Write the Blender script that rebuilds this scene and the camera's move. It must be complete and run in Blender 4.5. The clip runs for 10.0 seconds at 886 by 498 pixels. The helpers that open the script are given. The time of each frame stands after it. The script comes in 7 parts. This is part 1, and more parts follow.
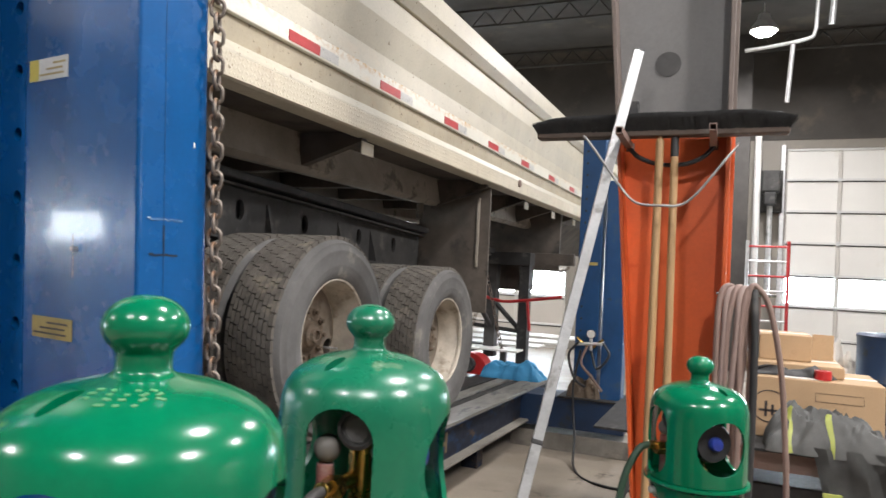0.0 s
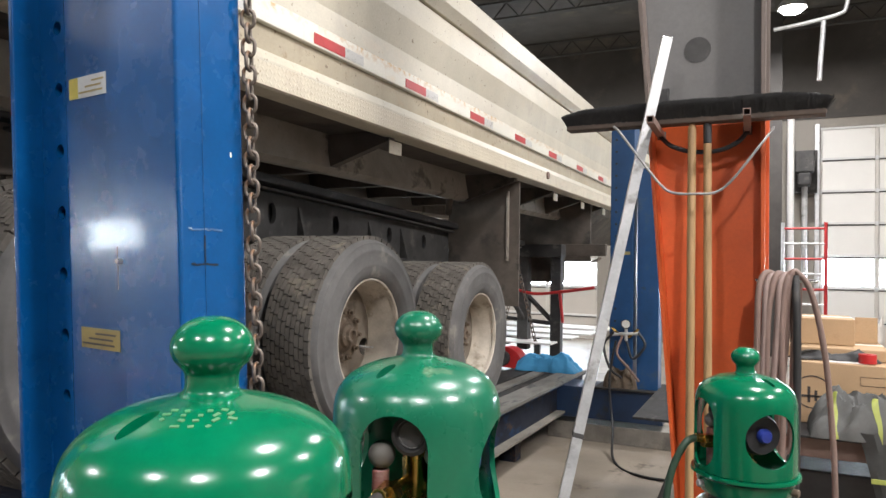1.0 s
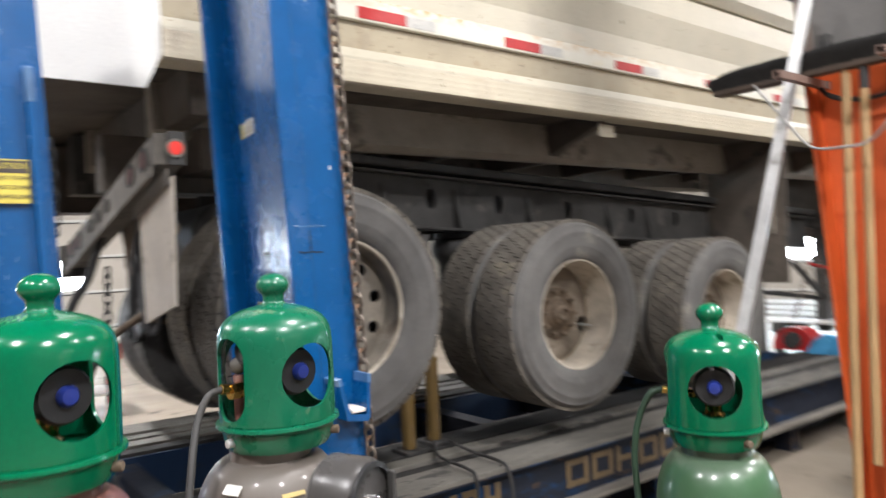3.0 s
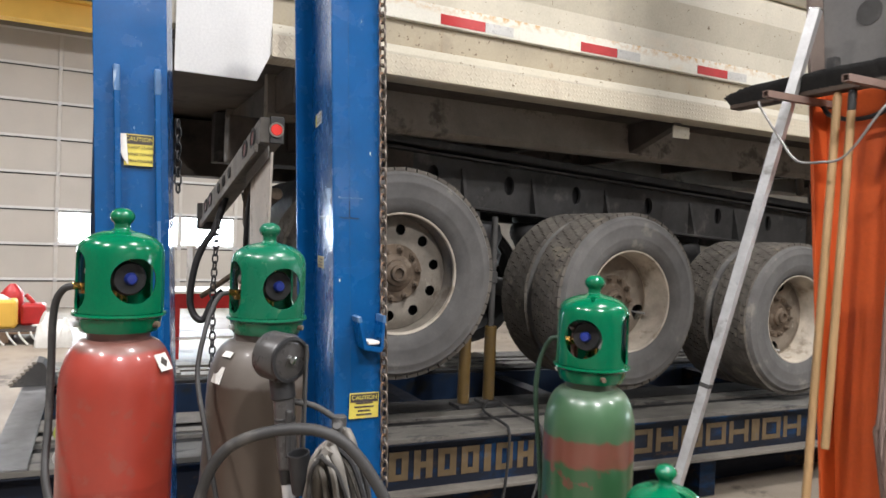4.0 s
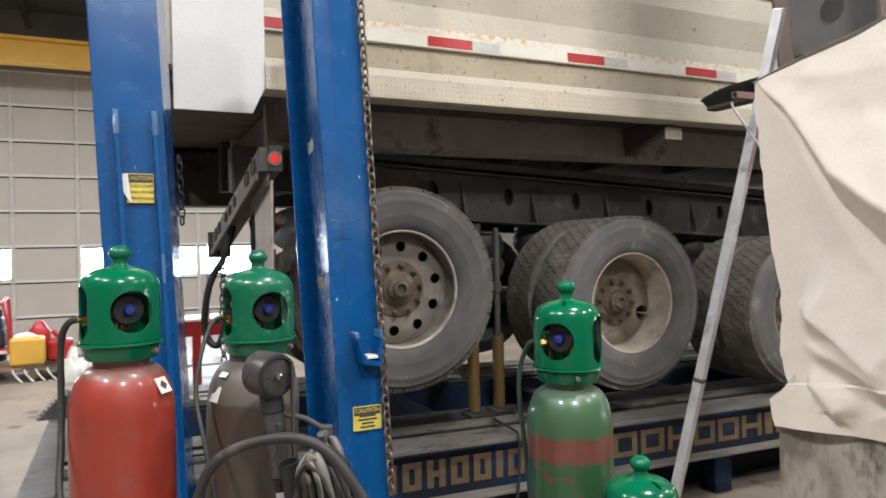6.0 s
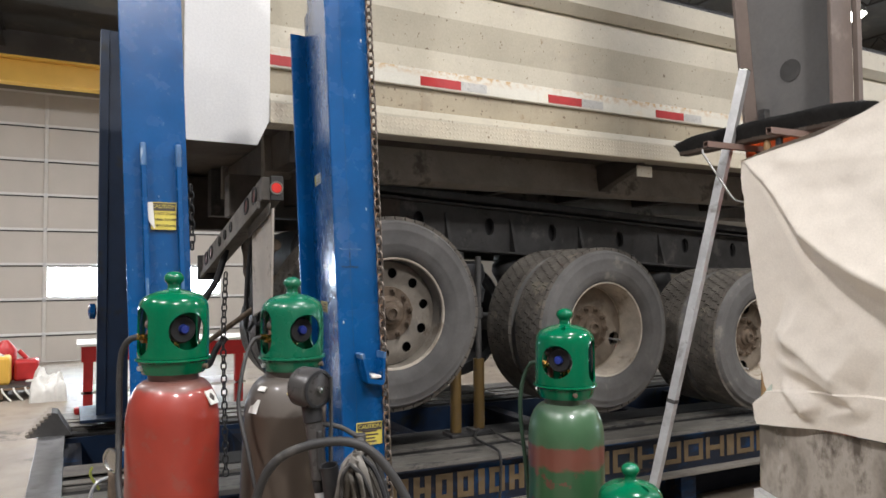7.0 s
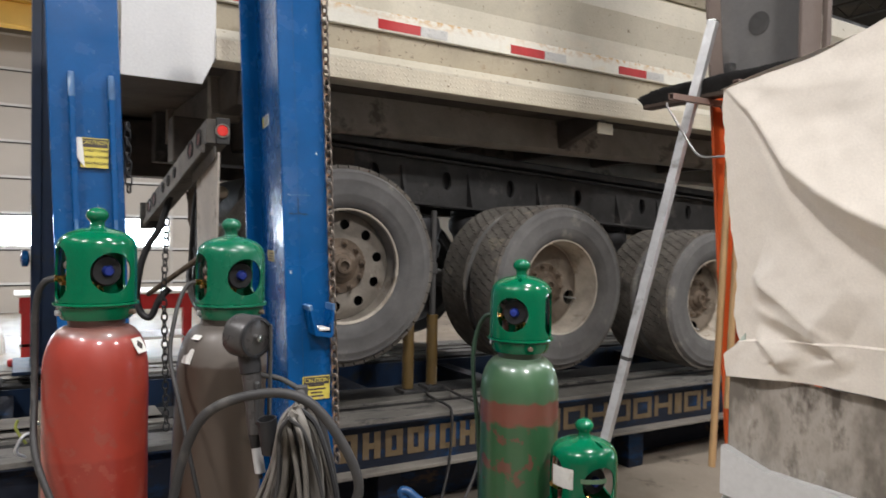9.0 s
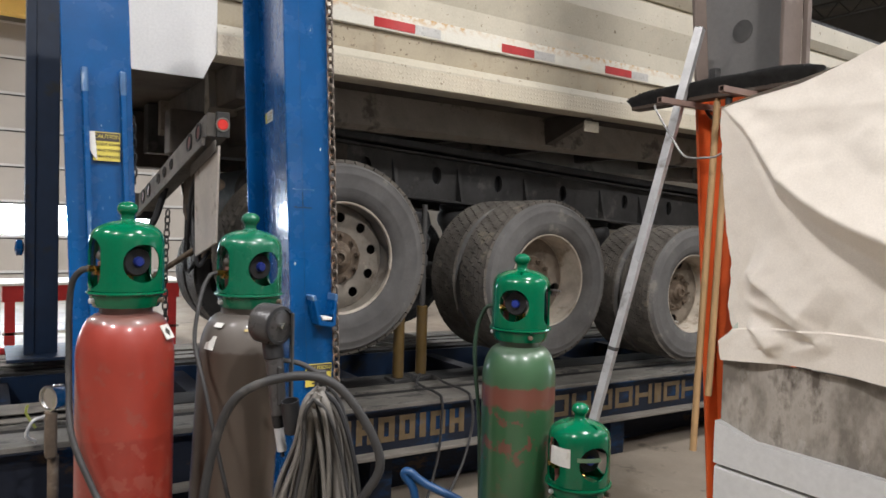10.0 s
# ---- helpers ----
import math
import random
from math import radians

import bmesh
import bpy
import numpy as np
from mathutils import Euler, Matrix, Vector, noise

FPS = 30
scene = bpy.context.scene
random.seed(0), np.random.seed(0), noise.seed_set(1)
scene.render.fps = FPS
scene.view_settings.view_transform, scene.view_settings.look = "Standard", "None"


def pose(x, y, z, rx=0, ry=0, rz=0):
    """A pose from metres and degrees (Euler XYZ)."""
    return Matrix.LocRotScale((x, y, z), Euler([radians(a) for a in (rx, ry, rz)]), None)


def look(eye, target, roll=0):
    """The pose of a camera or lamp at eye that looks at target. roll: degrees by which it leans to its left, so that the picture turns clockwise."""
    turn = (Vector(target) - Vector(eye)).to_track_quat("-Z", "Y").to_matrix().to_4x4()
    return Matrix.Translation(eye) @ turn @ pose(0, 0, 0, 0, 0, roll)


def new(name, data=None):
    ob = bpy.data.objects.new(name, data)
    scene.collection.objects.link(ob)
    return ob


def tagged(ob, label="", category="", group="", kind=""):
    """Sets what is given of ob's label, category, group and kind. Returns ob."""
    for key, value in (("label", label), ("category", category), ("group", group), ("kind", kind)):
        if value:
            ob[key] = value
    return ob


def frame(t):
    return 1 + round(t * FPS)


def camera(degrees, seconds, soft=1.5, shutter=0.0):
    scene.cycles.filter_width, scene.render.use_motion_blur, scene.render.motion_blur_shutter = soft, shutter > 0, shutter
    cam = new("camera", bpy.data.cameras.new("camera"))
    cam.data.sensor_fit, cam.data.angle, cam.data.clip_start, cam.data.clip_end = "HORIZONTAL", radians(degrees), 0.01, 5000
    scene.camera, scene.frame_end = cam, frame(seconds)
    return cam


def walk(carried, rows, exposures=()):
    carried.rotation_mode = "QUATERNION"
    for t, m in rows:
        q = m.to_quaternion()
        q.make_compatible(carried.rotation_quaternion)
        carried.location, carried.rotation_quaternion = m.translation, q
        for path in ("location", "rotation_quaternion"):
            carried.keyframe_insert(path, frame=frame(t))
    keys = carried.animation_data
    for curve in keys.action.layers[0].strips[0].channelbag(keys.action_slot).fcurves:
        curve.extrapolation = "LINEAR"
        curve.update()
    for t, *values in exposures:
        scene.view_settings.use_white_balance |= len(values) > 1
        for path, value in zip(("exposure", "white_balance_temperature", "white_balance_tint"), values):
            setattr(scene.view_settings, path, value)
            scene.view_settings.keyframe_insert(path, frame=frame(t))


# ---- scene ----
cam = camera(65.1, 10.0, shutter=0.5)
PATH = [
    (0, (0.038, 0.127, 1.642), (-0.749, 1.965, 1.692), 2.9),
    (0.5, (0.023, 0.111, 1.649), (-0.822, 1.923, 1.689), 1.4),
    (1, (0.026, 0.116, 1.652), (-0.836, 1.92, 1.683), 0.8),
    (1.5, (0.033, 0.129, 1.649), (-0.87, 1.914, 1.67), 0.6),
    (2, (0.103, 0.155, 1.65), (-0.945, 1.858, 1.641), -2.1),
    (2.5, (0.353, 0.18, 1.62), (-0.96, 1.689, 1.61), -1.8),
    (3, (0.661, 0.294, 1.621), (-0.914, 1.528, 1.63), -2.6),
    (3.2, (0.778, 0.353, 1.578), (-0.933, 1.389, 1.622), 1.0),
    (4.3, (1.383, 0.372, 1.592), (-0.426, 1.224, 1.547), 1.1),
    (4.5, (1.412, 0.371, 1.604), (-0.422, 1.169, 1.589), -0.8),
    (5, (1.406, 0.403, 1.588), (-0.443, 1.164, 1.588), -0.4),
    (5.5, (1.396, 0.443, 1.592), (-0.443, 1.23, 1.608), -1.6),
    (6, (1.403, 0.42, 1.591), (-0.409, 1.266, 1.594), -1.3),
    (6.2, (1.439, 0.384, 1.594), (-0.348, 1.284, 1.6), -1.9),
    (7.3, (1.544, 0.178, 1.608), (-0.215, 1.124, 1.698), 0.2),
    (7.5, (1.519, 0.187, 1.603), (-0.239, 1.137, 1.695), 0.4),
    (8, (1.478, 0.238, 1.6), (-0.294, 1.164, 1.661), 0.4),
    (8.5, (1.46, 0.286, 1.593), (-0.308, 1.22, 1.621), 1.5),
    (9, (1.446, 0.267, 1.571), (-0.256, 1.315, 1.529), 1.0),
    (9.5, (1.472, 0.204, 1.575), (-0.187, 1.319, 1.51), 0.7),
    (10, (1.501, 0.143, 1.579), (-0.168, 1.244, 1.515), 1.6),
]
walk(cam, [(t, look(eye, target, roll)) for t, eye, target, roll in PATH],
     exposures=[(0, 0.0), (2, 0.04), (3, 0.12), (4.5, -0.22), (6, -0.34), (7.5, -0.42), (10, -0.41)])


# ---- light and surroundings ----
world = bpy.data.worlds.new("hall_world")
scene.world = world
world.use_nodes = True
world.node_tree.nodes["Background"].inputs[0].default_value = (0.75, 0.85, 1.0, 1)
world.node_tree.nodes["Background"].inputs[1].default_value = 0.25

LAMP_POWER = 241.0
# the three lamps beyond x = -7 are unseen, added to brighten the west side
LAMP_SPOTS = [(1.6, -2.4), (4.0, 0.6), (1.0, 2.2), (3.4, 4.8), (-1.0, -3.2), (0.25, 12.0), (0.8, 7.2),
              (-7.2, 1.0), (-4.87, 10.85), (-8.0, 6.0), (-8.0, -3.5)]
# (3.4, 4.8) and (-1.0, -3.2) are unseen fill against the column's shadow
LAMP_SHARE = {(1.6, -2.4): 1.4, (4.0, 0.6): 1.7, (1.0, 2.2): 0.9, (3.4, 4.8): 0.9, (-1.0, -3.2): 0.55, (0.8, 7.2): 0.75,
              (-7.2, 1.0): 1.6, (-8.0, -3.5): 1.7}
CEILING = 6.2


# ---- materials ----
def pmat(name, base, var=0.2, rough=0.5, metal=0.0, scale=5.0, bump=0.15, bscale=90.0, spot=None,
         spot_cut=0.62, spot_scale=3.0, coat=0.0, spot2=None, spot2_cut=0.66, spot2_scale=11.0, rvar=0.12, stretch=(1, 1, 1)):
    """A painted or raw surface: broad tone drift, fine grain, two kinds of stains, and a fine relief."""
    m = bpy.data.materials.new(name)
    m.use_nodes = True
    nt = m.node_tree
    bs = nt.nodes["Principled BSDF"]
    N, L = nt.nodes.new, nt.links.new
    tc = N("ShaderNodeTexCoord")
    mp = N("ShaderNodeMapping")
    mp.inputs["Scale"].default_value = stretch
    L(tc.outputs["Object"], mp.inputs["Vector"])

    def noise_tex(s, detail=4.0, r=0.55):
        n = N("ShaderNodeTexNoise")
        n.inputs["Scale"].default_value = s
        n.inputs["Detail"].default_value = detail
        n.inputs["Roughness"].default_value = r
        L(mp.outputs["Vector"], n.inputs["Vector"])
        return n.outputs["Fac"]

    def mix(fac, a, b):
        x = N("ShaderNodeMix")
        x.data_type = "RGBA"
        if isinstance(fac, float):
            x.inputs[0].default_value = fac
        else:
            L(fac, x.inputs[0])
        for sock, v in ((6, a), (7, b)):
            if isinstance(v, tuple):
                x.inputs[sock].default_value = (*v[:3], 1)
            else:
                L(v, x.inputs[sock])
        return x.outputs[2]

    def ramp(fac, lo, hi):
        r = N("ShaderNodeMapRange")
        r.inputs["From Min"].default_value = lo
        r.inputs["From Max"].default_value = hi
        L(fac, r.inputs["Value"])
        return r.outputs["Result"]

    dark = tuple(c * (1 - var) for c in base)
    light = tuple(min(1, c * (1 + var)) for c in base)
    col = mix(ramp(noise_tex(scale), 0.3, 0.7), dark, light)
    fine = noise_tex(bscale, 5.0, 0.7)
    col = mix(ramp(fine, 0.35, 0.75), col, mix(0.25, col, tuple(c * 0.45 for c in base)))
    if spot:
        f = ramp(noise_tex(spot_scale, 8.0, 0.65), spot_cut, spot_cut + 0.09)
        col = mix(f, col, spot)
    if spot2:
        f2 = ramp(noise_tex(spot2_scale, 8.0, 0.7), spot2_cut, spot2_cut + 0.07)
        col = mix(f2, col, spot2)
    L(col, bs.inputs["Base Color"])
    rr = N("ShaderNodeMapRange")
    rr.inputs["To Min"].default_value = max(0.03, rough - rvar)
    rr.inputs["To Max"].default_value = min(1, rough + rvar)
    L(noise_tex(scale * 3.1, 6.0), rr.inputs["Value"])
    L(rr.outputs["Result"], bs.inputs["Roughness"])
    bs.inputs["Metallic"].default_value = metal
    bs.inputs["Coat Weight"].default_value = coat
    bs.inputs["Coat Roughness"].default_value = 0.06
    if bump:
        b = N("ShaderNodeBump")
        b.inputs["Strength"].default_value = bump
        b.inputs["Distance"].default_value = 0.004
        L(fine, b.inputs["Height"])
        L(b.outputs["Normal"], bs.inputs["Normal"])
    return m


def glow(name, colour, strength):
    m = bpy.data.materials.new(name)
    m.use_nodes = True
    bs = m.node_tree.nodes["Principled BSDF"]
    bs.inputs["Base Color"].default_value = (*colour, 1)
    bs.inputs["Emission Color"].default_value = (*colour, 1)
    bs.inputs["Emission Strength"].default_value = strength
    return m


CAP_GREEN = pmat("green_enamel", (0.0, 0.118, 0.05), 0.10, 0.19, 0, 9, 0.02, 140, coat=0.22, rvar=0.05,
                 spot=(0.06, 0.17, 0.09), spot_cut=0.70, spot_scale=11)
CAP_GREEN.node_tree.nodes["Principled BSDF"].inputs["Specular IOR Level"].default_value = 0.35
CAP_DUSTY = pmat("dusty_green_enamel", (0.003, 0.115, 0.056), 0.12, 0.28, 0, 9, 0.04, 140, coat=0.15, rvar=0.08,
                 spot=(0.15, 0.21, 0.13), spot_cut=0.60, spot_scale=16)
CYL_NECK = pmat("scuffed_red_brown_primer", (0.22, 0.085, 0.07), 0.3, 0.5, 0, 12, 0.1, 90, spot=(0.30, 0.2, 0.18), spot_cut=0.58, spot_scale=14)
CYL_GREEN = pmat("worn_green_paint", (0.07, 0.16, 0.075), 0.25, 0.42, 0, 7, 0.07, 120, spot=(0.25, 0.06, 0.04), spot_cut=0.60,
                 spot_scale=7, spot2=(0.10, 0.2, 0.11), spot2_cut=0.62)
CYL_PALE = pmat("pale_green_paint", (0.15, 0.25, 0.15), 0.2, 0.38, 0, 7, 0.05, 120, spot=(0.24, 0.3, 0.22), spot_cut=0.55, spot_scale=8)
BLUE = pmat("blue_machine_paint", (0.001, 0.070, 0.225), 0.16, 0.26, 0, 4, 0.04, 120, coat=0.2, spot=(0.008, 0.105, 0.28), spot_cut=0.66,
            spot_scale=4, spot2=(0.14, 0.2, 0.3), spot2_cut=0.73, spot2_scale=28, rvar=0.12)
BLUE_SCUFF = pmat("scuffed_blue_paint", (0.06, 0.14, 0.28), 0.4, 0.4, 0, 30, 0.1, 120, spot=(0.30, 0.38, 0.48), spot_cut=0.54, spot_scale=40, stretch=(1, 1, 0.3))
BLUE_WELD = pmat("dulled_blue_weld", (0.004, 0.045, 0.14), 0.3, 0.45, 0, 30, 0.1, 120, spot=(0.12, 0.2, 0.32), spot_cut=0.62, spot_scale=40)
BLUE_DULL = pmat("dusty_blue_paint", (0.006, 0.048, 0.135), 0.25, 0.42, 0, 4, 0.06, 100, spot=(0.03, 0.06, 0.11), spot_cut=0.55, spot_scale=4,
                 spot2=(0.03, 0.03, 0.035), spot2_cut=0.64, spot2_scale=9)
BLUE_DARK = pmat("dirty_dark_blue_paint", (0.004, 0.018, 0.05), 0.3, 0.5, 0, 5, 0.1, 90, spot=(0.015, 0.018, 0.022), spot_cut=0.55, spot_scale=5)
RUBBER = pmat("dusty_tyre_rubber", (0.105, 0.10, 0.094), 0.25, 0.8, 0, 5, 0.25, 60, spot=(0.19, 0.175, 0.15), spot_cut=0.58, spot_scale=5)
TREAD = pmat("muddy_tyre_tread", (0.10, 0.088, 0.073), 0.35, 0.92, 0, 10, 0.4, 70, spot=(0.17, 0.145, 0.112), spot_cut=0.57, spot_scale=8)
RIM = pmat("dusty_white_wheel_paint", (0.47, 0.415, 0.335), 0.22, 0.62, 0, 9, 0.12, 90, spot=(0.26, 0.215, 0.16), spot_cut=0.55, spot_scale=8,
           spot2=(0.15, 0.09, 0.05), spot2_cut=0.66, spot2_scale=16)
RIM_DULL = pmat("dusty_grey_wheel_steel", (0.21, 0.185, 0.15), 0.25, 0.65, 0, 9, 0.12, 90, spot=(0.13, 0.105, 0.08), spot_cut=0.56, spot_scale=8,
               spot2=(0.30, 0.27, 0.22), spot2_cut=0.62, spot2_scale=14)
DISC = pmat("mud_filmed_wheel_disc", (0.20, 0.165, 0.125), 0.25, 0.7, 0, 9, 0.15, 80, spot=(0.12, 0.095, 0.07), spot_cut=0.54, spot_scale=8, spot2=(0.32, 0.28, 0.22), spot2_cut=0.62, spot2_scale=12)
HUB = pmat("rusty_hub_iron", (0.13, 0.095, 0.065), 0.35, 0.75, 0.2, 14, 0.4, 70, spot=(0.2, 0.16, 0.12), spot_cut=0.56, spot_scale=16)
FRAME = pmat("grimy_frame_steel", (0.055, 0.053, 0.05), 0.35, 0.75, 0.05, 5, 0.3, 50, spot=(0.115, 0.107, 0.095), spot_cut=0.56, spot_scale=4,
             spot2=(0.035, 0.033, 0.03), spot2_cut=0.6, spot2_scale=9)
UNDER = pmat("mud_caked_underside", (0.088, 0.072, 0.057), 0.35, 0.85, 0, 4, 0.4, 45, spot=(0.04, 0.034, 0.028), spot_cut=0.55, spot_scale=3)
SILL = pmat("dusty_beige_sill", (0.28, 0.245, 0.20), 0.25, 0.7, 0, 4, 0.2, 60, spot=(0.11, 0.09, 0.07), spot_cut=0.55, spot_scale=4)
BODY = pmat("dirty_white_trailer_paint", (0.475, 0.432, 0.335), 0.1, 0.45, 0, 2.5, 0.08, 80, spot=(0.42, 0.375, 0.30), spot_cut=0.58, spot_scale=2.6,
            spot2=(0.26, 0.19, 0.11), spot2_cut=0.73, spot2_scale=14)
def chequered(m, size=0.026):
    """Raise a tread-plate pattern of crossed lens-shaped lugs on a material."""
    nt = m.node_tree
    N, L = nt.nodes.new, nt.links.new

    def calc(op, x, y=0.0):
        k = N("ShaderNodeMath")
        k.operation = op
        for i, v in enumerate((x, y)):
            if isinstance(v, (int, float)):
                k.inputs[i].default_value = v
            else:
                L(v, k.inputs[i])
        return k.outputs[0]
    tc = N("ShaderNodeTexCoord")
    sep = N("ShaderNodeSeparateXYZ")
    L(tc.outputs["Object"], sep.inputs[0])
    p, q = calc("DIVIDE", sep.outputs[1], size), calc("DIVIDE", sep.outputs[2], size)
    odd = calc("FLOORED_MODULO", calc("ADD", calc("FLOOR", p), calc("FLOOR", q)), 2.0)
    fp, fq = calc("SUBTRACT", calc("FRACT", p), 0.5), calc("SUBTRACT", calc("FRACT", q), 0.5)
    a, b = calc("ADD", fp, fq), calc("SUBTRACT", fp, fq)
    even = calc("SUBTRACT", 1.0, odd)
    thin = calc("ADD", calc("MULTIPLY", a, odd), calc("MULTIPLY", b, even))
    lengthwise = calc("ADD", calc("MULTIPLY", b, odd), calc("MULTIPLY", a, even))
    r = calc("ADD", calc("POWER", calc("DIVIDE", calc("ABSOLUTE", thin), 0.25), 2.0), calc("POWER", calc("DIVIDE", calc("ABSOLUTE", lengthwise), 0.72), 2.0))
    lug = calc("MAXIMUM", calc("SUBTRACT", 1.0, r), 0.0)
    bp = N("ShaderNodeBump")
    bp.inputs["Strength"].default_value = 0.8
    bp.inputs["Distance"].default_value = 0.002
    L(lug, bp.inputs["Height"])
    old = nt.nodes["Principled BSDF"].inputs["Normal"]
    if old.links:
        L(old.links[0].from_socket, bp.inputs["Normal"])
    L(bp.outputs["Normal"], old)
    return m


def streaked(m, colour, cut=0.62, scale=(1, 14, 0.9), amount=0.75, speck=(0.13, 0.085, 0.05), speck_cut=0.635):
    """Run streaks down a sheet and splash it with fine specks of mud."""
    nt = m.node_tree
    N, L = nt.nodes.new, nt.links.new
    sock = nt.nodes["Principled BSDF"].inputs["Base Color"]
    col = sock.links[0].from_socket
    tc = N("ShaderNodeTexCoord")

    def layer(col, vec_scale, s, lo, hi, rgb, k, detail):
        mp = N("ShaderNodeMapping")
        mp.inputs["Scale"].default_value = vec_scale
        L(tc.outputs["Object"], mp.inputs["Vector"])
        n = N("ShaderNodeTexNoise")
        n.inputs["Scale"].default_value = s
        n.inputs["Detail"].default_value = detail
        n.inputs["Roughness"].default_value = 0.62
        L(mp.outputs["Vector"], n.inputs["Vector"])
        r = N("ShaderNodeMapRange")
        r.inputs["From Min"].default_value = lo
        r.inputs["From Max"].default_value = hi
        r.inputs["To Max"].default_value = k
        L(n.outputs["Fac"], r.inputs["Value"])
        x = N("ShaderNodeMix")
        x.data_type = "RGBA"
        L(r.outputs["Result"], x.inputs[0])
        L(col, x.inputs[6])
        x.inputs[7].default_value = (*rgb, 1)
        return x.outputs[2]
    col = layer(col, scale, 1.0, cut, cut + 0.12, colour, amount, 6)
    col = layer(col, (1, 1, 1), 34.0, speck_cut, speck_cut + 0.05, speck, 0.85, 3)
    col = layer(col, (1, 0.8, 1), 12.0, speck_cut + 0.015, speck_cut + 0.06, (0.21, 0.125, 0.055), 0.6, 6)
    col = layer(col, (1, 0.6, 1), 5.0, 0.60, 0.72, tuple(c * 1.5 for c in colour), 0.35, 8)
    L(col, sock)
    return m


def rusty_edge(m, z0, z1):
    """Rust that bleeds down from the top edge of a band, in stretches."""
    nt = m.node_tree
    N, L = nt.nodes.new, nt.links.new
    sock = nt.nodes["Principled BSDF"].inputs["Base Color"]
    col = sock.links[0].from_socket
    tc = N("ShaderNodeTexCoord")
    sep = N("ShaderNodeSeparateXYZ")
    L(tc.outputs["Object"], sep.inputs[0])

    def band(value, lo, hi):
        r = N("ShaderNodeMapRange")
        r.inputs["From Min"].default_value, r.inputs["From Max"].default_value = lo, hi
        L(value, r.inputs["Value"])
        return r.outputs[0]

    def noisy(scale, stretch):
        mp = N("ShaderNodeMapping")
        mp.inputs["Scale"].default_value = stretch
        L(tc.outputs["Object"], mp.inputs["Vector"])
        n = N("ShaderNodeTexNoise")
        n.inputs["Scale"].default_value, n.inputs["Detail"].default_value, n.inputs["Roughness"].default_value = scale, 7, 0.65
        L(mp.outputs["Vector"], n.inputs["Vector"])
        return n.outputs["Fac"]

    def times(x, y):
        k = N("ShaderNodeMath")
        k.operation = "MULTIPLY"
        L(x, k.inputs[0])
        L(y, k.inputs[1])
        return k.outputs[0]
    fac = times(times(band(sep.outputs[2], z0, z1), band(noisy(1.0, (0.1, 1.0, 0.1)), 0.44, 0.56)), band(noisy(15.0, (1, 1.5, 2.0)), 0.45, 0.60))
    x = N("ShaderNodeMix")
    x.data_type = "RGBA"
    L(fac, x.inputs[0])
    L(col, x.inputs[6])
    x.inputs[7].default_value = (0.46, 0.26, 0.07, 1)
    L(x.outputs[2], sock)


streaked(BODY, (0.36, 0.29, 0.20), 0.62, amount=0.35, speck_cut=0.66)
LIP = chequered(pmat("tread_plate_lip", (0.53, 0.472, 0.358), 0.12, 0.5, 0, 3, 0.1, 70, spot=(0.44, 0.38, 0.29), spot_cut=0.57, spot_scale=3,
                     spot2=(0.22, 0.16, 0.09), spot2_cut=0.72, spot2_scale=13))
# darker beige than BODY over the whole recess strip
BODY_BEIGE = pmat("mud_specked_beige_paint", (0.35, 0.30, 0.21), 0.14, 0.6, 0, 3, 0.1, 70, spot=(0.29, 0.243, 0.172), spot_cut=0.57, spot_scale=3,
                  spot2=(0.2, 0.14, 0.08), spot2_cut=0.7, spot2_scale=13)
BAND = pmat("white_band_paint", (0.64, 0.612, 0.525), 0.07, 0.42, 0, 3, 0.05, 90, spot=(0.66, 0.58, 0.42), spot_cut=0.66, spot_scale=3,
            spot2=(0.5, 0.33, 0.14), spot2_cut=0.75, spot2_scale=9)
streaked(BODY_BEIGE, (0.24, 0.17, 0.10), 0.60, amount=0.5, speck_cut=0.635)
streaked(BAND, (0.46, 0.33, 0.17), 0.60, amount=0.4, speck_cut=0.72)
rusty_edge(BAND, 2.128, 2.18)
streaked(LIP, (0.36, 0.28, 0.18), 0.64, amount=0.35, speck_cut=0.69)
PLATE_WHITE = pmat("clean_white_sheet", (0.72, 0.71, 0.68), 0.05, 0.35, 0, 3, 0.03, 90, spot=(0.45, 0.43, 0.4), spot_cut=0.72, spot_scale=3)
TAPE_RED = pmat("red_reflective_tape", (0.42, 0.035, 0.035), 0.12, 0.35, 0, 20, 0.02, 200, spot=(0.5, 0.2, 0.16), spot_cut=0.68, spot_scale=20)
WIRE = pmat("dull_galvanised_wire", (0.27, 0.26, 0.245), 0.2, 0.5, 0.3, 20, 0.05, 120)
TAPE_WHITE = pmat("white_reflective_tape", (0.50, 0.49, 0.46), 0.08, 0.3, 0.1, 20, 0.02, 200, spot=(0.5, 0.42, 0.3), spot_cut=0.64, spot_scale=10)
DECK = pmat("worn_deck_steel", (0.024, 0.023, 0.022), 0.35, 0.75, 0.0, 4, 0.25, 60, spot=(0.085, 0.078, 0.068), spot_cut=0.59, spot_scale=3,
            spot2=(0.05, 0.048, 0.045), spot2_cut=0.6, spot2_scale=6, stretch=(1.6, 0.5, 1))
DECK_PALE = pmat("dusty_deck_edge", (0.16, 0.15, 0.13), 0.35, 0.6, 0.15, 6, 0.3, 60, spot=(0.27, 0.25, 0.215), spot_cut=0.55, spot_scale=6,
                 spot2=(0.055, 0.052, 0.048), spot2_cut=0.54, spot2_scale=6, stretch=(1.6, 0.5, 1))
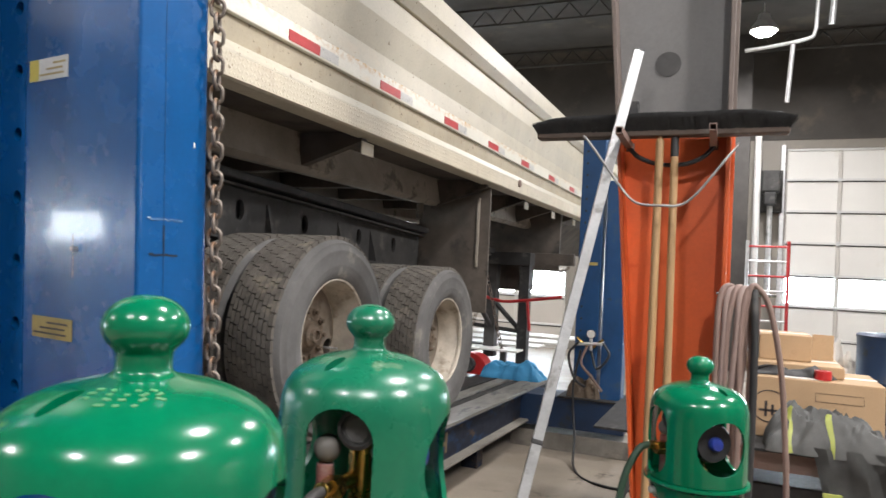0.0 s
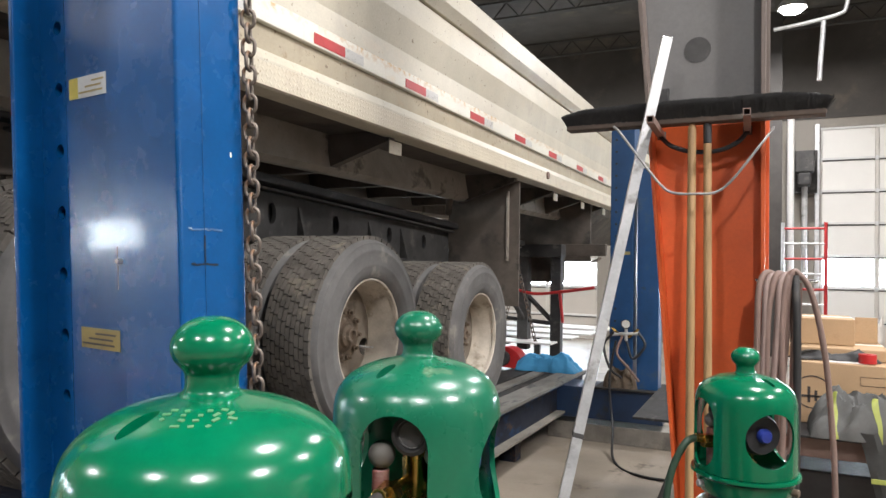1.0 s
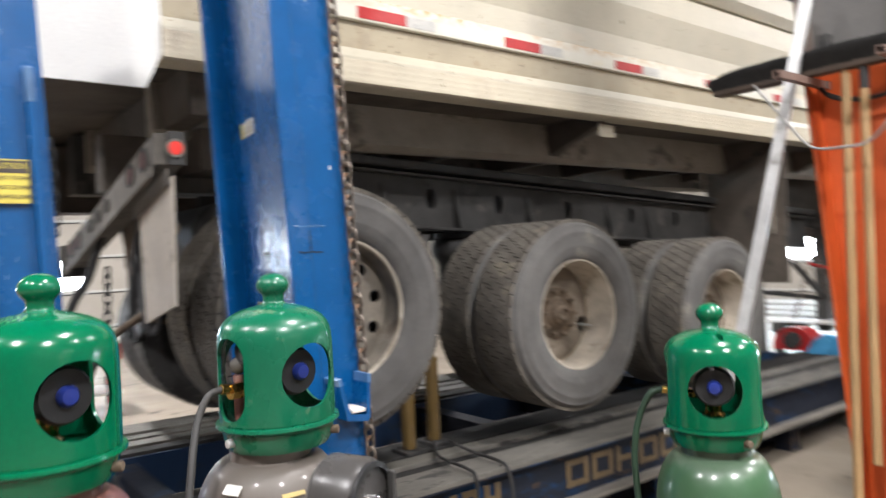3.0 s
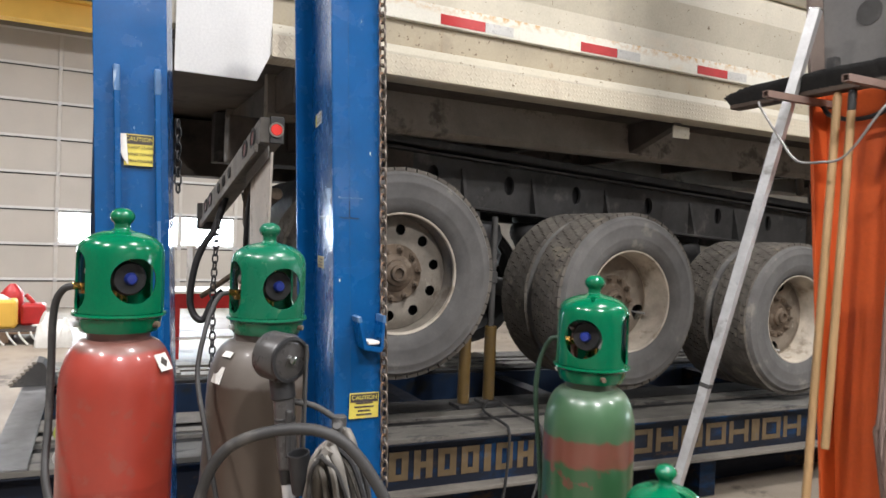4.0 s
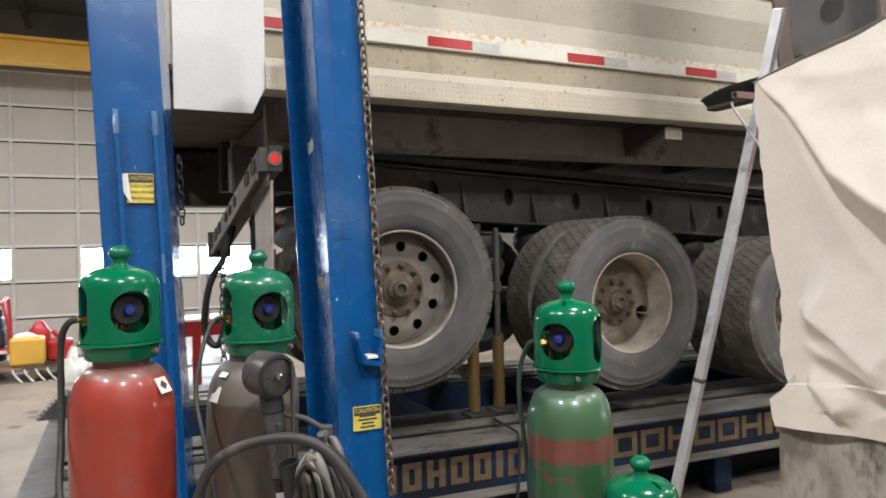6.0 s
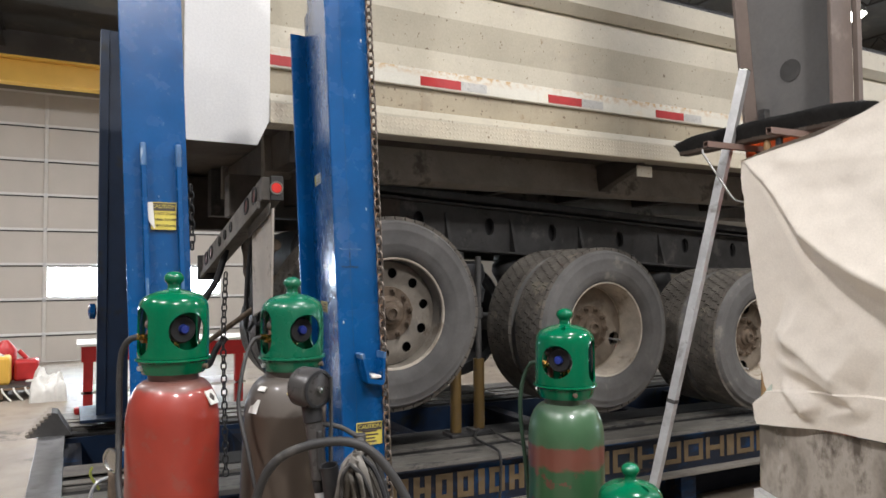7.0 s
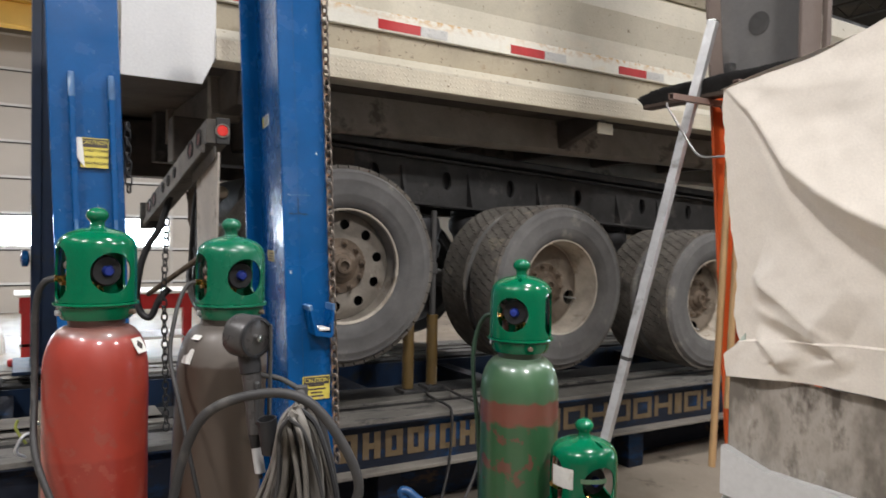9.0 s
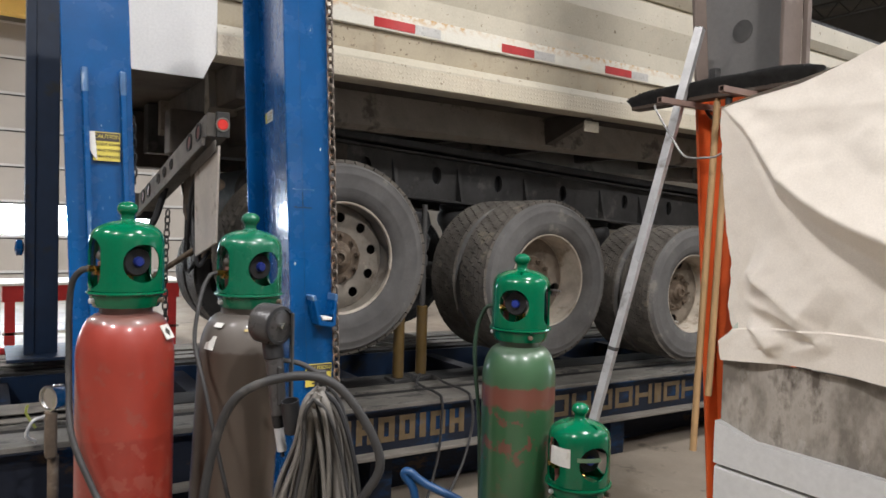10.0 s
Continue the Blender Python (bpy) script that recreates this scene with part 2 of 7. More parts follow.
END_STEEL = pmat("smooth_pale_end_steel", (0.20, 0.20, 0.20), 0.25, 0.38, 0.3, 5, 0.08, 60, spot=(0.11, 0.105, 0.1), spot_cut=0.58, spot_scale=6)
FLANGE = pmat("dusty_flange_steel", (0.19, 0.172, 0.145), 0.3, 0.65, 0.15, 5, 0.25, 60, spot=(0.13, 0.115, 0.1), spot_cut=0.55, spot_scale=4, stretch=(1, .6, 1))
BEAM_DARK = pmat("grimy_rack_beam", (0.010, 0.013, 0.022), 0.35, 0.7, 0.0, 4, 0.2, 70, spot=(0.006, 0.032, 0.085), spot_cut=0.56, spot_scale=3.5,
                 spot2=(0.055, 0.034, 0.02), spot2_cut=0.58, spot2_scale=6, stretch=(1, 0.6, 1.6))
for dull in (DECK, BEAM_DARK):
    dull.node_tree.nodes["Principled BSDF"].inputs["Specular IOR Level"].default_value = 0.25
GOLD = pmat("worn_gold_lettering", (0.125, 0.085, 0.04), 0.2, 0.6, 0, 14, 0.05, 120, spot=(0.10, 0.085, 0.07), spot_cut=0.58, spot_scale=14)
CONCRETE = pmat("stained_shop_concrete", (0.27, 0.228, 0.18), 0.25, 0.5, 0, 1.4, 0.2, 45, spot=(0.20, 0.165, 0.125), spot_cut=0.53, spot_scale=1.1,
                spot2=(0.075, 0.06, 0.046), spot2_cut=0.585, spot2_scale=1.7)
CHAIN = pmat("rusty_chain_steel", (0.17, 0.14, 0.115), 0.4, 0.5, 0.6, 25, 0.3, 120, spot=(0.16, 0.09, 0.05), spot_cut=0.55, spot_scale=25)
STEEL = pmat("galvanised_steel", (0.55, 0.55, 0.54), 0.15, 0.4, 0.45, 14, 0.06, 120, spot=(0.3, 0.29, 0.27), spot_cut=0.58, spot_scale=10)
CHROME = pmat("bright_steel", (0.62, 0.62, 0.6), 0.1, 0.2, 1.0, 14, 0.02, 120)
BRASS = pmat("brass", (0.5, 0.33, 0.09), 0.15, 0.25, 1.0, 20, 0.03, 120)
BLACK = pmat("black_rubber", (0.016, 0.016, 0.017), 0.3, 0.5, 0, 14, 0.1, 90)
# real dusty rubber, and also the painted shade of the far wheels
BLACK_DUSTY = pmat("dusty_black_rubber_and_shade", (0.026, 0.025, 0.024), 0.25, 0.62, 0, 9, 0.12, 90, spot=(0.065, 0.06, 0.054), spot_cut=0.56, spot_scale=9)
GUN_GREY = pmat("scuffed_dark_plastic", (0.05, 0.047, 0.045), 0.25, 0.3, 0, 12, 0.05, 120, spot=(0.1, 0.095, 0.09), spot_cut=0.6, spot_scale=14)
CABLE = pmat("grey_brown_cable_sheath", (0.14, 0.128, 0.11), 0.25, 0.6, 0, 9, 0.12, 90, spot=(0.19, 0.172, 0.15), spot_cut=0.57, spot_scale=8)
KNOB = pmat("blue_plastic", (0.018, 0.035, 0.22), 0.1, 0.35, 0, 20, 0.02, 120)
ORANGE = pmat("orange_column_paint", (0.54, 0.088, 0.016), 0.14, 0.5, 0, 3, 0.06, 90, spot=(0.42, 0.065, 0.02), spot_cut=0.62, spot_scale=2.5,
              spot2=(0.1, 0.04, 0.025), spot2_cut=0.7, spot2_scale=7)
GREY_COL = pmat("grey_column_primer", (0.135, 0.13, 0.123), 0.12, 0.55, 0, 2.5, 0.08, 70, spot=(0.11, 0.107, 0.1), spot_cut=0.57, spot_scale=2)
COL_BROWN = pmat("brown_column_primer", (0.125, 0.095, 0.078), 0.2, 0.6, 0, 4, 0.1, 80, spot=(0.17, 0.135, 0.115), spot_cut=0.58, spot_scale=5)
RUST_COL = pmat("red_oxide_primer", (0.19, 0.125, 0.10), 0.18, 0.6, 0, 4, 0.1, 80, spot=(0.26, 0.2, 0.17), spot_cut=0.6, spot_scale=5)
HOSE_BROWN = pmat("faded_brown_hose", (0.24, 0.17, 0.145), 0.2, 0.55, 0, 6, 0.1, 80, spot=(0.17, 0.115, 0.095), spot_cut=0.58, spot_scale=7)
BRISTLE = pmat("black_bristle", (0.018, 0.017, 0.016), 0.4, 0.8, 0, 30, 0.4, 200, spot=(0.1, 0.095, 0.09), spot_cut=0.66, spot_scale=20)
WOOD = pmat("pale_wood", (0.36, 0.22, 0.10), 0.2, 0.55, 0, 6, 0.12, 60, spot=(0.26, 0.15, 0.07), spot_cut=0.58, spot_scale=5, stretch=(4, 4, 0.5))
BLOCK_WOOD = pmat("dark_grimy_wood", (0.075, 0.052, 0.038), 0.3, 0.7, 0, 6, 0.2, 60, spot=(0.13, 0.11, 0.09), spot_cut=0.62, spot_scale=9)
WOOD_OLD = pmat("grimy_wood", (0.16, 0.105, 0.065), 0.25, 0.7, 0, 6, 0.2, 60, spot=(0.09, 0.06, 0.04), spot_cut=0.55, spot_scale=5)
CANVAS = pmat("cream_canvas", (0.735, 0.675, 0.59), 0.05, 0.8, 0, 3, 0.06, 400, spot=(0.62, 0.54, 0.44), spot_cut=0.66, spot_scale=2.6)
FACING = pmat("pale_green_facing", (0.52, 0.58, 0.50), 0.06, 0.7, 0, 9, 0.05, 120)
CABINET = pmat("white_cabinet_enamel", (0.56, 0.56, 0.545), 0.05, 0.4, 0, 4, 0.03, 90, spot=(0.5, 0.49, 0.46), spot_cut=0.62, spot_scale=4)
CLOUDED = pmat("greyed_clear_vinyl", (0.19, 0.168, 0.14), 0.35, 0.25, 0, 4, 0.06, 60, spot=(0.36, 0.325, 0.28), spot_cut=0.5, spot_scale=5, spot2=(0.1, 0.085, 0.07), spot2_cut=0.58, spot2_scale=5, stretch=(1, 1, .5))
CARD = pmat("brown_cardboard", (0.40, 0.265, 0.145), 0.08, 0.75, 0, 4, 0.06, 120, spot=(0.32, 0.2, 0.11), spot_cut=0.62, spot_scale=4)
INK = pmat("dark_print", (0.05, 0.04, 0.035), 0.2, 0.7, 0, 20, 0.02, 120)
LABEL_YELLOW = pmat("yellow_label", (0.60, 0.50, 0.09), 0.1, 0.45, 0, 14, 0.02, 120, spot=(0.4, 0.36, 0.2), spot_cut=0.62, spot_scale=16)
LABEL_GOLD = pmat("grimy_yellow_label", (0.36, 0.27, 0.08), 0.15, 0.5, 0, 20, 0.02, 120, spot=(0.2, 0.16, 0.08), spot_cut=0.58, spot_scale=25)
LABEL_WHITE = pmat("white_label", (0.68, 0.67, 0.62), 0.08, 0.5, 0, 14, 0.02, 120, spot=(0.5, 0.47, 0.4), spot_cut=0.62, spot_scale=14)
YELLOW = pmat("worn_yellow_paint", (0.12, 0.074, 0.02), 0.25, 0.5, 0, 9, 0.08, 90, spot=(0.09, 0.06, 0.03), spot_cut=0.52, spot_scale=9)
CRANE = pmat("crane_yellow_paint", (0.78, 0.46, 0.075), 0.08, 0.45, 0, 2, 0.04, 90, spot=(0.68, 0.4, 0.07), spot_cut=0.6, spot_scale=2)
DULL_RED = pmat("dust_filmed_red_lens", (0.16, 0.035, 0.03), 0.3, 0.5, 0, 20, 0.05, 90)
RED = pmat("red_machine_paint", (0.42, 0.02, 0.02), 0.15, 0.4, 0, 6, 0.05, 90, spot=(0.25, 0.02, 0.02), spot_cut=0.6, spot_scale=6)
CLOTH_BLUE = pmat("blue_shop_cloth", (0.035, 0.20, 0.36), 0.15, 0.85, 0, 8, 0.25, 120)
CHALK = pmat("worn_paint_stick", (0.075, 0.21, 0.095), 0.3, 0.6, 0, 60, 0.02, 120)
CLOTH_GREY = pmat("grey_work_cloth", (0.085, 0.085, 0.08), 0.18, 0.9, 0, 8, 0.25, 140)
HOSE_GREEN = pmat("dull_green_hose", (0.022, 0.05, 0.028), 0.25, 0.55, 0, 9, 0.08, 90)
HIVIS = pmat("lime_reflective_tape", (0.30, 0.33, 0.07), 0.1, 0.5, 0, 12, 0.05, 120)
DOOR_PANEL = pmat("cream_door_panel", (0.48, 0.44, 0.385), 0.06, 0.5, 0, 1.2, 0.05, 70, spot=(0.42, 0.385, 0.33), spot_cut=0.6, spot_scale=1)
DOOR_WHITE = pmat("white_door_panel", (0.72, 0.70, 0.65), 0.05, 0.5, 0, 1.2, 0.05, 70, spot=(0.6, 0.57, 0.5), spot_cut=0.62, spot_scale=1)
DOOR_RIB = pmat("pale_door_rib", (0.62, 0.61, 0.58), 0.06, 0.45, 0, 2, 0.03, 70)
DOOR_STILE = pmat("dusty_door_stile", (0.52, 0.49, 0.44), 0.1, 0.5, 0, 2, 0.03, 70, spot=(0.44, 0.41, 0.36), spot_cut=0.58, spot_scale=3)
LINER = pmat("smoky_grey_liner", (0.15, 0.142, 0.14), 0.25, 0.7, 0, 1.2, 0.1, 40, spot=(0.25, 0.215, 0.18), spot_cut=0.57, spot_scale=1)
WALL_PAINT = pmat("tan_wall_liner", (0.24, 0.215, 0.18), 0.08, 0.6, 0, 1, 0.06, 60, spot=(0.27, 0.235, 0.19), spot_cut=0.58, spot_scale=0.9)
ROOF = pmat("dark_roof_liner", (0.065, 0.058, 0.05), 0.25, 0.8, 0, 1.2, 0.1, 40, spot=(0.10, 0.085, 0.065), spot_cut=0.56, spot_scale=1)
JOIST = pmat("dark_joist_steel", (0.05, 0.045, 0.04), 0.25, 0.7, 0.1, 3, 0.1, 60)
DAYLIGHT = glow("daylight_pane", (0.76, 0.88, 1.0), 46.0)
LAMP_GLOW = glow("lamp_lens", (1.0, 0.97, 0.9), 40.0)
RED_LENS = glow("lit_red_lens", (0.7, 0.03, 0.02), 0.25)
BEAM_DUST = pmat("dust_coated_beam", (0.165, 0.148, 0.125), 0.3, 0.7, 0.05, 6, 0.25, 60, spot=(0.09, 0.08, 0.068), spot_cut=0.55, spot_scale=6, spot2=(0.25, 0.22, 0.18), spot2_cut=0.62, spot2_scale=11)
MUDFLAP = pmat("dusty_white_mudflap", (0.52, 0.46, 0.385), 0.15, 0.65, 0, 4, 0.1, 70, spot=(0.27, 0.225, 0.165), spot_cut=0.56, spot_scale=4)


def banded(name, stops, wobble, scale, rough=0.42, patches=None, coat=0.5):
    """Cylinder paint laid in bands up the shell: (height, colour) from below, their edges worn ragged; patches: (colour, from, to)."""
    m = pmat(name, stops[0][1], 0.2, rough, 0, 7, 0.06, 120)
    nt = m.node_tree
    N, L = nt.nodes.new, nt.links.new
    bs = nt.nodes["Principled BSDF"]
    tc = N("ShaderNodeTexCoord")
    sep = N("ShaderNodeSeparateXYZ")
    L(tc.outputs["Object"], sep.inputs[0])

    def noisy(s):
        n = N("ShaderNodeTexNoise")
        n.inputs["Scale"].default_value = s
        n.inputs["Detail"].default_value = 7
        n.inputs["Roughness"].default_value = 0.65
        L(tc.outputs["Object"], n.inputs["Vector"])
        return n.outputs["Fac"]

    def calc(op, x, y):
        k = N("ShaderNodeMath")
        k.operation = op
        for i, v in enumerate((x, y)):
            if isinstance(v, float):
                k.inputs[i].default_value = v
            else:
                L(v, k.inputs[i])
        return k.outputs[0]
    w = calc("MULTIPLY", calc("SUBTRACT", noisy(scale), 0.5), wobble)
    z = calc("ADD", sep.outputs[2], w)
    tone = noisy(9.0)
    col = None
    for h, rgb in stops:
        x = N("ShaderNodeMix")
        x.data_type = "RGBA"
        L(tone, x.inputs[0])
        x.inputs[6].default_value = (*[q * 0.78 for q in rgb], 1)
        x.inputs[7].default_value = (*[min(1, q * 1.25) for q in rgb], 1)
        if col is None:
            col = x.outputs[2]
            continue
        st = N("ShaderNodeMapRange")
        st.inputs["From Min"].default_value = h - 0.004
        st.inputs["From Max"].default_value = h + 0.004
        L(z, st.inputs["Value"])
        y = N("ShaderNodeMix")
        y.data_type = "RGBA"
        L(st.outputs[0], y.inputs[0])
        L(col, y.inputs[6])
        L(x.outputs[2], y.inputs[7])
        col = y.outputs[2]
    if patches:
        rgb, z0, z1 = patches
        p = N("ShaderNodeMapRange")
        p.inputs["From Min"].default_value = 0.56
        p.inputs["From Max"].default_value = 0.585
        L(noisy(22.0), p.inputs["Value"])
        lo = N("ShaderNodeMapRange")
        lo.inputs["From Min"].default_value, lo.inputs["From Max"].default_value = z0, z0 + 0.15
        L(z, lo.inputs["Value"])
        hi = N("ShaderNodeMapRange")
        hi.inputs["From Min"].default_value, hi.inputs["From Max"].default_value = z1 + 0.01, z1
        L(z, hi.inputs["Value"])
        y = N("ShaderNodeMix")
        y.data_type = "RGBA"
        L(calc("MULTIPLY", p.outputs[0], calc("MULTIPLY", lo.outputs[0], hi.outputs[0])), y.inputs[0])
        L(col, y.inputs[6])
        y.inputs[7].default_value = (*rgb, 1)
        col = y.outputs[2]
    L(col, bs.inputs["Base Color"])
    bs.inputs["Coat Weight"].default_value = coat
    bs.inputs["Coat Roughness"].default_value = 0.1
    return m


RED_SHELL = banded("red_cylinder_paint", [(0, (0.205, 0.020, 0.011)), (1.08, (0.245, 0.027, 0.015)), (1.337, (0.15, 0.066, 0.052))], 0.04, 6.0, 0.42, ((0.225, 0.040, 0.026), 0.5, 1.25))
GREEN_SHELL = banded("green_cylinder_paint", [(0, (0.024, 0.075, 0.03)), (1.088, (0.135, 0.045, 0.03)), (1.142, (0.042, 0.098, 0.046)), (1.235, (0.075, 0.12, 0.075))],
                     0.05, 20.0, 0.36, ((0.11, 0.045, 0.03), 0.82, 1.10))
BROWN_SHELL = banded("brown_cylinder_paint", [(0, (0.055, 0.040, 0.029)), (1.245, (0.10, 0.085, 0.072))], 0.05, 9.0, 0.5, None, 0.22)


# ---- mesh helpers ----
def box(bm, x0, x1, y0, y1, z0, z1, bevel=0.0):
    """A box between two corners, with optional rounded edges."""
    r = bmesh.ops.create_cube(bm, size=1.0)
    vs = r["verts"]
    for v in vs:
        v.co = Vector((x0 + (v.co.x + 0.5) * (x1 - x0), y0 + (v.co.y + 0.5) * (y1 - y0), z0 + (v.co.z + 0.5) * (z1 - z0)))
    if bevel:
        es = list({e for v in vs for e in v.link_edges})
        bmesh.ops.bevel(bm, geom=es, offset=bevel, segments=2, affect="EDGES", profile=0.5)
    return bm


def lathe(bm, profile, seg=32, m=None, smooth=True, close=True, loop=False):
    """Turn (radius, height) pairs round z; m places the result. loop: the outline closes on itself, as a ring's does."""
    m = m or Matrix.Identity(4)
    rings = []
    for r, z in profile:
        if r < 1e-6:
            rings.append([bm.verts.new(m @ Vector((0, 0, z)))])
        else:
            rings.append([bm.verts.new(m @ Vector((r * math.cos(2 * math.pi * i / seg), r * math.sin(2 * math.pi * i / seg), z)))
                          for i in range(seg)])
    if loop:
        close = False
    for a, b in zip(rings, rings[1:] + (rings[:1] if loop else [])):
        for i in range(seg):
            j = (i + 1) % seg
            if len(a) == 1 and len(b) == 1:
                continue
            if len(a) == 1:
                f = bm.faces.new((a[0], b[j], b[i])[::-1])
            elif len(b) == 1:
                f = bm.faces.new((a[i], a[j], b[0]))
            else:
                f = bm.faces.new((a[i], a[j], b[j], b[i]))
            f.smooth = smooth
    if close:
        for ring, flip in ((rings[0], True), (rings[-1], False)):
            if len(ring) > 2:
                bm.faces.new(ring[::-1] if flip else ring)
    bmesh.ops.recalc_face_normals(bm, faces=bm.faces)
    return bm


def along(a, b):
    """A matrix whose z axis runs from a to b, with its origin in a."""
    a, b = Vector(a), Vector(b)
    return Matrix.Translation(a) @ (b - a).to_track_quat("Z", "Y").to_matrix().to_4x4()


def rod(bm, a, b, r, seg=16, r2=None, smooth=True):
    d = (Vector(b) - Vector(a)).length
    r2 = r if r2 is None else r2
    c = min(r, r2) * 0.12
    return lathe(bm, [(max(r - c, 1e-4), 0), (r, c), (r2, d - c), (max(r2 - c, 1e-4), d)], seg, along(a, b), smooth)


def spline(pts, n=8):
    """A smooth line through the points."""
    p = [Vector(q) for q in pts]
    p = [p[0] * 2 - p[1]] + p + [p[-1] * 2 - p[-2]]
    out = []
    for i in range(1, len(p) - 2):
        for k in range(n):
            t = k / n
            out.append(0.5 * ((2 * p[i]) + (p[i + 1] - p[i - 1]) * t + (2 * p[i - 1] - 5 * p[i] + 4 * p[i + 1] - p[i + 2]) * t * t
                              + (3 * p[i] - p[i - 1] - 3 * p[i + 1] + p[i + 2]) * t ** 3))
    out.append(p[-2])
    return out


def tube(bm, pts, r, seg=10, n=8, smooth_path=True):
    """A round hose or bar along a line."""
    line = spline(pts, n) if smooth_path else [Vector(q) for q in pts]
    up = Vector((0.31, 0.2, 0.93)).normalized()
    prev = None
    first = None
    for i, p in enumerate(line):
        d = (line[min(i + 1, len(line) - 1)] - line[max(i - 1, 0)]).normalized()
        s = d.cross(up)
        if s.length < 1e-3:
            s = d.cross(Vector((1, 0, 0)))
        s.normalize()
        u = s.cross(d)
        up = u
        ring = [bm.verts.new(p + (s * math.cos(2 * math.pi * k / seg) + u * math.sin(2 * math.pi * k / seg)) * r) for k in range(seg)]
        if prev:
            for k in range(seg):
                f = bm.faces.new((prev[k], prev[(k + 1) % seg], ring[(k + 1) % seg], ring[k]))
                f.smooth = True
        else:
            first = ring
        prev = ring
    bm.faces.new(first[::-1])
    bm.faces.new(prev)
    bmesh.ops.recalc_face_normals(bm, faces=bm.faces)
    return bm


def extrude(bm, poly, axis, a, b, steps=1, shift=None):
    """Push a closed outline along an axis from a to b. poly: pairs in the two other axes, in x, y, z order."""
    def pt(u, v, w):
        return {"x": (w, u, v), "y": (u, w, v), "z": (u, v, w)}[axis]
    rings = []
    for i in range(steps + 1):
        w = a + (b - a) * i / steps
        ring = []
        for u, v in poly:
            du, dv = shift(u, v, w) if shift else (0, 0)
            ring.append(bm.verts.new(pt(u + du, v + dv, w)))
        rings.append(ring)
    for p, q in zip(rings, rings[1:]):
        for i in range(len(poly)):
            j = (i + 1) % len(poly)
            bm.faces.new((p[i], p[j], q[j], q[i]))
    bm.faces.new(rings[0][::-1])
    bm.faces.new(rings[-1])
    bmesh.ops.recalc_face_normals(bm, faces=bm.faces)
    return bm


def thing(name, label, category, group="", at=(0, 0, 0), rz=0.0, kind=""):
    """A top-level Empty at the base of a thing."""
    ob = new(name)
    ob.empty_display_size = 0.1
    ob.matrix_basis = pose(*at, 0, 0, rz)
    return tagged(ob, label, category, group, kind)


def crisp(bm, angle=0.7):
    """Keep the shading of sharp corners sharp."""
    for e in bm.edges:
        if len(e.link_faces) == 2 and e.calc_face_angle(0) > angle:
            e.smooth = False


def part(name, bm, material, parent, label="", here=False):
    """One mesh under a thing or a part. The mesh is given in world metres, or, with here, in the parent's own."""
    me = bpy.data.meshes.new(name)
    top = parent
    off = Matrix.Identity(4)
    while top is not None:
        off = top.matrix_basis @ off
        top = top.parent
    if not here:
        bm.transform(off.inverted())
    crisp(bm)
    bm.to_mesh(me)
    bm.free()
    me.materials.append(material)
    ob = new(name, me)
    ob.parent = parent
    if label:
        ob["label"] = label
    return ob


def solo(name, bm, material, label, category, group="", kind=""):
    """A thing that is one mesh, modelled in world metres."""
    me = bpy.data.meshes.new(name)
    crisp(bm)
    bm.to_mesh(me)
    bm.free()
    me.materials.append(material)
    return tagged(new(name, me), label, category, group, kind)


def cut(bm, cutters):
    """Take the cutters' volumes out of a closed mesh."""
    me = bpy.data.meshes.new("blank")
    bm.to_mesh(me)
    bm.free()
    ob = new("blank", me)
    extra = []
    for c in cutters:
        cm = bpy.data.meshes.new("cutter")
        c.to_mesh(cm)
        c.free()
        co = new("cutter", cm)
        extra.append(co)
        md = ob.modifiers.new("b", "BOOLEAN")
        md.operation, md.object, md.solver = "DIFFERENCE", co, "EXACT"
    bpy.context.view_layer.update()
    out = bpy.data.meshes.new_from_object(ob.evaluated_get(bpy.context.evaluated_depsgraph_get()))
    for o in (ob, *extra):
        bpy.data.objects.remove(o)
    res = bmesh.new()
    res.from_mesh(out)
    bpy.data.meshes.remove(out)
    return res


def B():
    return bmesh.new()


# ---- hall ----
XW, XE, YS, YN = -13.5, 6.5, -7.0, 15.0
solo("floor", box(B(), XW - 0.3, XE + 0.3, YS - 0.3, YN + 0.3, -0.3, 0.0), CONCRETE,
     "stained tan concrete workshop floor", "floor", kind="structure")
solo("ceiling", box(B(), XW - 0.3, XE + 0.3, YS - 0.3, YN + 0.3, CEILING, CEILING + 0.3), ROOF,
     "dark lined workshop ceiling", "ceiling", kind="structure")


def wall_with_openings(name, axis, at, lo, hi, openings, label, skin=None):
    """A wall across x or y, 0.3 m thick, outward from at, with openings (from, to, bottom, top)."""
    bm = B()
    out = at + (0.3 if at > 0 else -0.3)
    a, b = min(at, out), max(at, out)

    def slab(u0, u1, z0, z1):
        if u1 - u0 > 1e-3 and z1 - z0 > 1e-3:
            if axis == "x":
                box(bm, a, b, u0, u1, z0, z1)
            else:
                box(bm, u0, u1, a, b, z0, z1)
    u = lo
    for o0, o1, z0, z1 in sorted(openings):
        slab(u, o0, 0, CEILING)
        slab(o0, o1, 0, z0)
        slab(o0, o1, z1, CEILING)
        u = o1
    slab(u, hi, 0, CEILING)
    return solo(name, bm, skin or WALL_PAINT, label, "wall", kind="structure")


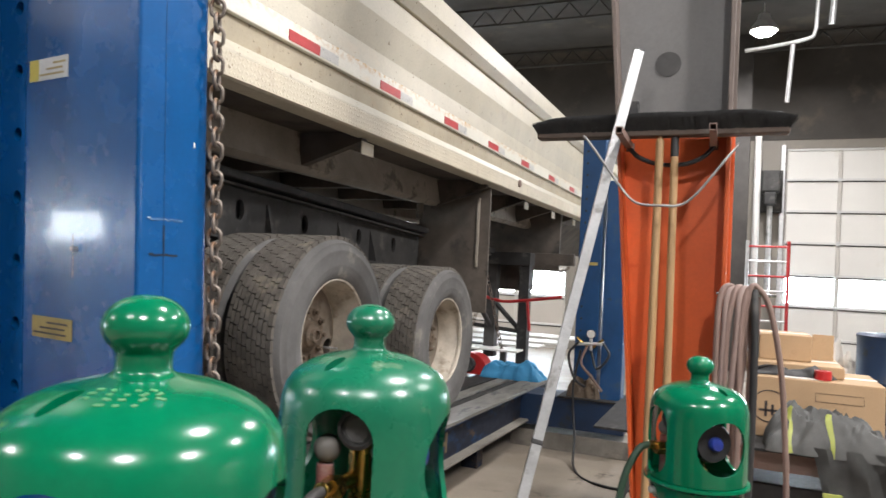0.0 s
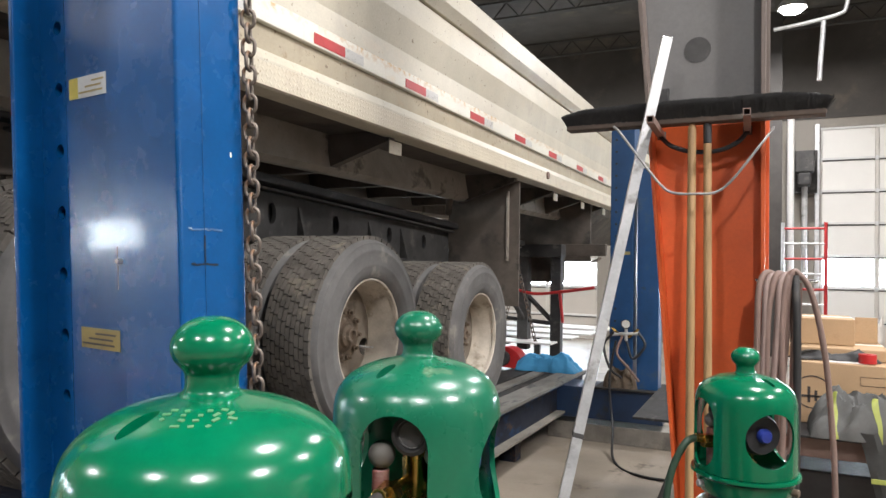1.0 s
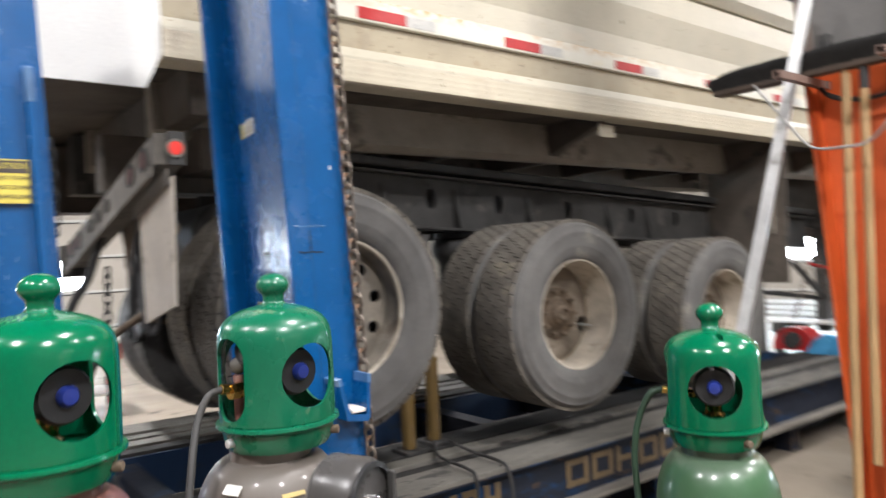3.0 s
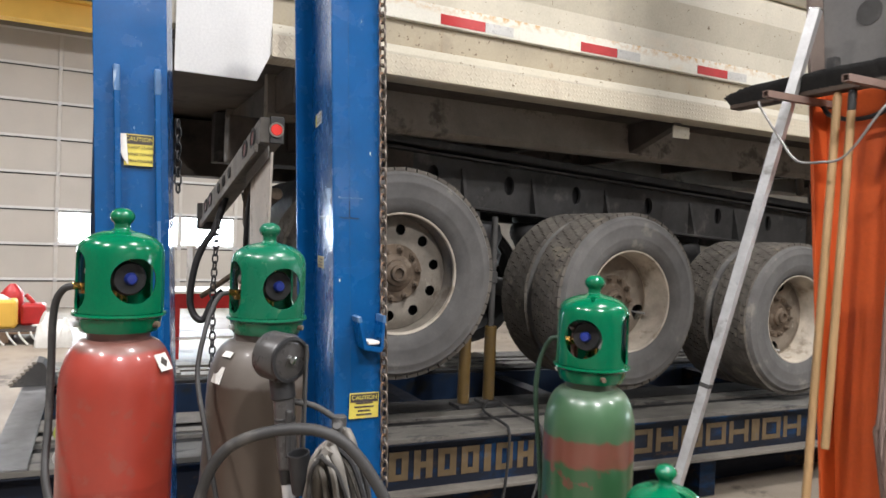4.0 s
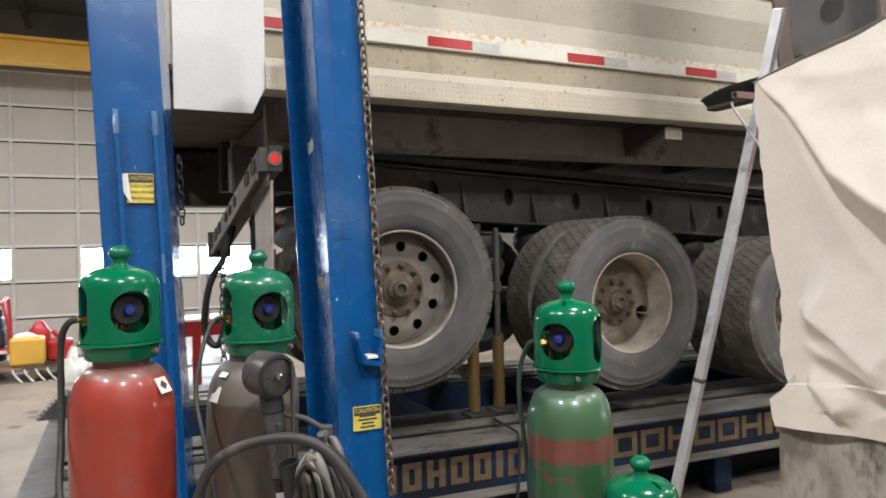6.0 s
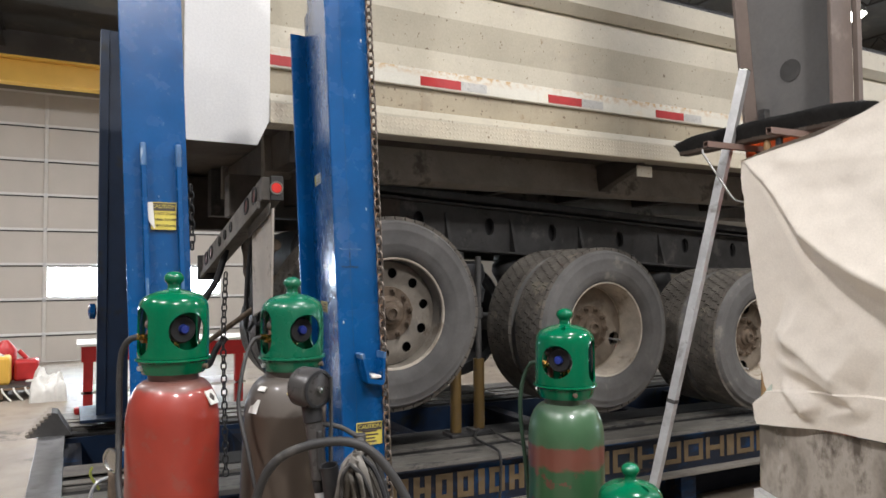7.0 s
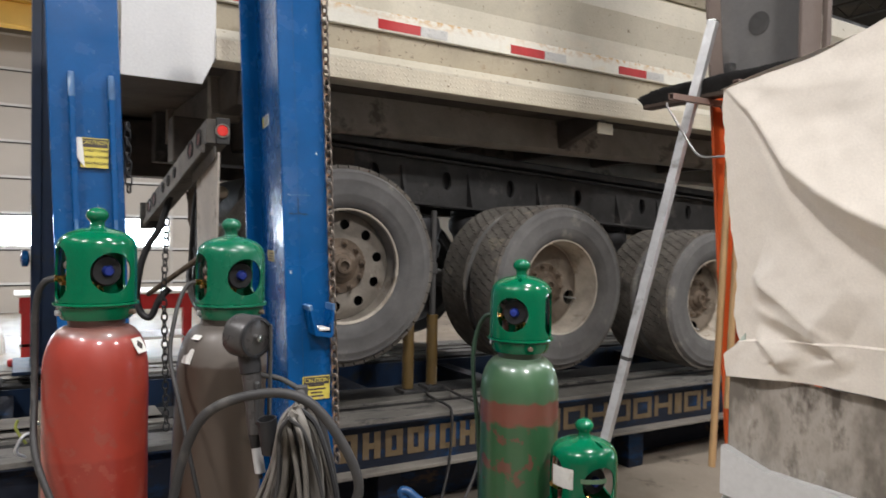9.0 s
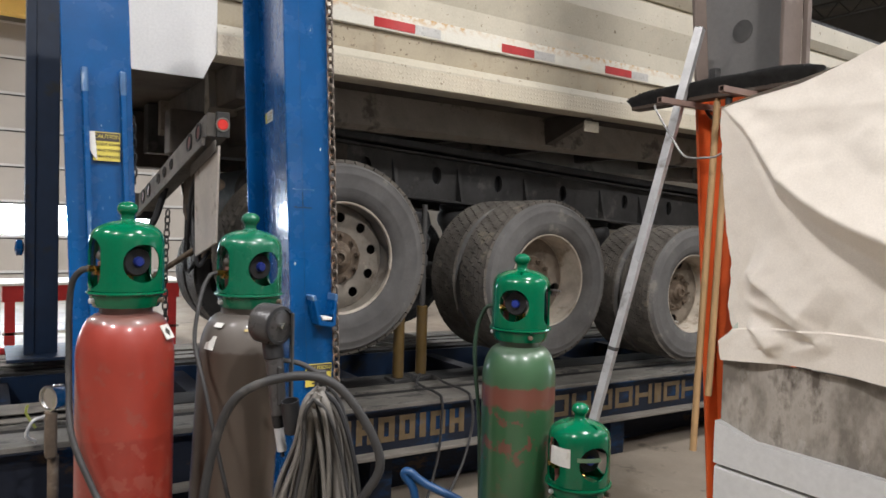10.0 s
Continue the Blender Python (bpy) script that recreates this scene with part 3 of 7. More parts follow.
wall_with_openings("wall_west", "x", XW, YS, YN, [(-5.67, 5.13, 0.0, 5.09)], "tan lined workshop wall with overhead door")
wall_with_openings("wall_north", "y", YN, XW, XE, [(0.8, 5.4, 0.0, 4.25), (-9.0, -3.4, 0.0, 4.25)], "tan lined workshop wall with overhead doors")
solo("wall_liner_north", box(B(), XW + 0.001, XE - 0.001, YN - 0.02, YN - 0.001, 4.42, CEILING - 0.001), ROOF, "dark liner above the overhead doors", "wall liner", kind="structure")
solo("wall_liner_west", box(B(), XW + 0.001, XW + 0.02, YS + 0.001, YN - 0.021, 5.4, CEILING - 0.001), LINER, "smoky grey liner above the crane girder", "wall liner", kind="structure")
# east and south walls are unseen, kept dark to cut fill in shaded places
wall_with_openings("wall_east", "x", XE, YS, YN, [], "plain grey unseen wall, darkened to cut bounce", LINER)
wall_with_openings("wall_south", "y", YS, XW, XE, [], "plain grey unseen wall, darkened to cut bounce", LINER)


def overhead_door(name, axis, at, u0, u1, top, rows, panes, label, group="", drop=0.0, skin=None, bay=1.02):
    """A sectional door of steel panels with ribs between, and a row of panes."""
    d = thing(name, label, "overhead door", group, kind="structure",
              at=((at, (u0 + u1) / 2, 0) if axis == "x" else ((u0 + u1) / 2, at, 0)))
    inward = 1 if at < 0 else -1
    h = top / rows

    def bx(bm, ua, ub, d0, d1, za, zb, bev=0.0):
        za, zb = max(za - drop, 0.001), zb - drop
        p, q = sorted((at + inward * d0, at + inward * d1))
        if axis == "x":
            box(bm, p, q, ua, ub, za, zb, bev)
        else:
            box(bm, ua, ub, p, q, za, zb, bev)
    n = max(1, round((u1 - u0) / bay))
    w = (u1 - u0) / n
    for r in range(rows):
        z0, z1 = r * h + 0.004, (r + 1) * h - 0.004
        if r != panes[0]:
            bm = B()
            bx(bm, u0, u1, -0.06, 0.0, z0, z1, 0.01)
            part("panel", bm, skin or DOOR_PANEL, d)
            continue
        bm = B()
        zl, zh = z0 + 0.06, z1 - 0.05
        bx(bm, u0, u1, -0.06, 0.0, z0, zl)
        bx(bm, u0, u1, -0.06, 0.0, zh, z1)
        for i in range(n):
            if i in panes[1]:
                bx(bm, u0 + i * w - 0.05, u0 + i * w + 0.05, -0.06, 0.0, zl + 0.001, zh - 0.001)
                g = B()
                bx(g, u0 + i * w + 0.05, u0 + (i + 1) * w - 0.05, -0.04, -0.03, zl, zh)
                part("pane", g, DAYLIGHT, d, "window pane bright with daylight")
            else:
                bx(bm, u0 + i * w - 0.05, u0 + (i + 1) * w - 0.05, -0.06, 0.0, zl + 0.001, zh - 0.001)
        part("panel", bm, skin or DOOR_PANEL, d)
    for r in range(rows + 1):
        bm = B()
        z = min(r * h, top - 0.03)
        bx(bm, u0, u1, 0.002, 0.034, z - 0.012, z + 0.034, 0.006)
        part("rib", bm, DOOR_RIB, d)
        # dark strip below each inner rib, painted in as its shadow line
        if 0 < r < rows:
            bm = B()
            bx(bm, u0, u1, 0.002, 0.016, z - 0.034, z - 0.0125, 0.003)
            part("rib_shade", bm, FRAME, d)
    for i in range(n + 1):
        bm = B()
        u = u0 + i * w
        bx(bm, u - 0.035, u + 0.035, 0.004, 0.026, 0.0, top, 0.008)
        part("stile", bm, DOOR_STILE, d)
        for r in range(1, rows):
            hb = B()
            bx(hb, u - 0.03, u + 0.03, 0.026, 0.04, r * h - 0.04, r * h + 0.04, 0.006)
            part("hinge", hb, STEEL, d)
    return d


overhead_door("door_1", "x", XW - 0.05, -5.67, 5.13, 5.24, 8, (2, {1, 3, 5, 6, 7}), "cream sectional overhead door with bright panes", drop=0.14, bay=1.08)
overhead_door("door_2", "y", YN + 0.05, 0.8, 5.4, 4.25, 7, (2, {0, 1, 2, 3}), "white sectional overhead door with bright panes", skin=DOOR_WHITE)
overhead_door("door_3", "y", YN + 0.05, -9.0, -3.4, 4.25, 7, (2, {1, 2, 3, 4, 5}), "cream sectional overhead door with bright panes", drop=0.12)

# roof purlins and cross joists
for i in range(9):
    y = -6 + i * 2.5
    bm = B()
    box(bm, XW, XE, y - 0.05, y + 0.05, CEILING - 0.32, CEILING - 0.29)
    box(bm, XW, XE, y - 0.05, y + 0.05, CEILING - 0.03, CEILING - 0.001)
    for k in range(40):
        x = XW + k * 0.5
        rod(bm, (x, y, CEILING - 0.3), (x + 0.25, y, CEILING - 0.02), 0.012, 6)
        rod(bm, (x + 0.25, y, CEILING - 0.02), (x + 0.5, y, CEILING - 0.3), 0.012, 6)
    solo("roof_joist", bm, JOIST, "dark open-web steel roof joist", "joist", "roof joists", kind="structure")


def ceiling_lamp(x, y, z=CEILING - 0.5, watts=LAMP_POWER):
    t = thing("ceiling_lamp", "round bright high-bay lamp hung under the roof", "lamp", "high-bay lamps", at=(x, y, z))
    part("housing", lathe(B(), [(0.03, 0.30), (0.08, 0.28), (0.1, 0.2), (0.2, 0.06), (0.21, 0.01), (0.2, 0.012), (0.02, 0.19)], 24, loop=True), STEEL, t, here=True)
    # lens swollen into a dome so that its glow imitates the lamp's glare
    part("lens", lathe(B(), [(0.001, -0.075), (0.06, -0.07), (0.12, -0.05), (0.165, -0.015), (0.185, 0.03), (0.185, 0.045), (0.001, 0.045)], 24), LAMP_GLOW, t, here=True)
    part("hook", rod(B(), (0, 0, 0.29), (0, 0, CEILING - z), 0.01, 8), STEEL, t, here=True)
    li = bpy.data.lights.new("ceiling_lamp_light", "AREA")
    li.shape, li.size, li.energy, li.color = "DISK", 0.36, watts, (1.0, 0.98, 1.0)
    lo = new("ceiling_lamp_light", li)
    lo.matrix_basis = pose(x, y, z - 0.09)


for x, y in LAMP_SPOTS:
    ceiling_lamp(x, y, z=CEILING - (0.62 if y > 10 else 0.5), watts=LAMP_POWER * LAMP_SHARE.get((x, y), 1.15))

# crane girder across the far side
bm = B()
box(bm, -12.6, -12.3, -6.9, 14.9, 4.95, 5.33, 0.01)
box(bm, -12.75, -12.15, -6.9, 14.9, 5.33, 5.37)
solo("crane_girder", bm, CRANE, "yellow overhead crane girder near the door", "crane girder", kind="structure")


# ---- frame rack ----
SLOPE = -0.018


def rz_at(y):
    return 0.615 + SLOPE * (y - 1.7)


rack = thing("frame_rack", "blue steel truck frame rack with worn dusty deck", "frame rack", at=(-2.8, 3.6, 0))
RY0, RY1 = 0.05, 7.4


def sloped(bm):
    for v in bm.verts:
        v.co.z += rz_at(v.co.y)
    return bm


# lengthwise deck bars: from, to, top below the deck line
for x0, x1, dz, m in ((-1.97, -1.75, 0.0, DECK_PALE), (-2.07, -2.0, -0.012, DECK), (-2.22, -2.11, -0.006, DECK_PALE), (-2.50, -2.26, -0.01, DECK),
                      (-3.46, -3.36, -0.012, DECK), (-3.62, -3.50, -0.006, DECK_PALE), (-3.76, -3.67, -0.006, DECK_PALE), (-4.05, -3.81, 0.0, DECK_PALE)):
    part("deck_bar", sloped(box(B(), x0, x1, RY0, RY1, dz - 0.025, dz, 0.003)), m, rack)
part("front_lip", sloped(box(B(), -1.778, -1.748, RY0, RY1, -0.034, -0.0265, 0.002)), BEAM_DARK, rack)
part("side_beam", sloped(box(B(), -1.83, -1.80, RY0, RY1, -0.27, -0.026)), BEAM_DARK, rack, "dark blue side beam with worn gold lettering")
part("lower_flange", sloped(box(B(), -1.9, -1.72, RY0, RY1, -0.285, -0.265, 0.003)), FLANGE, rack)
# dark sheet added to stand for the shadow at the inner beam
part("skirt", box(B(), -2.12, -2.1, RY0, RY1, 0.0, 0.24), BEAM_DARK, rack)
part("inner_beam", sloped(box(B(), -2.53, -2.505, RY0 + 0.125, RY1, -0.27, -0.03)), BEAM_DARK, rack)
part("inner_beam", sloped(box(B(), -3.355, -3.33, RY0 + 0.125, RY1, -0.27, -0.03)), BLUE_DARK, rack)
part("outer_beam", sloped(box(B(), -4.03, -4.0, RY0, RY1, -0.27, -0.026)), BEAM_DARK, rack)
for i in range(8):
    y = 0.2 + i * 1.0
    part("cross_beam", sloped(box(B(), -4.0, -1.84, y - 0.06, y + 0.06, -0.24, -0.06, 0.004)), BEAM_DARK, rack)
for y in (0.3, 2.0, 3.9, 5.6, 7.1):
    for x in (-1.95, -3.9):
        part("leg", box(B(), x - 0.07, x + 0.07, y - 0.07, y + 0.07, 0.0, rz_at(y) - 0.24, 0.004), BEAM_DARK, rack)
part("end_plate", sloped(box(B(), -4.05, -1.75, RY0 - 0.02, RY0 - 0.004, -0.27, 0.004, 0.003)), DECK_PALE, rack)
part("end_beam", sloped(box(B(), -3.47, -1.75, RY0 - 0.02, RY0 + 0.12, 0.001, 0.010, 0.003)), END_STEEL, rack, "smooth pale steel end beam")
for x0, x1 in ((-2.48, -2.28), (-2.2, -2.13), (-3.61, -3.51), (-3.75, -3.68)):
    part("end_tread", sloped(box(B(), x0, x1, RY0 + 0.121, 0.9, 0.001, 0.006, 0.001)), FLANGE, rack)


def letter_bars(y0, y1, shapes):
    """A painted word as plain gold strokes, one group for each character: uprights and crossbars alone."""
    gap = 0.03
    wide = {"post": 0.4}
    unit = (y1 - y0 - gap * (len(shapes) - 1)) / sum(wide.get(k, 1.0) for k in shapes)
    z0, z1, s = -0.218, -0.078, 0.036
    y = y0
    for k in shapes:
        w = unit * wide.get(k, 1.0)
        strokes = {"post": [(0, w, z0, z1)],
                   "pair": [(0, s, z0, z1), (w - s, w, z0, z1), (s, w - s, -0.165, -0.135)],
                   "frame": [(0, s, z0, z1), (w - s, w, z0, z1), (s, w - s, z1 - 0.03, z1), (s, w - s, z0, z0 + 0.03)]}[k]
        bm = B()
        for a, b, c, d in strokes:
            box(bm, -1.7985, -1.796, y + a, y + b, c, d)
        part("lettering_block", sloped(bm), GOLD, rack)
        y += w + gap


letter_bars(1.40, 2.50, ("pair", "frame", "frame", "pair", "frame", "frame", "post", "frame", "pair"))
letter_bars(2.96, 4.66, ("frame", "frame", "pair", "frame", "frame", "pair", "post", "frame", "pair"))


# ---- trailer ----
trailer = thing("dump_trailer", "white dump trailer, dirty, standing on the rack with dual wheels", "trailer", at=(-2.9, 5.5, 0.6))
TY0, TY1 = 1.06, 12.5
BODY_ROWS = [
    ("bottom_lip", [(-2.02, 2.360), (-1.9, 2.360), (-1.885, 2.367), (-1.885, 2.466), (-2.02, 2.466)], LIP, "checkered white lower lip, mud specked"),
    ("lip_flange", [(-2.02, 2.467), (-1.886, 2.467), (-1.887, 2.478), (-1.905, 2.518), (-2.02, 2.524)], BODY, "smooth sloping flange over the lip"),
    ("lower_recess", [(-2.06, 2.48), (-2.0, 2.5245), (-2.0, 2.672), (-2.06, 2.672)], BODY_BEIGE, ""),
    ("tape_band", [(-2.06, 2.673), (-1.978, 2.673), (-1.975, 2.677), (-1.978, 2.78), (-2.06, 2.80)], BAND, "white band under rust streaks"),
    ("side_sheet", [(-2.07, 2.801), (-1.99, 2.781), (-1.995, 2.90), (-1.955, 3.09), (-1.96, 3.24), (-1.99, 3.27), (-2.07, 3.27)], BODY, ""),
    ("top_rail", [(-2.07, 3.271), (-1.96, 3.271), (-1.91, 3.33), (-1.905, 3.47), (-1.93, 3.49), (-2.07, 3.49)], BODY, ""),
]
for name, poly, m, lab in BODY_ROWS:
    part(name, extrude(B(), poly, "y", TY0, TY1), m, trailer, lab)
part("floor_sheet", box(B(), -4.35, -2.02, 0.62, TY1, 2.41, 2.45), UNDER, trailer, "mud-caked underside of the box")
part("far_side_sheet", box(B(), -4.42, -4.35, 0.62, TY1, 2.386, 3.49), BODY, trailer)
part("front_sheet", box(B(), -4.35, -2.07, TY1 - 0.06, TY1, 2.451, 3.45), BODY, trailer)
part("rear_gate", box(B(), -4.35, -1.92, 0.62, 0.67, 2.451, 3.45), BODY, trailer)
bm = B()
for i in range(40):
    rod(bm, (-2.06, TY0 + 0.2 + i * 0.28, 3.53), (-2.06, TY0 + 0.2 + (i + 1) * 0.28, 3.53), 0.055, 10)
part("rolled_cover", bm, BLACK, trailer, "black rolled cover along the top rail")
for x in (-2.5, -3.75):
    part("long_sill", extrude(B(), [(x, 2.17), (x + 0.06, 2.17), (x + 0.1, 2.2), (x + 0.06, 2.41), (x, 2.41)], "y", TY0 + 0.1, TY1 - 0.3), SILL, trailer)
for i in range(12):
    y = 1.35 + i * 0.95
    part("cross_member", box(B(), -3.75, -2.52, y - 0.04, y + 0.04, 2.26, 2.41, 0.004), UNDER, trailer)

# reflective tape pieces
for y in (1.03, 1.936, 2.835, 3.753, 4.735, 5.70, 6.68, 7.75, 8.80, 9.80, 10.8):
    z0, z1 = 2.684, 2.736
    part("red_tape", box(B(), -1.976, -1.9725, y, y + 0.264, z0, z1), TAPE_RED, trailer)
    part("white_tape", box(B(), -1.976, -1.9728, y + 0.266, y + 0.442, z0, z1), TAPE_WHITE, trailer)

# outriggers with marker lamps
for y in (3.63, 6.9, 8.0, 9.1):
    part("outrigger", extrude(B(), [(-2.42, 2.2), (-2.0, 2.34), (-1.98, 2.40), (-2.42, 2.40)], "y", y - 0.03, y + 0.03), UNDER, trailer)
    part("marker_plate", box(B(), -1.975, -1.965, y - 0.07, y + 0.07, 2.26, 2.335, 0.004), BODY, trailer, "small pale marker lamp plate")
part("side_lamp", rod(B(), (-1.9, 6.35, 2.45), (-1.87, 6.35, 2.45), 0.035), RUST_COL, trailer, "small amber side lamp")

# running gear
CH = -0.055


def cz(y):
    return 1.909 + CH * (y - 3.346)


def chassis(bm):
    for v in bm.verts:
        v.co.z += cz(v.co.y)
    return bm


HOLES = (2.24, 2.798, 3.346, 4.003, 4.72, 5.3)
for x0, x1 in ((-2.66, -2.63), (-3.63, -3.60)):
    web = B()
    box(web, x0, x1, 1.75, 7.6, -0.17, 0.12)
    cs = []
    for y in HOLES:
        cs.append(lathe(B(), [(0.062, -0.2), (0.062, 0.2)], 20, Matrix.Translation((x0, y, 0)) @ Matrix.Rotation(math.pi / 2, 4, "Y") @ Matrix.Diagonal((1, 0.62, 1, 1))))
    part("frame_web", chassis(cut(web, cs)), FRAME, trailer, "grimy frame rail with oval holes")
    # black sheet added behind the web so that its oval holes look dark
    part("web_hole_backing", chassis(box(B(), x0 - 0.03, x0 - 0.02, 1.8, 7.5, -0.165, 0.115)), BLACK, trailer)
    part("frame_flange", chassis(box(B(), x0 - 0.05, x1 + 0.07, 1.75, 7.6, -0.185, -0.17, 0.003)), FRAME, trailer)
    part("frame_flange", chassis(box(B(), x0 - 0.05, x1 + 0.07, 1.75, 7.6, 0.12, 0.135, 0.003)), FRAME, trailer)
for y in (2.98, 3.6, 4.42, 4.9, 2.45):
    bm = extrude(B(), [(-2.63, -0.17), (-2.56, -0.17), (-2.625, 0.07), (-2.63, 0.07)], "y", y - 0.012, y + 0.012)
    part("gusset", chassis(bm), FRAME, trailer)
part("hinge_bar", chassis(box(B(), -2.75, -2.52, 1.5, 7.6, 0.15, 0.2, 0.01)), BLACK_DUSTY, trailer)
part("dirt_plate", chassis(box(B(), -2.629, -2.622, 1.78, 2.1, -0.12, 0.16, 0.002)), UNDER, trailer)


for y in (2.52, 3.05, 4.5):
    top = cz(y) - 0.186
    bm = lathe(B(), [(0.001, top), (0.115, top), (0.118, top - 0.03), (0.105, top - 0.036), (0.128, top - 0.065), (0.132, top - 0.11), (0.118, top - 0.15), (0.108, top - 0.158), (0.09, top - 0.2), (0.085, top - 0.30), (0.001, top - 0.30)], 28, Matrix.Translation((-2.76, y, 0)))
    part("air_spring", bm, BLACK_DUSTY, trailer, "dusty black rubber air spring")


def wheel_disc(offset, nuts):
    """Rim with its dish; offset is how deep the disc lies behind the rim's edge. Axis along z, outer side up."""
    prof = [(0.335, 0.02), (0.315, 0.02), (0.306, 0.012), (0.302, -0.01), (0.29, -0.04), (0.283, -0.09)]
    prof += [(0.279, -offset), (0.268, -offset + 0.002), (0.25, -offset + 0.016), (0.2, -offset + 0.018), (0.155, -offset + 0.012), (0.06, -offset + 0.012)]
    back = [(0.06, -offset + 0.006), (0.155, -offset + 0.006), (0.2, -offset + 0.010), (0.25, -offset + 0.008), (0.262, -offset - 0.006), (0.29, -offset - 0.02), (0.295, -0.25), (0.325, -0.26), (0.335, -0.24)]
    bm = lathe(B(), prof + back, 48, loop=True)
    bmesh.ops.recalc_face_normals(bm, faces=bm.faces)
    cs = []
    k = 10 if nuts else 2
    for i in range(k):
        a = 2 * math.pi * (i + 0.35) / k
        r = 0.215 if nuts else 0.222
        c = lathe(B(), [(0.027 if nuts else 0.048, -0.06), (0.027 if nuts else 0.048, 0.1)], 20,
                  Matrix.Translation((r * math.cos(a), r * math.sin(a), -offset)))
        bmesh.ops.recalc_face_normals(c, faces=c.faces)
        cs.append(c)
    return cut(bm, cs)


def tyre_profile(R, w, r_in=0.292):
    h = w / 2
    return [(r_in + 0.005, 0.024), (r_in + 0.012, 0.035), (r_in + 0.05, 0.048), (R * 0.70, 0.0505), (R * 0.71, 0.0525), (R * 0.73, 0.053), (R * 0.74, 0.0525), (R * 0.80, 0.055), (R * 0.845, 0.0535), (R * 0.855, 0.055), (R * 0.87, 0.054), (R * 0.88, 0.0515), (R * 0.91, 0.0475), (R * 0.93, 0.045), (R * 0.935, 0.0455), (R * 0.942, 0.043), (R - 0.022, 0.028), (R - 0.012, 0.012),
            (R - 0.017, 0.0), (R - 0.017, -w + 0.06), (R - 0.02, -w + 0.045), (R - 0.05, -w + 0.025), (R * 0.8, -w), (r_in + 0.03, -w + 0.03), (r_in + 0.02, -w + 0.06), (r_in + 0.02, 0.018)]


def wheel(y, z, x_face, nuts, spin, R=0.512, label="", far=False):
    """A wheel end: two tyres, two rims and a hub, its axle along x. x_face: the plane of the outer rim's edge. far:
    turned round, with the far side's shade put into its colours.
    """
    m = Matrix.Translation((x_face, y, z)) @ Matrix.Rotation(math.pi / 2, 4, "Y") @ Matrix.Rotation(spin, 4, "Z")
    if far:
        m = Matrix.Translation((x_face, y, z)) @ Matrix.Rotation(-math.pi / 2, 4, "Y")
    off = 0.075 if nuts else 0.155
    rim = wheel_disc(off, nuts)
    rim.transform(m)
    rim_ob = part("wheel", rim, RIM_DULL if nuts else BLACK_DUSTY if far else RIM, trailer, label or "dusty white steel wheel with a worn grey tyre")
    if not nuts:
        rim_ob.data.materials.append(DISC)
        base = trailer.matrix_basis.translation
        for f in rim_ob.data.polygons:
            c = f.center + base
            if math.hypot(c.y - y, c.z - z) < 0.266:
                f.material_index = 1
    for dx, nm in ((0.0, "tyre"), (-0.33, "inner_tyre")):
        md = m @ Matrix.Translation((0, 0, dx))
        bm = lathe(B(), tyre_profile(R, 0.28), 72, loop=True)
        bm.transform(md)
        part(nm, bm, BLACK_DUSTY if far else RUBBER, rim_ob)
        bm = B()
        n = 54
        halves = []
        for row, (c, w) in enumerate(((-0.006, 0.052), (-0.0595, 0.051), (-0.1125, 0.051), (-0.1655, 0.051), (-0.2145, 0.043))):
            halves += [(row * 0.5, c - w / 4, w / 2 - 0.0012), (row * 0.5 + 0.37, c + w / 4, w / 2 - 0.0012)]
        for row, c, w in halves:
            for i in range(n):
                a0 = 2 * math.pi * (i + row) / n
                a1 = a0 + 2 * math.pi / n * 0.90
                vs = []
                for r in (R - 0.02, R + 0.003):
                    for a, c2 in ((a0, c - w / 2), (a1, c - w / 2 + 0.001), (a1, c + w / 2), (a0, c + w / 2 - 0.001)):
                        vs.append(bm.verts.new(md @ Vector((r * math.cos(a), r * math.sin(a), c2))))
                q = vs[4:]
                bm.faces.new(q)
                for k in range(4):
                    bm.faces.new((vs[k], vs[(k + 1) % 4], q[(k + 1) % 4], q[k]))
        bmesh.ops.recalc_face_normals(bm, faces=bm.faces)
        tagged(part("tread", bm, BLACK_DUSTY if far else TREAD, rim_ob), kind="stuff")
    z0 = -off + 0.012
    bm = lathe(B(), [(0.144, z0 + 0.001), (0.142, z0 + 0.007), (0.094, z0 + 0.009), (0.088, z0 + 0.018), (0.066, z0 + 0.026), (0.060, z0 + 0.042), (0.042, z0 + 0.050), (0.038, z0 + 0.066), (0.026, z0 + 0.068), (0.024, z0 + 0.05), (0.001, z0 + 0.05)], 28)
    bm.transform(m)
    part("hub", bm, HUB, rim_ob)
    bm = lathe(B(), [(0.285, 0.012), (0.287, 0.026), (0.292, 0.030), (0.297, 0.030), (0.296, 0.016)], 56, loop=True)
    bm.transform(m)
    part("rim_edge", bm, RIM, rim_ob, "pale worn rim edge")
    # black backing disc added in the drum's place to darken the wheel's holes
    bm = lathe(B(), [(0.272, -off - 0.085), (0.272, -off - 0.05), (0.07, -off - 0.05), (0.07, -off - 0.085)], 40, loop=True)
    bm.transform(m)
    part("drum_backing", bm, BLACK, rim_ob)
    k = 10
    for i in range(k):
        a = 2 * math.pi * (i + 0.25) / k
        bm = lathe(B(), [(0.015, 0), (0.017, 0.016), (0.010, 0.018), (0.010, 0.034), (0.001, 0.036)], 6)
        bm.transform(m @ Matrix.Translation((0.122 * math.cos(a), 0.122 * math.sin(a), z0 + 0.005)))
        part("wheel_nut", bm, HUB, rim_ob)
    if not nuts:
        a = 2 * math.pi * 0.35 / 2
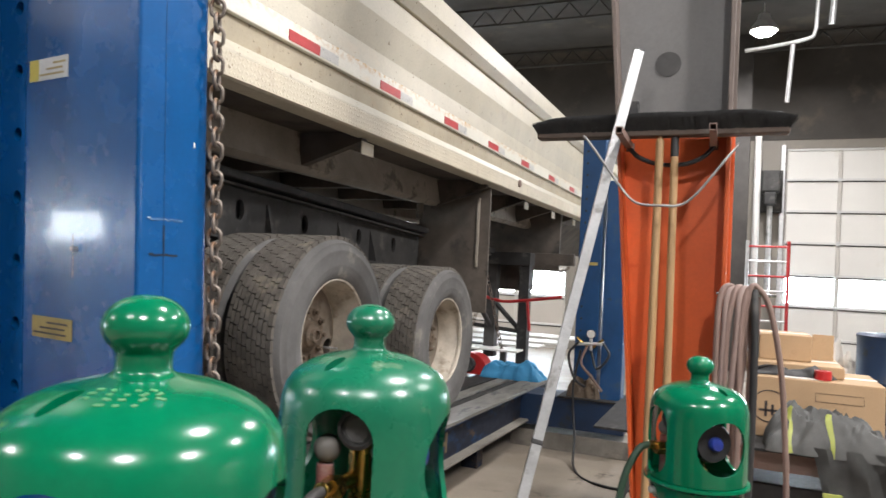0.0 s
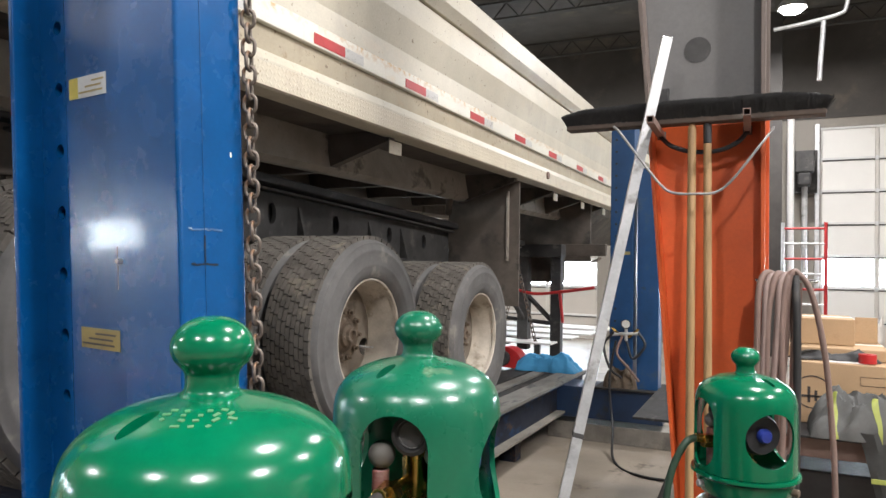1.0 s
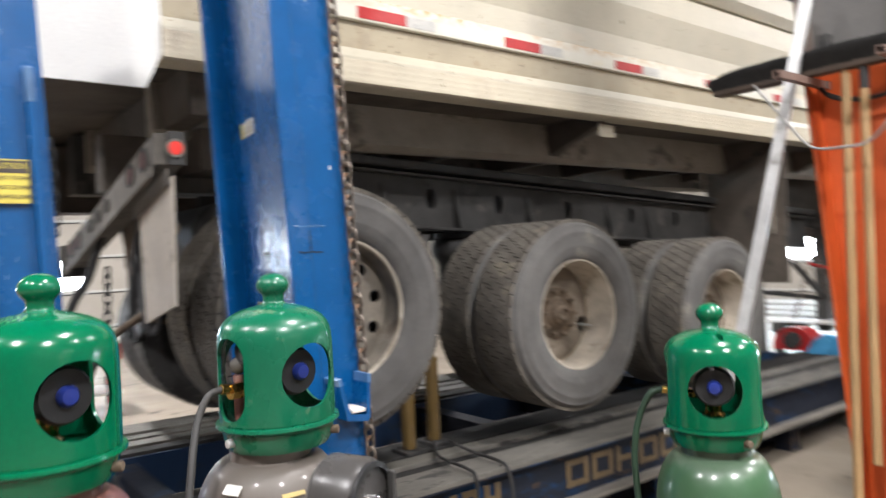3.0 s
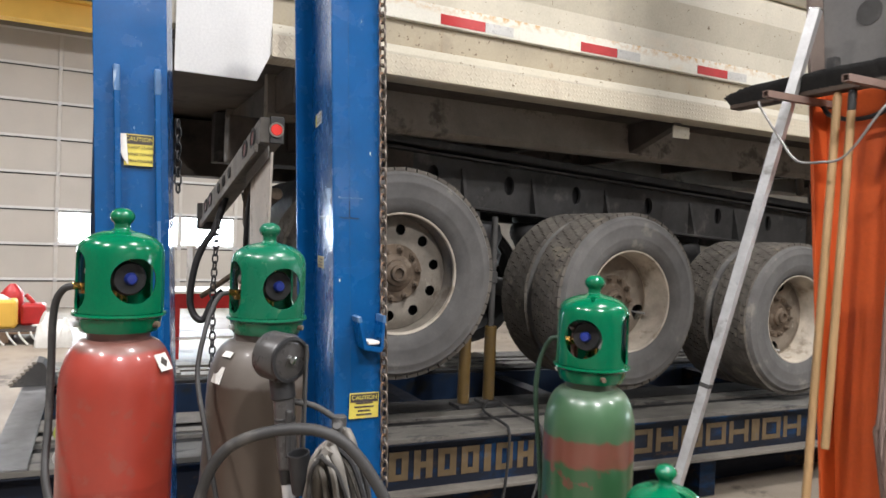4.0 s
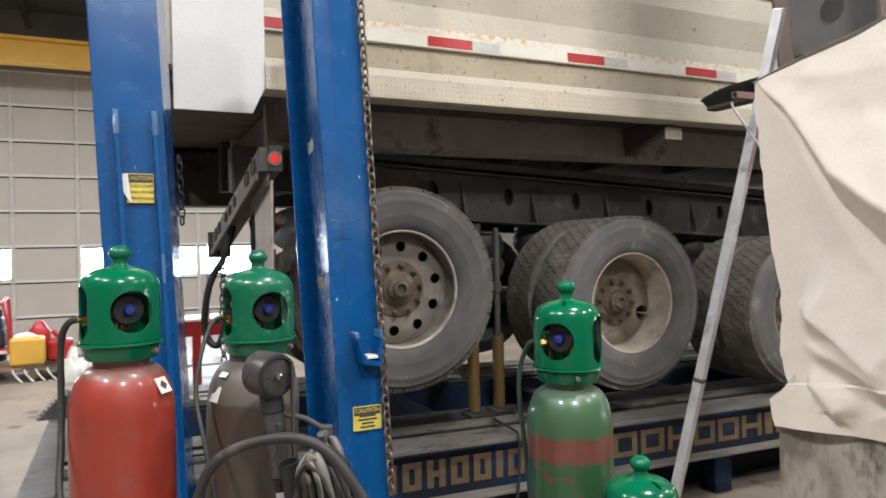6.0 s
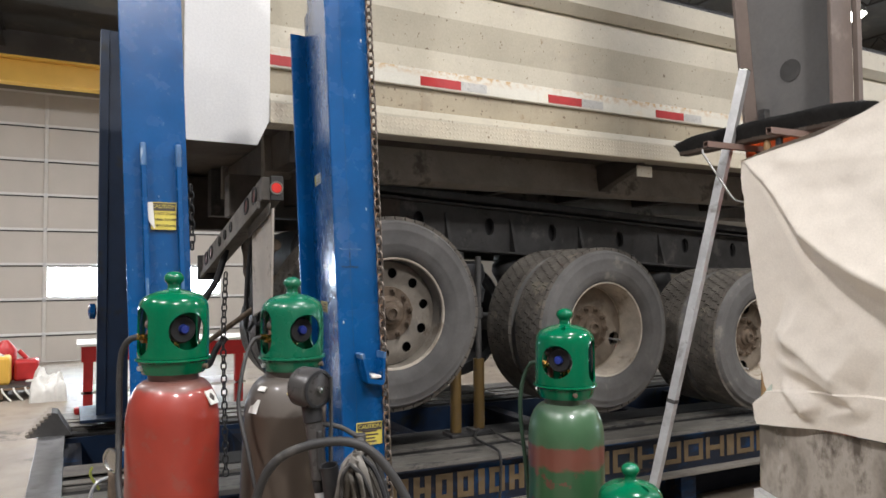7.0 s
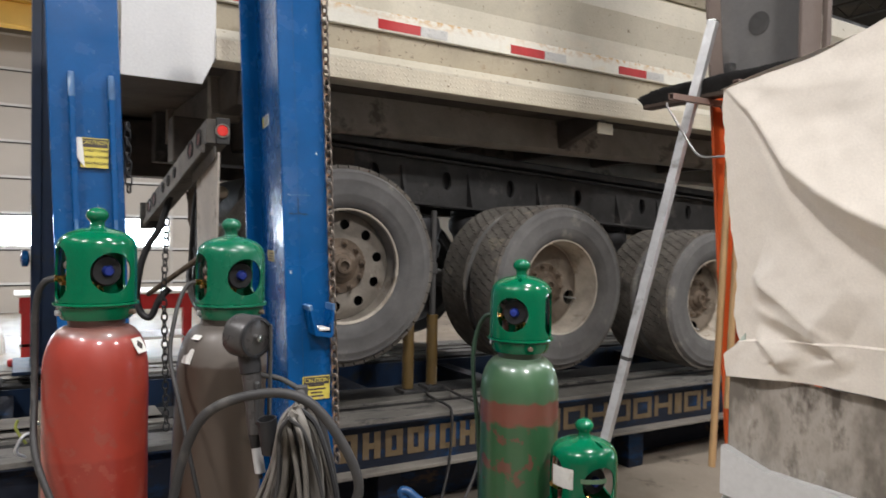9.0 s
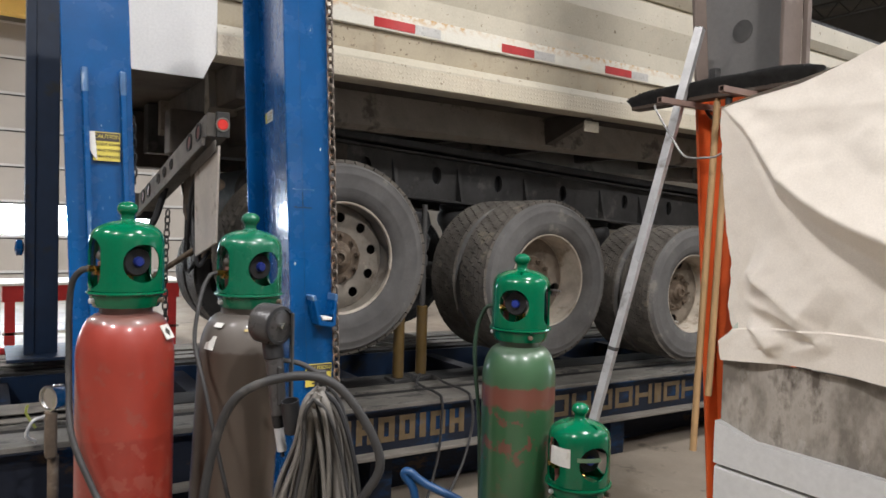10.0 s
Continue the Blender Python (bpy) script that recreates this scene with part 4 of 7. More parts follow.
        bm = rod(B(), (0.222 * math.cos(a), 0.222 * math.sin(a), -off - 0.045), (0.230 * math.cos(a), 0.230 * math.sin(a), -off + 0.07), 0.006, 8)
        bm.transform(m)
        part("valve_stem", bm, STEEL, rim_ob)
    bm = rod(B(), (x_face + (0.15 if far else -0.15), y, z), (-3.12, y, z), 0.07, 16)
    part("axle", bm, FRAME, trailer)


wheel(3.16, 1.255, -1.86, False, 0.09)
wheel(4.63, 1.125, -1.86, False, -1.2)
wheel(1.70, 1.40, -1.84, True, 0.3, label="dusty steel wheel with hand holes, hanging clear of the deck")
# far wheels: shade painted in through black rims, tyres and tread
for y, z in ((3.16, 1.255), (4.63, 1.125), (1.95, 1.22)):
    wheel(y, z - 0.03, -4.38, False, 0.0, far=True)

# rear bumper, lamps, mud flaps, white corner plate


def tilt(bm):
    for v in bm.verts:
        v.co.z += 0.228 * (v.co.x + 1.94)
        v.co.y += 0.02 * (v.co.x + 1.94)
    return bm


part("bumper_beam", tilt(box(B(), -3.52, -1.94, 1.03, 1.13, 1.985, 2.10, 0.004)), BEAM_DUST, trailer, "dusty grey rear lamp beam")
part("bumper_lip", tilt(box(B(), -3.5, -1.96, 1.012, 1.0295, 1.945, 1.985, 0.003)), BEAM_DUST, trailer)
part("lamp_box", box(B(), -1.938, -1.922, 1.072, 1.136, 1.982, 2.106, 0.004), FRAME, trailer)
part("lamp_ring", lathe(B(), [(0.027, 0.0), (0.034, 0.0), (0.034, 0.008), (0.027, 0.008)], 24, Matrix.Translation((-1.922, 1.10, 2.044)) @ Matrix.Rotation(math.pi / 2, 4, "Y"), loop=True), SILL, trailer)
part("tail_lamp", rod(B(), (-1.926, 1.10, 2.044), (-1.914, 1.10, 2.044), 0.026, 20), RED_LENS, trailer, "round red tail lamp")
for x, r in ((-2.07, 0.046), (-2.24, 0.046), (-2.62, 0.03), (-2.78, 0.03), (-2.93, 0.03), (-3.2, 0.046), (-3.36, 0.046)):
    part("lamp_rim", tilt(lathe(B(), [(r - 0.012, 0.0), (r, 0.0), (r, 0.008), (r - 0.012, 0.008)], 24, Matrix.Translation((x, 1.0295, 2.044)) @ Matrix.Rotation(math.pi / 2, 4, "X"), loop=True)), FRAME, trailer)
    part("rear_lamp", tilt(rod(B(), (x, 1.0295, 2.044), (x, 1.025, 2.044), r - 0.013, 20)), DULL_RED if r > 0.04 else BLACK_DUSTY, trailer, "round dusty lamp" if r > 0.04 else "round hole in the beam")
part("mudflap", extrude(B(), [(-2.35, 1.845), (-1.90, 1.94), (-1.925, 1.47), (-2.31, 1.385)], "y", 1.075, 1.085), MUDFLAP, trailer, "dusty pale mud flap")
part("mudflap", box(B(), -4.3, -3.95, 1.0, 1.015, 1.1, 1.45, 0.004), MUDFLAP, trailer, "dusty pale mud flap")
bm = extrude(B(), [(0.655, 2.25), (1.0, 2.25), (1.06, 2.38), (1.06, 3.5), (0.655, 3.5)], "x", -1.915, -1.9)
part("corner_plate", bm, PLATE_WHITE, trailer, "clean white corner plate with a clipped edge")
part("corner_post", box(B(), -2.0, -1.916, 0.98, 1.055, 2.4, 3.5, 0.006), BODY, trailer)
part("hinge_frame", box(B(), -4.3, -2.05, 1.2, 1.3, 2.2, 2.4, 0.006), UNDER, trailer)
part("hinge_arm", box(B(), -2.75, -2.6, 1.0, 1.9, 1.95, 2.2, 0.01), UNDER, trailer)
part("flap_bar", tilt(box(B(), -2.36, -1.92, 1.064, 1.071, 1.905, 1.965, 0.002)), BEAM_DUST, trailer)
part("rear_subframe", box(B(), -4.3, -2.3, 1.32, 1.5, 2.02, 2.2, 0.006), UNDER, trailer)
part("far_hinge_leg", box(B(), -4.4, -4.18, 0.7, 2.4, 1.97, 2.385, 0.006), UNDER, trailer)
part("far_sill", box(B(), -3.95, -3.8, 1.1, 3.5, 2.05, 2.4, 0.006), FRAME, trailer)
part("hinge_lug", extrude(B(), [(-2.62, 1.72), (-2.5, 1.66), (-2.42, 1.74), (-2.42, 1.96), (-2.62, 1.96)], "y", 1.16, 1.2), HUB, trailer, "rusty hinge lug")
part("hinge_lug", extrude(B(), [(-2.88, 1.62), (-2.76, 1.56), (-2.68, 1.64), (-2.66, 1.95), (-2.88, 1.92)], "y", 1.14, 1.18), HUB, trailer, "rusty hinge lug")
part("hinge_pin", rod(B(), (-2.9, 1.22, 1.70), (-2.4, 1.22, 1.78), 0.035, 14), HUB, trailer)
part("brake_chamber", lathe(B(), [(0.03, -0.09), (0.075, -0.08), (0.08, -0.01), (0.09, 0.0), (0.08, 0.01), (0.07, 0.08), (0.03, 0.09)], 22, Matrix.Translation((-2.62, 1.3, 1.52)) @ Matrix.Rotation(1.2, 4, "Y")), HUB, trailer)
part("hanging_hose", tube(B(), [(-2.92, 1.06, 1.82), (-2.945, 0.998, 1.591), (-2.97, 0.935, 1.473), (-2.985, 0.897, 1.355), (-2.995, 0.877, 1.179), (-2.986, 0.900, 1.079), (-2.966, 0.951, 1.052), (-2.945, 0.996, 1.157), (-2.93, 1.05, 1.22)], 0.02, 10), BLACK, trailer, "black hose hanging in a loop")
part("pull_rod", rod(B(), (-3.05, 0.95, 1.18), (-2.42, 1.16, 1.46), 0.016, 10), HUB, trailer)
part("beam_end", tilt(box(B(), -3.55, -3.521, 1.0, 1.15, 1.94, 2.11, 0.006)), FRAME, trailer)
part("slack_arm", box(B(), -2.6, -2.52, 1.18, 1.22, 1.36, 1.62, 0.006), HUB, trailer)
for k, (xa, za, xb, zb) in enumerate(((-2.45, 1.9, -2.7, 1.45), (-2.55, 1.88, -2.5, 1.4), (-2.8, 1.86, -2.62, 1.5), (-2.95, 1.8, -2.75, 1.35))):
    part("brake_hose", tube(B(), [(xa, 1.15, za), (xa - 0.06, 1.1 + 0.03 * k, (za + zb) / 2 + 0.06), (xb + 0.05, 1.12, zb - 0.06), (xb, 1.2, zb)], 0.011, 8), BLACK, trailer)
part("air_tank", rod(B(), (-3.2, 1.45, 1.75), (-2.4, 1.45, 1.75), 0.14, 20), BLACK_DUSTY, trailer)

# mud guard plate ahead of the wheels, and bracket
part("guard_plate", box(B(), -2.62, -1.95, 5.76, 5.78, 1.26, 2.33, 0.003), UNDER, trailer, "mud-covered wheel guard plate")
part("guard_rib", box(B(), -2.06, -2.04, 5.73, 5.76, 1.65, 2.25, 0.003), SILL, trailer)
part("guard_bracket", extrude(B(), [(-2.5, 2.15), (-1.98, 2.33), (-1.96, 2.40), (-2.5, 2.40)], "y", 5.7, 5.76), UNDER, trailer)
part("air_hose", tube(B(), [(-2.5, 5.5, 2.3), (-2.47, 5.45, 2.15), (-2.5, 5.5, 2.05)], 0.03), UNDER, trailer)
# air springs and dampers between the axles
for y in (2.35, 3.85, 5.2):
    part("air_spring", lathe(B(), [(0.1, -0.16), (0.14, -0.14), (0.155, -0.06), (0.13, -0.02), (0.155, 0.04), (0.14, 0.12), (0.1, 0.14)], 24,
                             Matrix.Translation((-2.62, y + 0.22, 1.52 + CH * (y - 3)))), BLACK, trailer)
for y in (2.45, 3.95):
    part("damper", rod(B(), (-2.45, y, 1.25), (-2.45, y, 1.75), 0.03, 14), BLACK_DUSTY, trailer)
part("landing_post", box(B(), -2.75, -2.62, 8.0, 8.14, 0.6, 1.75, 0.006), FRAME, trailer)
part("landing_brace", rod(B(), (-2.68, 7.4, 1.35), (-2.68, 8.05, 0.95), 0.03), FRAME, trailer)


# ---- pulling towers ----
def signs(parent, x, y0, y1, z0, z1, lines):
    part("sign", box(B(), x - 0.004, x, y0, y1, z0, z1), LABEL_YELLOW, parent, "yellow caution sign")
    part("sign_header", box(B(), x - 0.001, x + 0.001, y0 + 0.003, y1 - 0.003, z1 - 0.031, z1 - 0.003), INK, parent)
    for text, z, size, m in lines:
        cu = bpy.data.curves.new("writing", "FONT")
        cu.body, cu.size, cu.align_x, cu.extrude, cu.offset = text, size, "CENTER", 0.0004, 0.0
        ob = new("sign_writing", cu)
        bpy.context.view_layer.update()
        me = bpy.data.meshes.new_from_object(ob.evaluated_get(bpy.context.evaluated_depsgraph_get()))
        bpy.data.objects.remove(ob)
        w = bmesh.new()
        w.from_mesh(me)
        bpy.data.meshes.remove(me)
        w.transform(Matrix.Translation((x + 0.0016, (y0 + y1) / 2, z)) @ Matrix.Rotation(math.pi / 2, 4, "Z") @ Matrix.Rotation(math.pi / 2, 4, "X"))
        part("sign_writing", w, m, parent)


LEAN_X, LEAN_Y = -0.022, -0.038


def lean(bm, pivot, k=1.0):
    for v in bm.verts:
        v.co.x += LEAN_X * k * (v.co.z - pivot)
        v.co.y += LEAN_Y * k * (v.co.z - pivot)
    return bm


def channel(bm, x0, x1, y0, y1, z0, z1, t=0.012):
    """A hollow box section with rounded corners."""
    def ring(g, z):
        out = []
        r = 0.008
        for cx, cy, sx, sy in ((x1, y1, 1, 1), (x0, y1, -1, 1), (x0, y0, -1, -1), (x1, y0, 1, -1)):
            px, py = cx - sx * (r + g), cy - sy * (r + g)
            for k in range(4):
                q = math.pi / 6 * k + {(1, 1): 0, (-1, 1): math.pi / 2, (-1, -1): math.pi, (1, -1): 1.5 * math.pi}[(sx, sy)]
                out.append(bm.verts.new((px + r * math.cos(q), py + r * math.sin(q), z)))
        return out
    a, b, c, d = ring(0, z0), ring(0, z1), ring(t, z1), ring(t, z0)
    n = len(a)
    for p, q in ((a, b), (b, c), (c, d), (d, a)):
        for i in range(n):
            bm.faces.new((p[i], p[(i + 1) % n], q[(i + 1) % n], q[i]))
    bmesh.ops.recalc_face_normals(bm, faces=bm.faces)
    return bm


PZ = 1.82
tower = thing("pulling_tower", "blue steel pulling tower with drilled web and rusty chain", "pulling tower", "rack towers", at=(-1.2, 1.15, 0))
TE, TR, TS = Vector((-0.990, 1.074)), Vector((-0.980, 1.242)), Vector((-1.383, 1.131))
TZ = 1.9


def rounded_outline(pts, r=0.008, n=3):
    """A closed outline with its corners rounded."""
    out = []
    p = [Vector(q) for q in pts]
    for i in range(len(p)):
        a, b, c = p[i - 1], p[i], p[(i + 1) % len(p)]
        d, e = b + (a - b).normalized() * r, b + (c - b).normalized() * r
        for k in range(n + 1):
            t = k / n
            q = d * (1 - t) ** 2 + b * 2 * t * (1 - t) + e * t * t
            out.append((q.x, q.y))
    return out


def on_front(v, z, lift=0.0):
    """A place on the tower's front, v metres from its near edge."""
    q = TE + (TR - TE).normalized() * v
    return Vector((q.x + lift + LEAN_X * (z - TZ), q.y + LEAN_Y * (z - TZ), z))


def on_side(u, z, lift=0.0):
    """A place on the tower's side, u metres behind its near edge."""
    d = (TS - TE).normalized()
    q = TE + d * u + Vector((-d.y, d.x)) * lift
    return Vector((q.x + LEAN_X * (z - TZ), q.y + LEAN_Y * (z - TZ), z))


def front_patch(v0, v1, z0, z1, thick=0.0015, base=0.0005):
    """A thin plate lying on the tower's front."""
    bm = B()
    c = [on_front(v, z, d) for d in (base, base + thick) for v, z in ((v0, z0), (v1, z0), (v1, z1), (v0, z1))]
    vs = [bm.verts.new(q) for q in c]
    for f in ((0, 1, 2, 3), (4, 5, 6, 7), (0, 1, 5, 4), (1, 2, 6, 5), (2, 3, 7, 6), (3, 0, 4, 7)):
        bm.faces.new([vs[k] for k in f])
    bmesh.ops.recalc_face_normals(bm, faces=bm.faces)
    return bm


def side_patch(u0, u1, z0, z1, slope=0.0, thick=0.0012, base=0.0005):
    """A thin plate lying on the tower's side."""
    bm = B()
    c = [on_side(u, z, d) for d in (base, base + thick) for u, z in ((u0, z0), (u1, z0 + slope), (u1, z1 + slope), (u0, z1))]
    vs = [bm.verts.new(q) for q in c]
    for f in ((0, 1, 2, 3), (4, 5, 6, 7), (0, 1, 5, 4), (1, 2, 6, 5), (2, 3, 7, 6), (3, 0, 4, 7)):
        bm.faces.new([vs[k] for k in f])
    bmesh.ops.recalc_face_normals(bm, faces=bm.faces)
    return bm


fold = TE + (TR - TE) * 0.34 + Vector((0.0022, 0))
part("front_section", lean(extrude(B(), rounded_outline([TE, fold, TR, (-1.36, 1.30), TS]), "z", 0.02, 2.87), TZ), BLUE, tower)
web = extrude(B(), [(-1.376, 1.1335), (-1.486, 1.1495), (-1.484, 1.163), (-1.374, 1.147)], "z", 0.02, 2.77)
cs = []
for i in range(20):
    z = 2.018 + (i - 14) * 0.1365
    cs.append(lathe(B(), [(0.0155, -0.1), (0.0155, 0.1)], 16, Matrix.Translation((-1.412, 1.15, z)) @ Matrix.Rotation(math.pi / 2, 4, "X")))
part("drilled_web", lean(cut(web, cs), TZ), BLUE, tower)
part("rear_flange", lean(extrude(B(), rounded_outline([(-1.481, 1.082), (-1.494, 1.26), (-1.508, 1.26), (-1.495, 1.082)], 0.003, 2), "z", 0.02, 2.69), TZ), BLUE, tower)
part("rear_section", lean(extrude(B(), [(-1.34, 1.28), (-1.49, 1.26), (-1.49, 1.25), (-1.34, 1.27)], "z", 0.02, 2.77), TZ), BLUE, tower)
part("edge_bar", lean(extrude(B(), [(-1.0, 1.247), (-1.0, 1.256), (-1.03, 1.26), (-1.03, 1.25)], "z", 0.8, 2.85), TZ), BLUE_DARK, tower)
part("base_plate", box(B(), -1.6, -0.8, 0.95, 1.45, 0.0, 0.02, 0.003), BLUE_DARK, tower)
part("seam", front_patch(0.0565, 0.0578, 0.3, 2.86, 0.0006, 0.0024), BLUE_WELD, tower)
rnd_weld = random.Random(8)
for zt in (1.705, 2.80):
    for z, v0, v1, mat in ((zt, 0.019, 0.094, BLUE_SCUFF), (zt - 0.068, 0.024, 0.086, BEAM_DARK)):
        v = v0
        while v < v1:
            w = rnd_weld.uniform(0.006, 0.013)
            dz = rnd_weld.uniform(-0.0014, 0.0014)
            part("weld_mark", front_patch(v, v + w, z - 0.0018 + dz, z + rnd_weld.uniform(0.001, 0.0026) + dz, 0.001, 0.0016), mat, tower)
            v += w * 0.95
    part("weld_mark", front_patch(0.0555, 0.0585, zt - 0.064, zt - 0.012, 0.0008, 0.0026), BEAM_DARK, tower)
for v, z in ((0.130, 1.855), (0.052, 1.955), (0.1, 2.3), (0.14, 2.52), (0.02, 1.42)):
    part("paint_chip", front_patch(v, v + 0.004, z, z + 0.011, 0.0004, 0.0009), LABEL_WHITE, tower)
# bracket with two upright ears
BX, BY = -0.967, 0.017
bm = extrude(B(), [(1.165 + BY, 1.20), (1.225 + BY, 1.19), (1.232 + BY, 1.20), (1.236 + BY, 1.31), (1.228 + BY, 1.31), (1.222 + BY, 1.208), (1.174 + BY, 1.216), (1.148 + BY, 1.308), (1.141 + BY, 1.304)], "x", BX, BX + 0.07)
part("bracket", bm, BLUE, tower, "bent blue steel bracket with worn lips")
part("bracket_lip", extrude(B(), [(1.237 + BY, 1.29), (1.237 + BY, 1.313), (1.227 + BY, 1.313), (1.2265 + BY, 1.29)], "x", BX + 0.001, BX + 0.071), BLUE_SCUFF, tower)
part("bracket_lip", extrude(B(), [(1.150 + BY, 1.311), (1.139 + BY, 1.307), (1.144 + BY, 1.29), (1.1545 + BY, 1.293)], "x", BX + 0.001, BX + 0.071), BLUE_SCUFF, tower)
part("bracket_floor", box(B(), BX + 0.002, BX + 0.0715, 1.178 + BY, 1.218 + BY, 1.2165, 1.228, 0.003), LABEL_WHITE, tower, "bare worn bracket floor")
signs(tower, -0.955, 1.157, 1.262, 0.957, 1.043, [("CAUTION", 1.021, 0.0205, LABEL_YELLOW)])
for i, w in enumerate((0.06, 0.07, 0.045, 0.055)):
    part("writing_bar", box(B(), -0.9555, -0.9536, 1.21 - w / 2, 1.21 + w / 2, 1.006 - i * 0.013, 1.0115 - i * 0.013), INK, tower)
part("sticker", side_patch(0.232, 0.372, 1.987, 2.032), LABEL_WHITE, tower, "pale sticker with worn yellow writing")
part("sticker_edge", side_patch(0.338, 0.3725, 1.9875, 2.0315, 0, 0.0012, 0.0012), LABEL_YELLOW, tower)
part("sticker", side_patch(0.205, 0.35, 1.453, 1.497), LABEL_GOLD, tower, "grimy yellow sticker")
for i, (a, b) in enumerate(((0.245, 0.335), (0.25, 0.31), (0.24, 0.285))):
    part("writing_bar", side_patch(a, b, 1.996 + i * 0.011, 2.0 + i * 0.011, 0, 0.0012, 0.0012), LABEL_GOLD, tower)
    part("writing_bar", side_patch(a - 0.02, b + 0.01, 1.461 + i * 0.011, 1.465 + i * 0.011, 0, 0.0012, 0.0012), INK, tower)
part("bolt", rod(B(), on_side(0.194, 1.64, -0.01), on_side(0.194, 1.64, 0.012), 0.0055, 10), STEEL, tower)
part("scratch", side_patch(0.206, 0.2075, 1.58, 1.67, 0, 0.0004), LABEL_WHITE, tower)


def link_mesh(pitch, wire, skin):
    """One oval chain link, standing along z."""
    pts = []
    w, h = wire * 1.55, pitch / 2 + wire * 0.45
    for k in range(16):
        a = 2 * math.pi * k / 16
        c, s = math.cos(a), math.sin(a)
        pts.append(Vector((w * c, 0, (h - w) * (1 if s > 0 else -1) + w * s)))
    bm = B()
    rings = []
    for k, p in enumerate(pts):
        d = (pts[(k + 1) % 16] - pts[k - 1]).normalized()
        u = Vector((0, 1, 0))
        s = d.cross(u)
        rings.append([bm.verts.new(p + (s * math.cos(q * math.pi / 3) + u * math.sin(q * math.pi / 3)) * wire / 2) for q in range(6)])
    for k in range(16):
        a, b = rings[k], rings[(k + 1) % 16]
        for q in range(6):
            f = bm.faces.new((a[q], a[(q + 1) % 6], b[(q + 1) % 6], b[q]))
            f.smooth = True
    bmesh.ops.recalc_face_normals(bm, faces=bm.faces)
    me = bpy.data.meshes.new("link")
    bm.to_mesh(me)
    bm.free()
    me.materials.append(skin)
    return me


def chain(line, pitch, wire, label, group="", skin=None):
    """Links along a line of points."""
    t = thing("chain", label, "chain", group, at=line[-1])
    me = link_mesh(pitch, wire, skin or CHAIN)
    pts = [Vector(p) for p in line]
    total = sum((b - a).length for a, b in zip(pts, pts[1:]))
    n = int(total / pitch)
    for i in range(n):
        d = (i + 0.5) * pitch
        for a, b in zip(pts, pts[1:]):
            if d <= (b - a).length:
                break
            d -= (b - a).length
        p = a + (b - a).normalized() * d
        ob = new("link", me)
        ob.parent = t
        q = (b - a).to_track_quat("Z", "Y").to_matrix().to_4x4()
        tilt = random.uniform(-0.12, 0.12)
        ob.matrix_basis = Matrix.Translation(p - Vector(line[-1])) @ q @ Matrix.Rotation((i % 2) * math.pi / 2 + 0.6 + tilt, 4, "Z")
    return t


chain([(-0.985, 1.210, 2.90), (-0.934, 1.288, 0.70)], 0.0295, 0.0085, "rusty steel chain hanging down the tower", "chains")

# second tower, with rods
tower2 = thing("pulling_tower", "blue steel pulling tower with two rods and a caution sign", "pulling tower", "rack towers", at=(-1.4, 0.48, 0))
part("front_section", lean(box(B(), -1.17, -1.158, 0.362, 0.578, 0.02, 3.3, 0.003), PZ), BLUE, tower2)
for y in (0.362, 0.566):
    part("side_section", lean(extrude(B(), [(-1.171, y), (-1.171, y + 0.012), (-1.65, y + 0.075), (-1.65, y + 0.063)], "z", 0.02, 3.3), PZ), BLUE, tower2)
part("side_section", lean(box(B(), -1.662, -1.651, 0.425, 0.641, 0.02, 3.3, 0.003), PZ), BLUE, tower2)
for y in (0.428, 0.547):
    part("guide_bar", lean(box(B(), -1.157, -1.132, y - 0.009, y + 0.009, 0.1, 2.07, 0.003), PZ), BLUE, tower2)
    part("bar_tip", lean(box(B(), -1.1575, -1.131, y - 0.010, y + 0.010, 2.0, 2.085, 0.005), PZ), BLUE_SCUFF, tower2, "paint scuffed pale at the bar's end")
    part("scuff", lean(box(B(), -1.132, -1.1312, y - 0.006, y + 0.004, 1.50, 1.60), PZ), BLUE_SCUFF, tower2)
signs(tower2, -1.146, 0.4475, 0.5325, 1.773, 1.872, [("CAUTION", 1.8505, 0.0188, LABEL_YELLOW), ("DO NOT STAND", 1.8265, 0.0122, INK),
                                              ("BEHIND TOWER", 1.8055, 0.0118, INK), ("WHEN PULLING", 1.7845, 0.0122, INK)])
part("torn_paper", extrude(B(), [(0.424, 1.871), (0.452, 1.871), (0.461, 1.773), (0.444, 1.795), (0.428, 1.83)], "x", -1.1445, -1.1425), LABEL_WHITE, tower2, "torn white corner of an older sign")
part("base_plate", box(B(), -1.7, -1.0, 0.28, 0.68, 0.0, 0.02, 0.003), BLUE_DARK, tower2)
rnd_chip = random.Random(33)
for k in range(34):
    y, z = rnd_chip.uniform(0.37, 0.57), rnd_chip.uniform(1.2, 2.75)
    w, h = rnd_chip.uniform(0.0012, 0.003), rnd_chip.uniform(0.002, 0.012)
    part("paint_chip", lean(box(B(), -1.1582, -1.1572, y, y + w, z, z + h), PZ), BLUE_SCUFF, tower2)
chain([(-1.95, 0.86, 1.62), (-1.925, 0.845, 1.3), (-1.86, 0.85, 0.65)], 0.031, 0.008, "dark steel chain hanging down to the deck", "chains", BLACK_DUSTY)
chain([(-1.63, 0.650, 2.0), (-1.63, 0.658, 1.72)], 0.031, 0.008, "dark steel chain hanging behind the tower", "chains", BLACK_DUSTY)

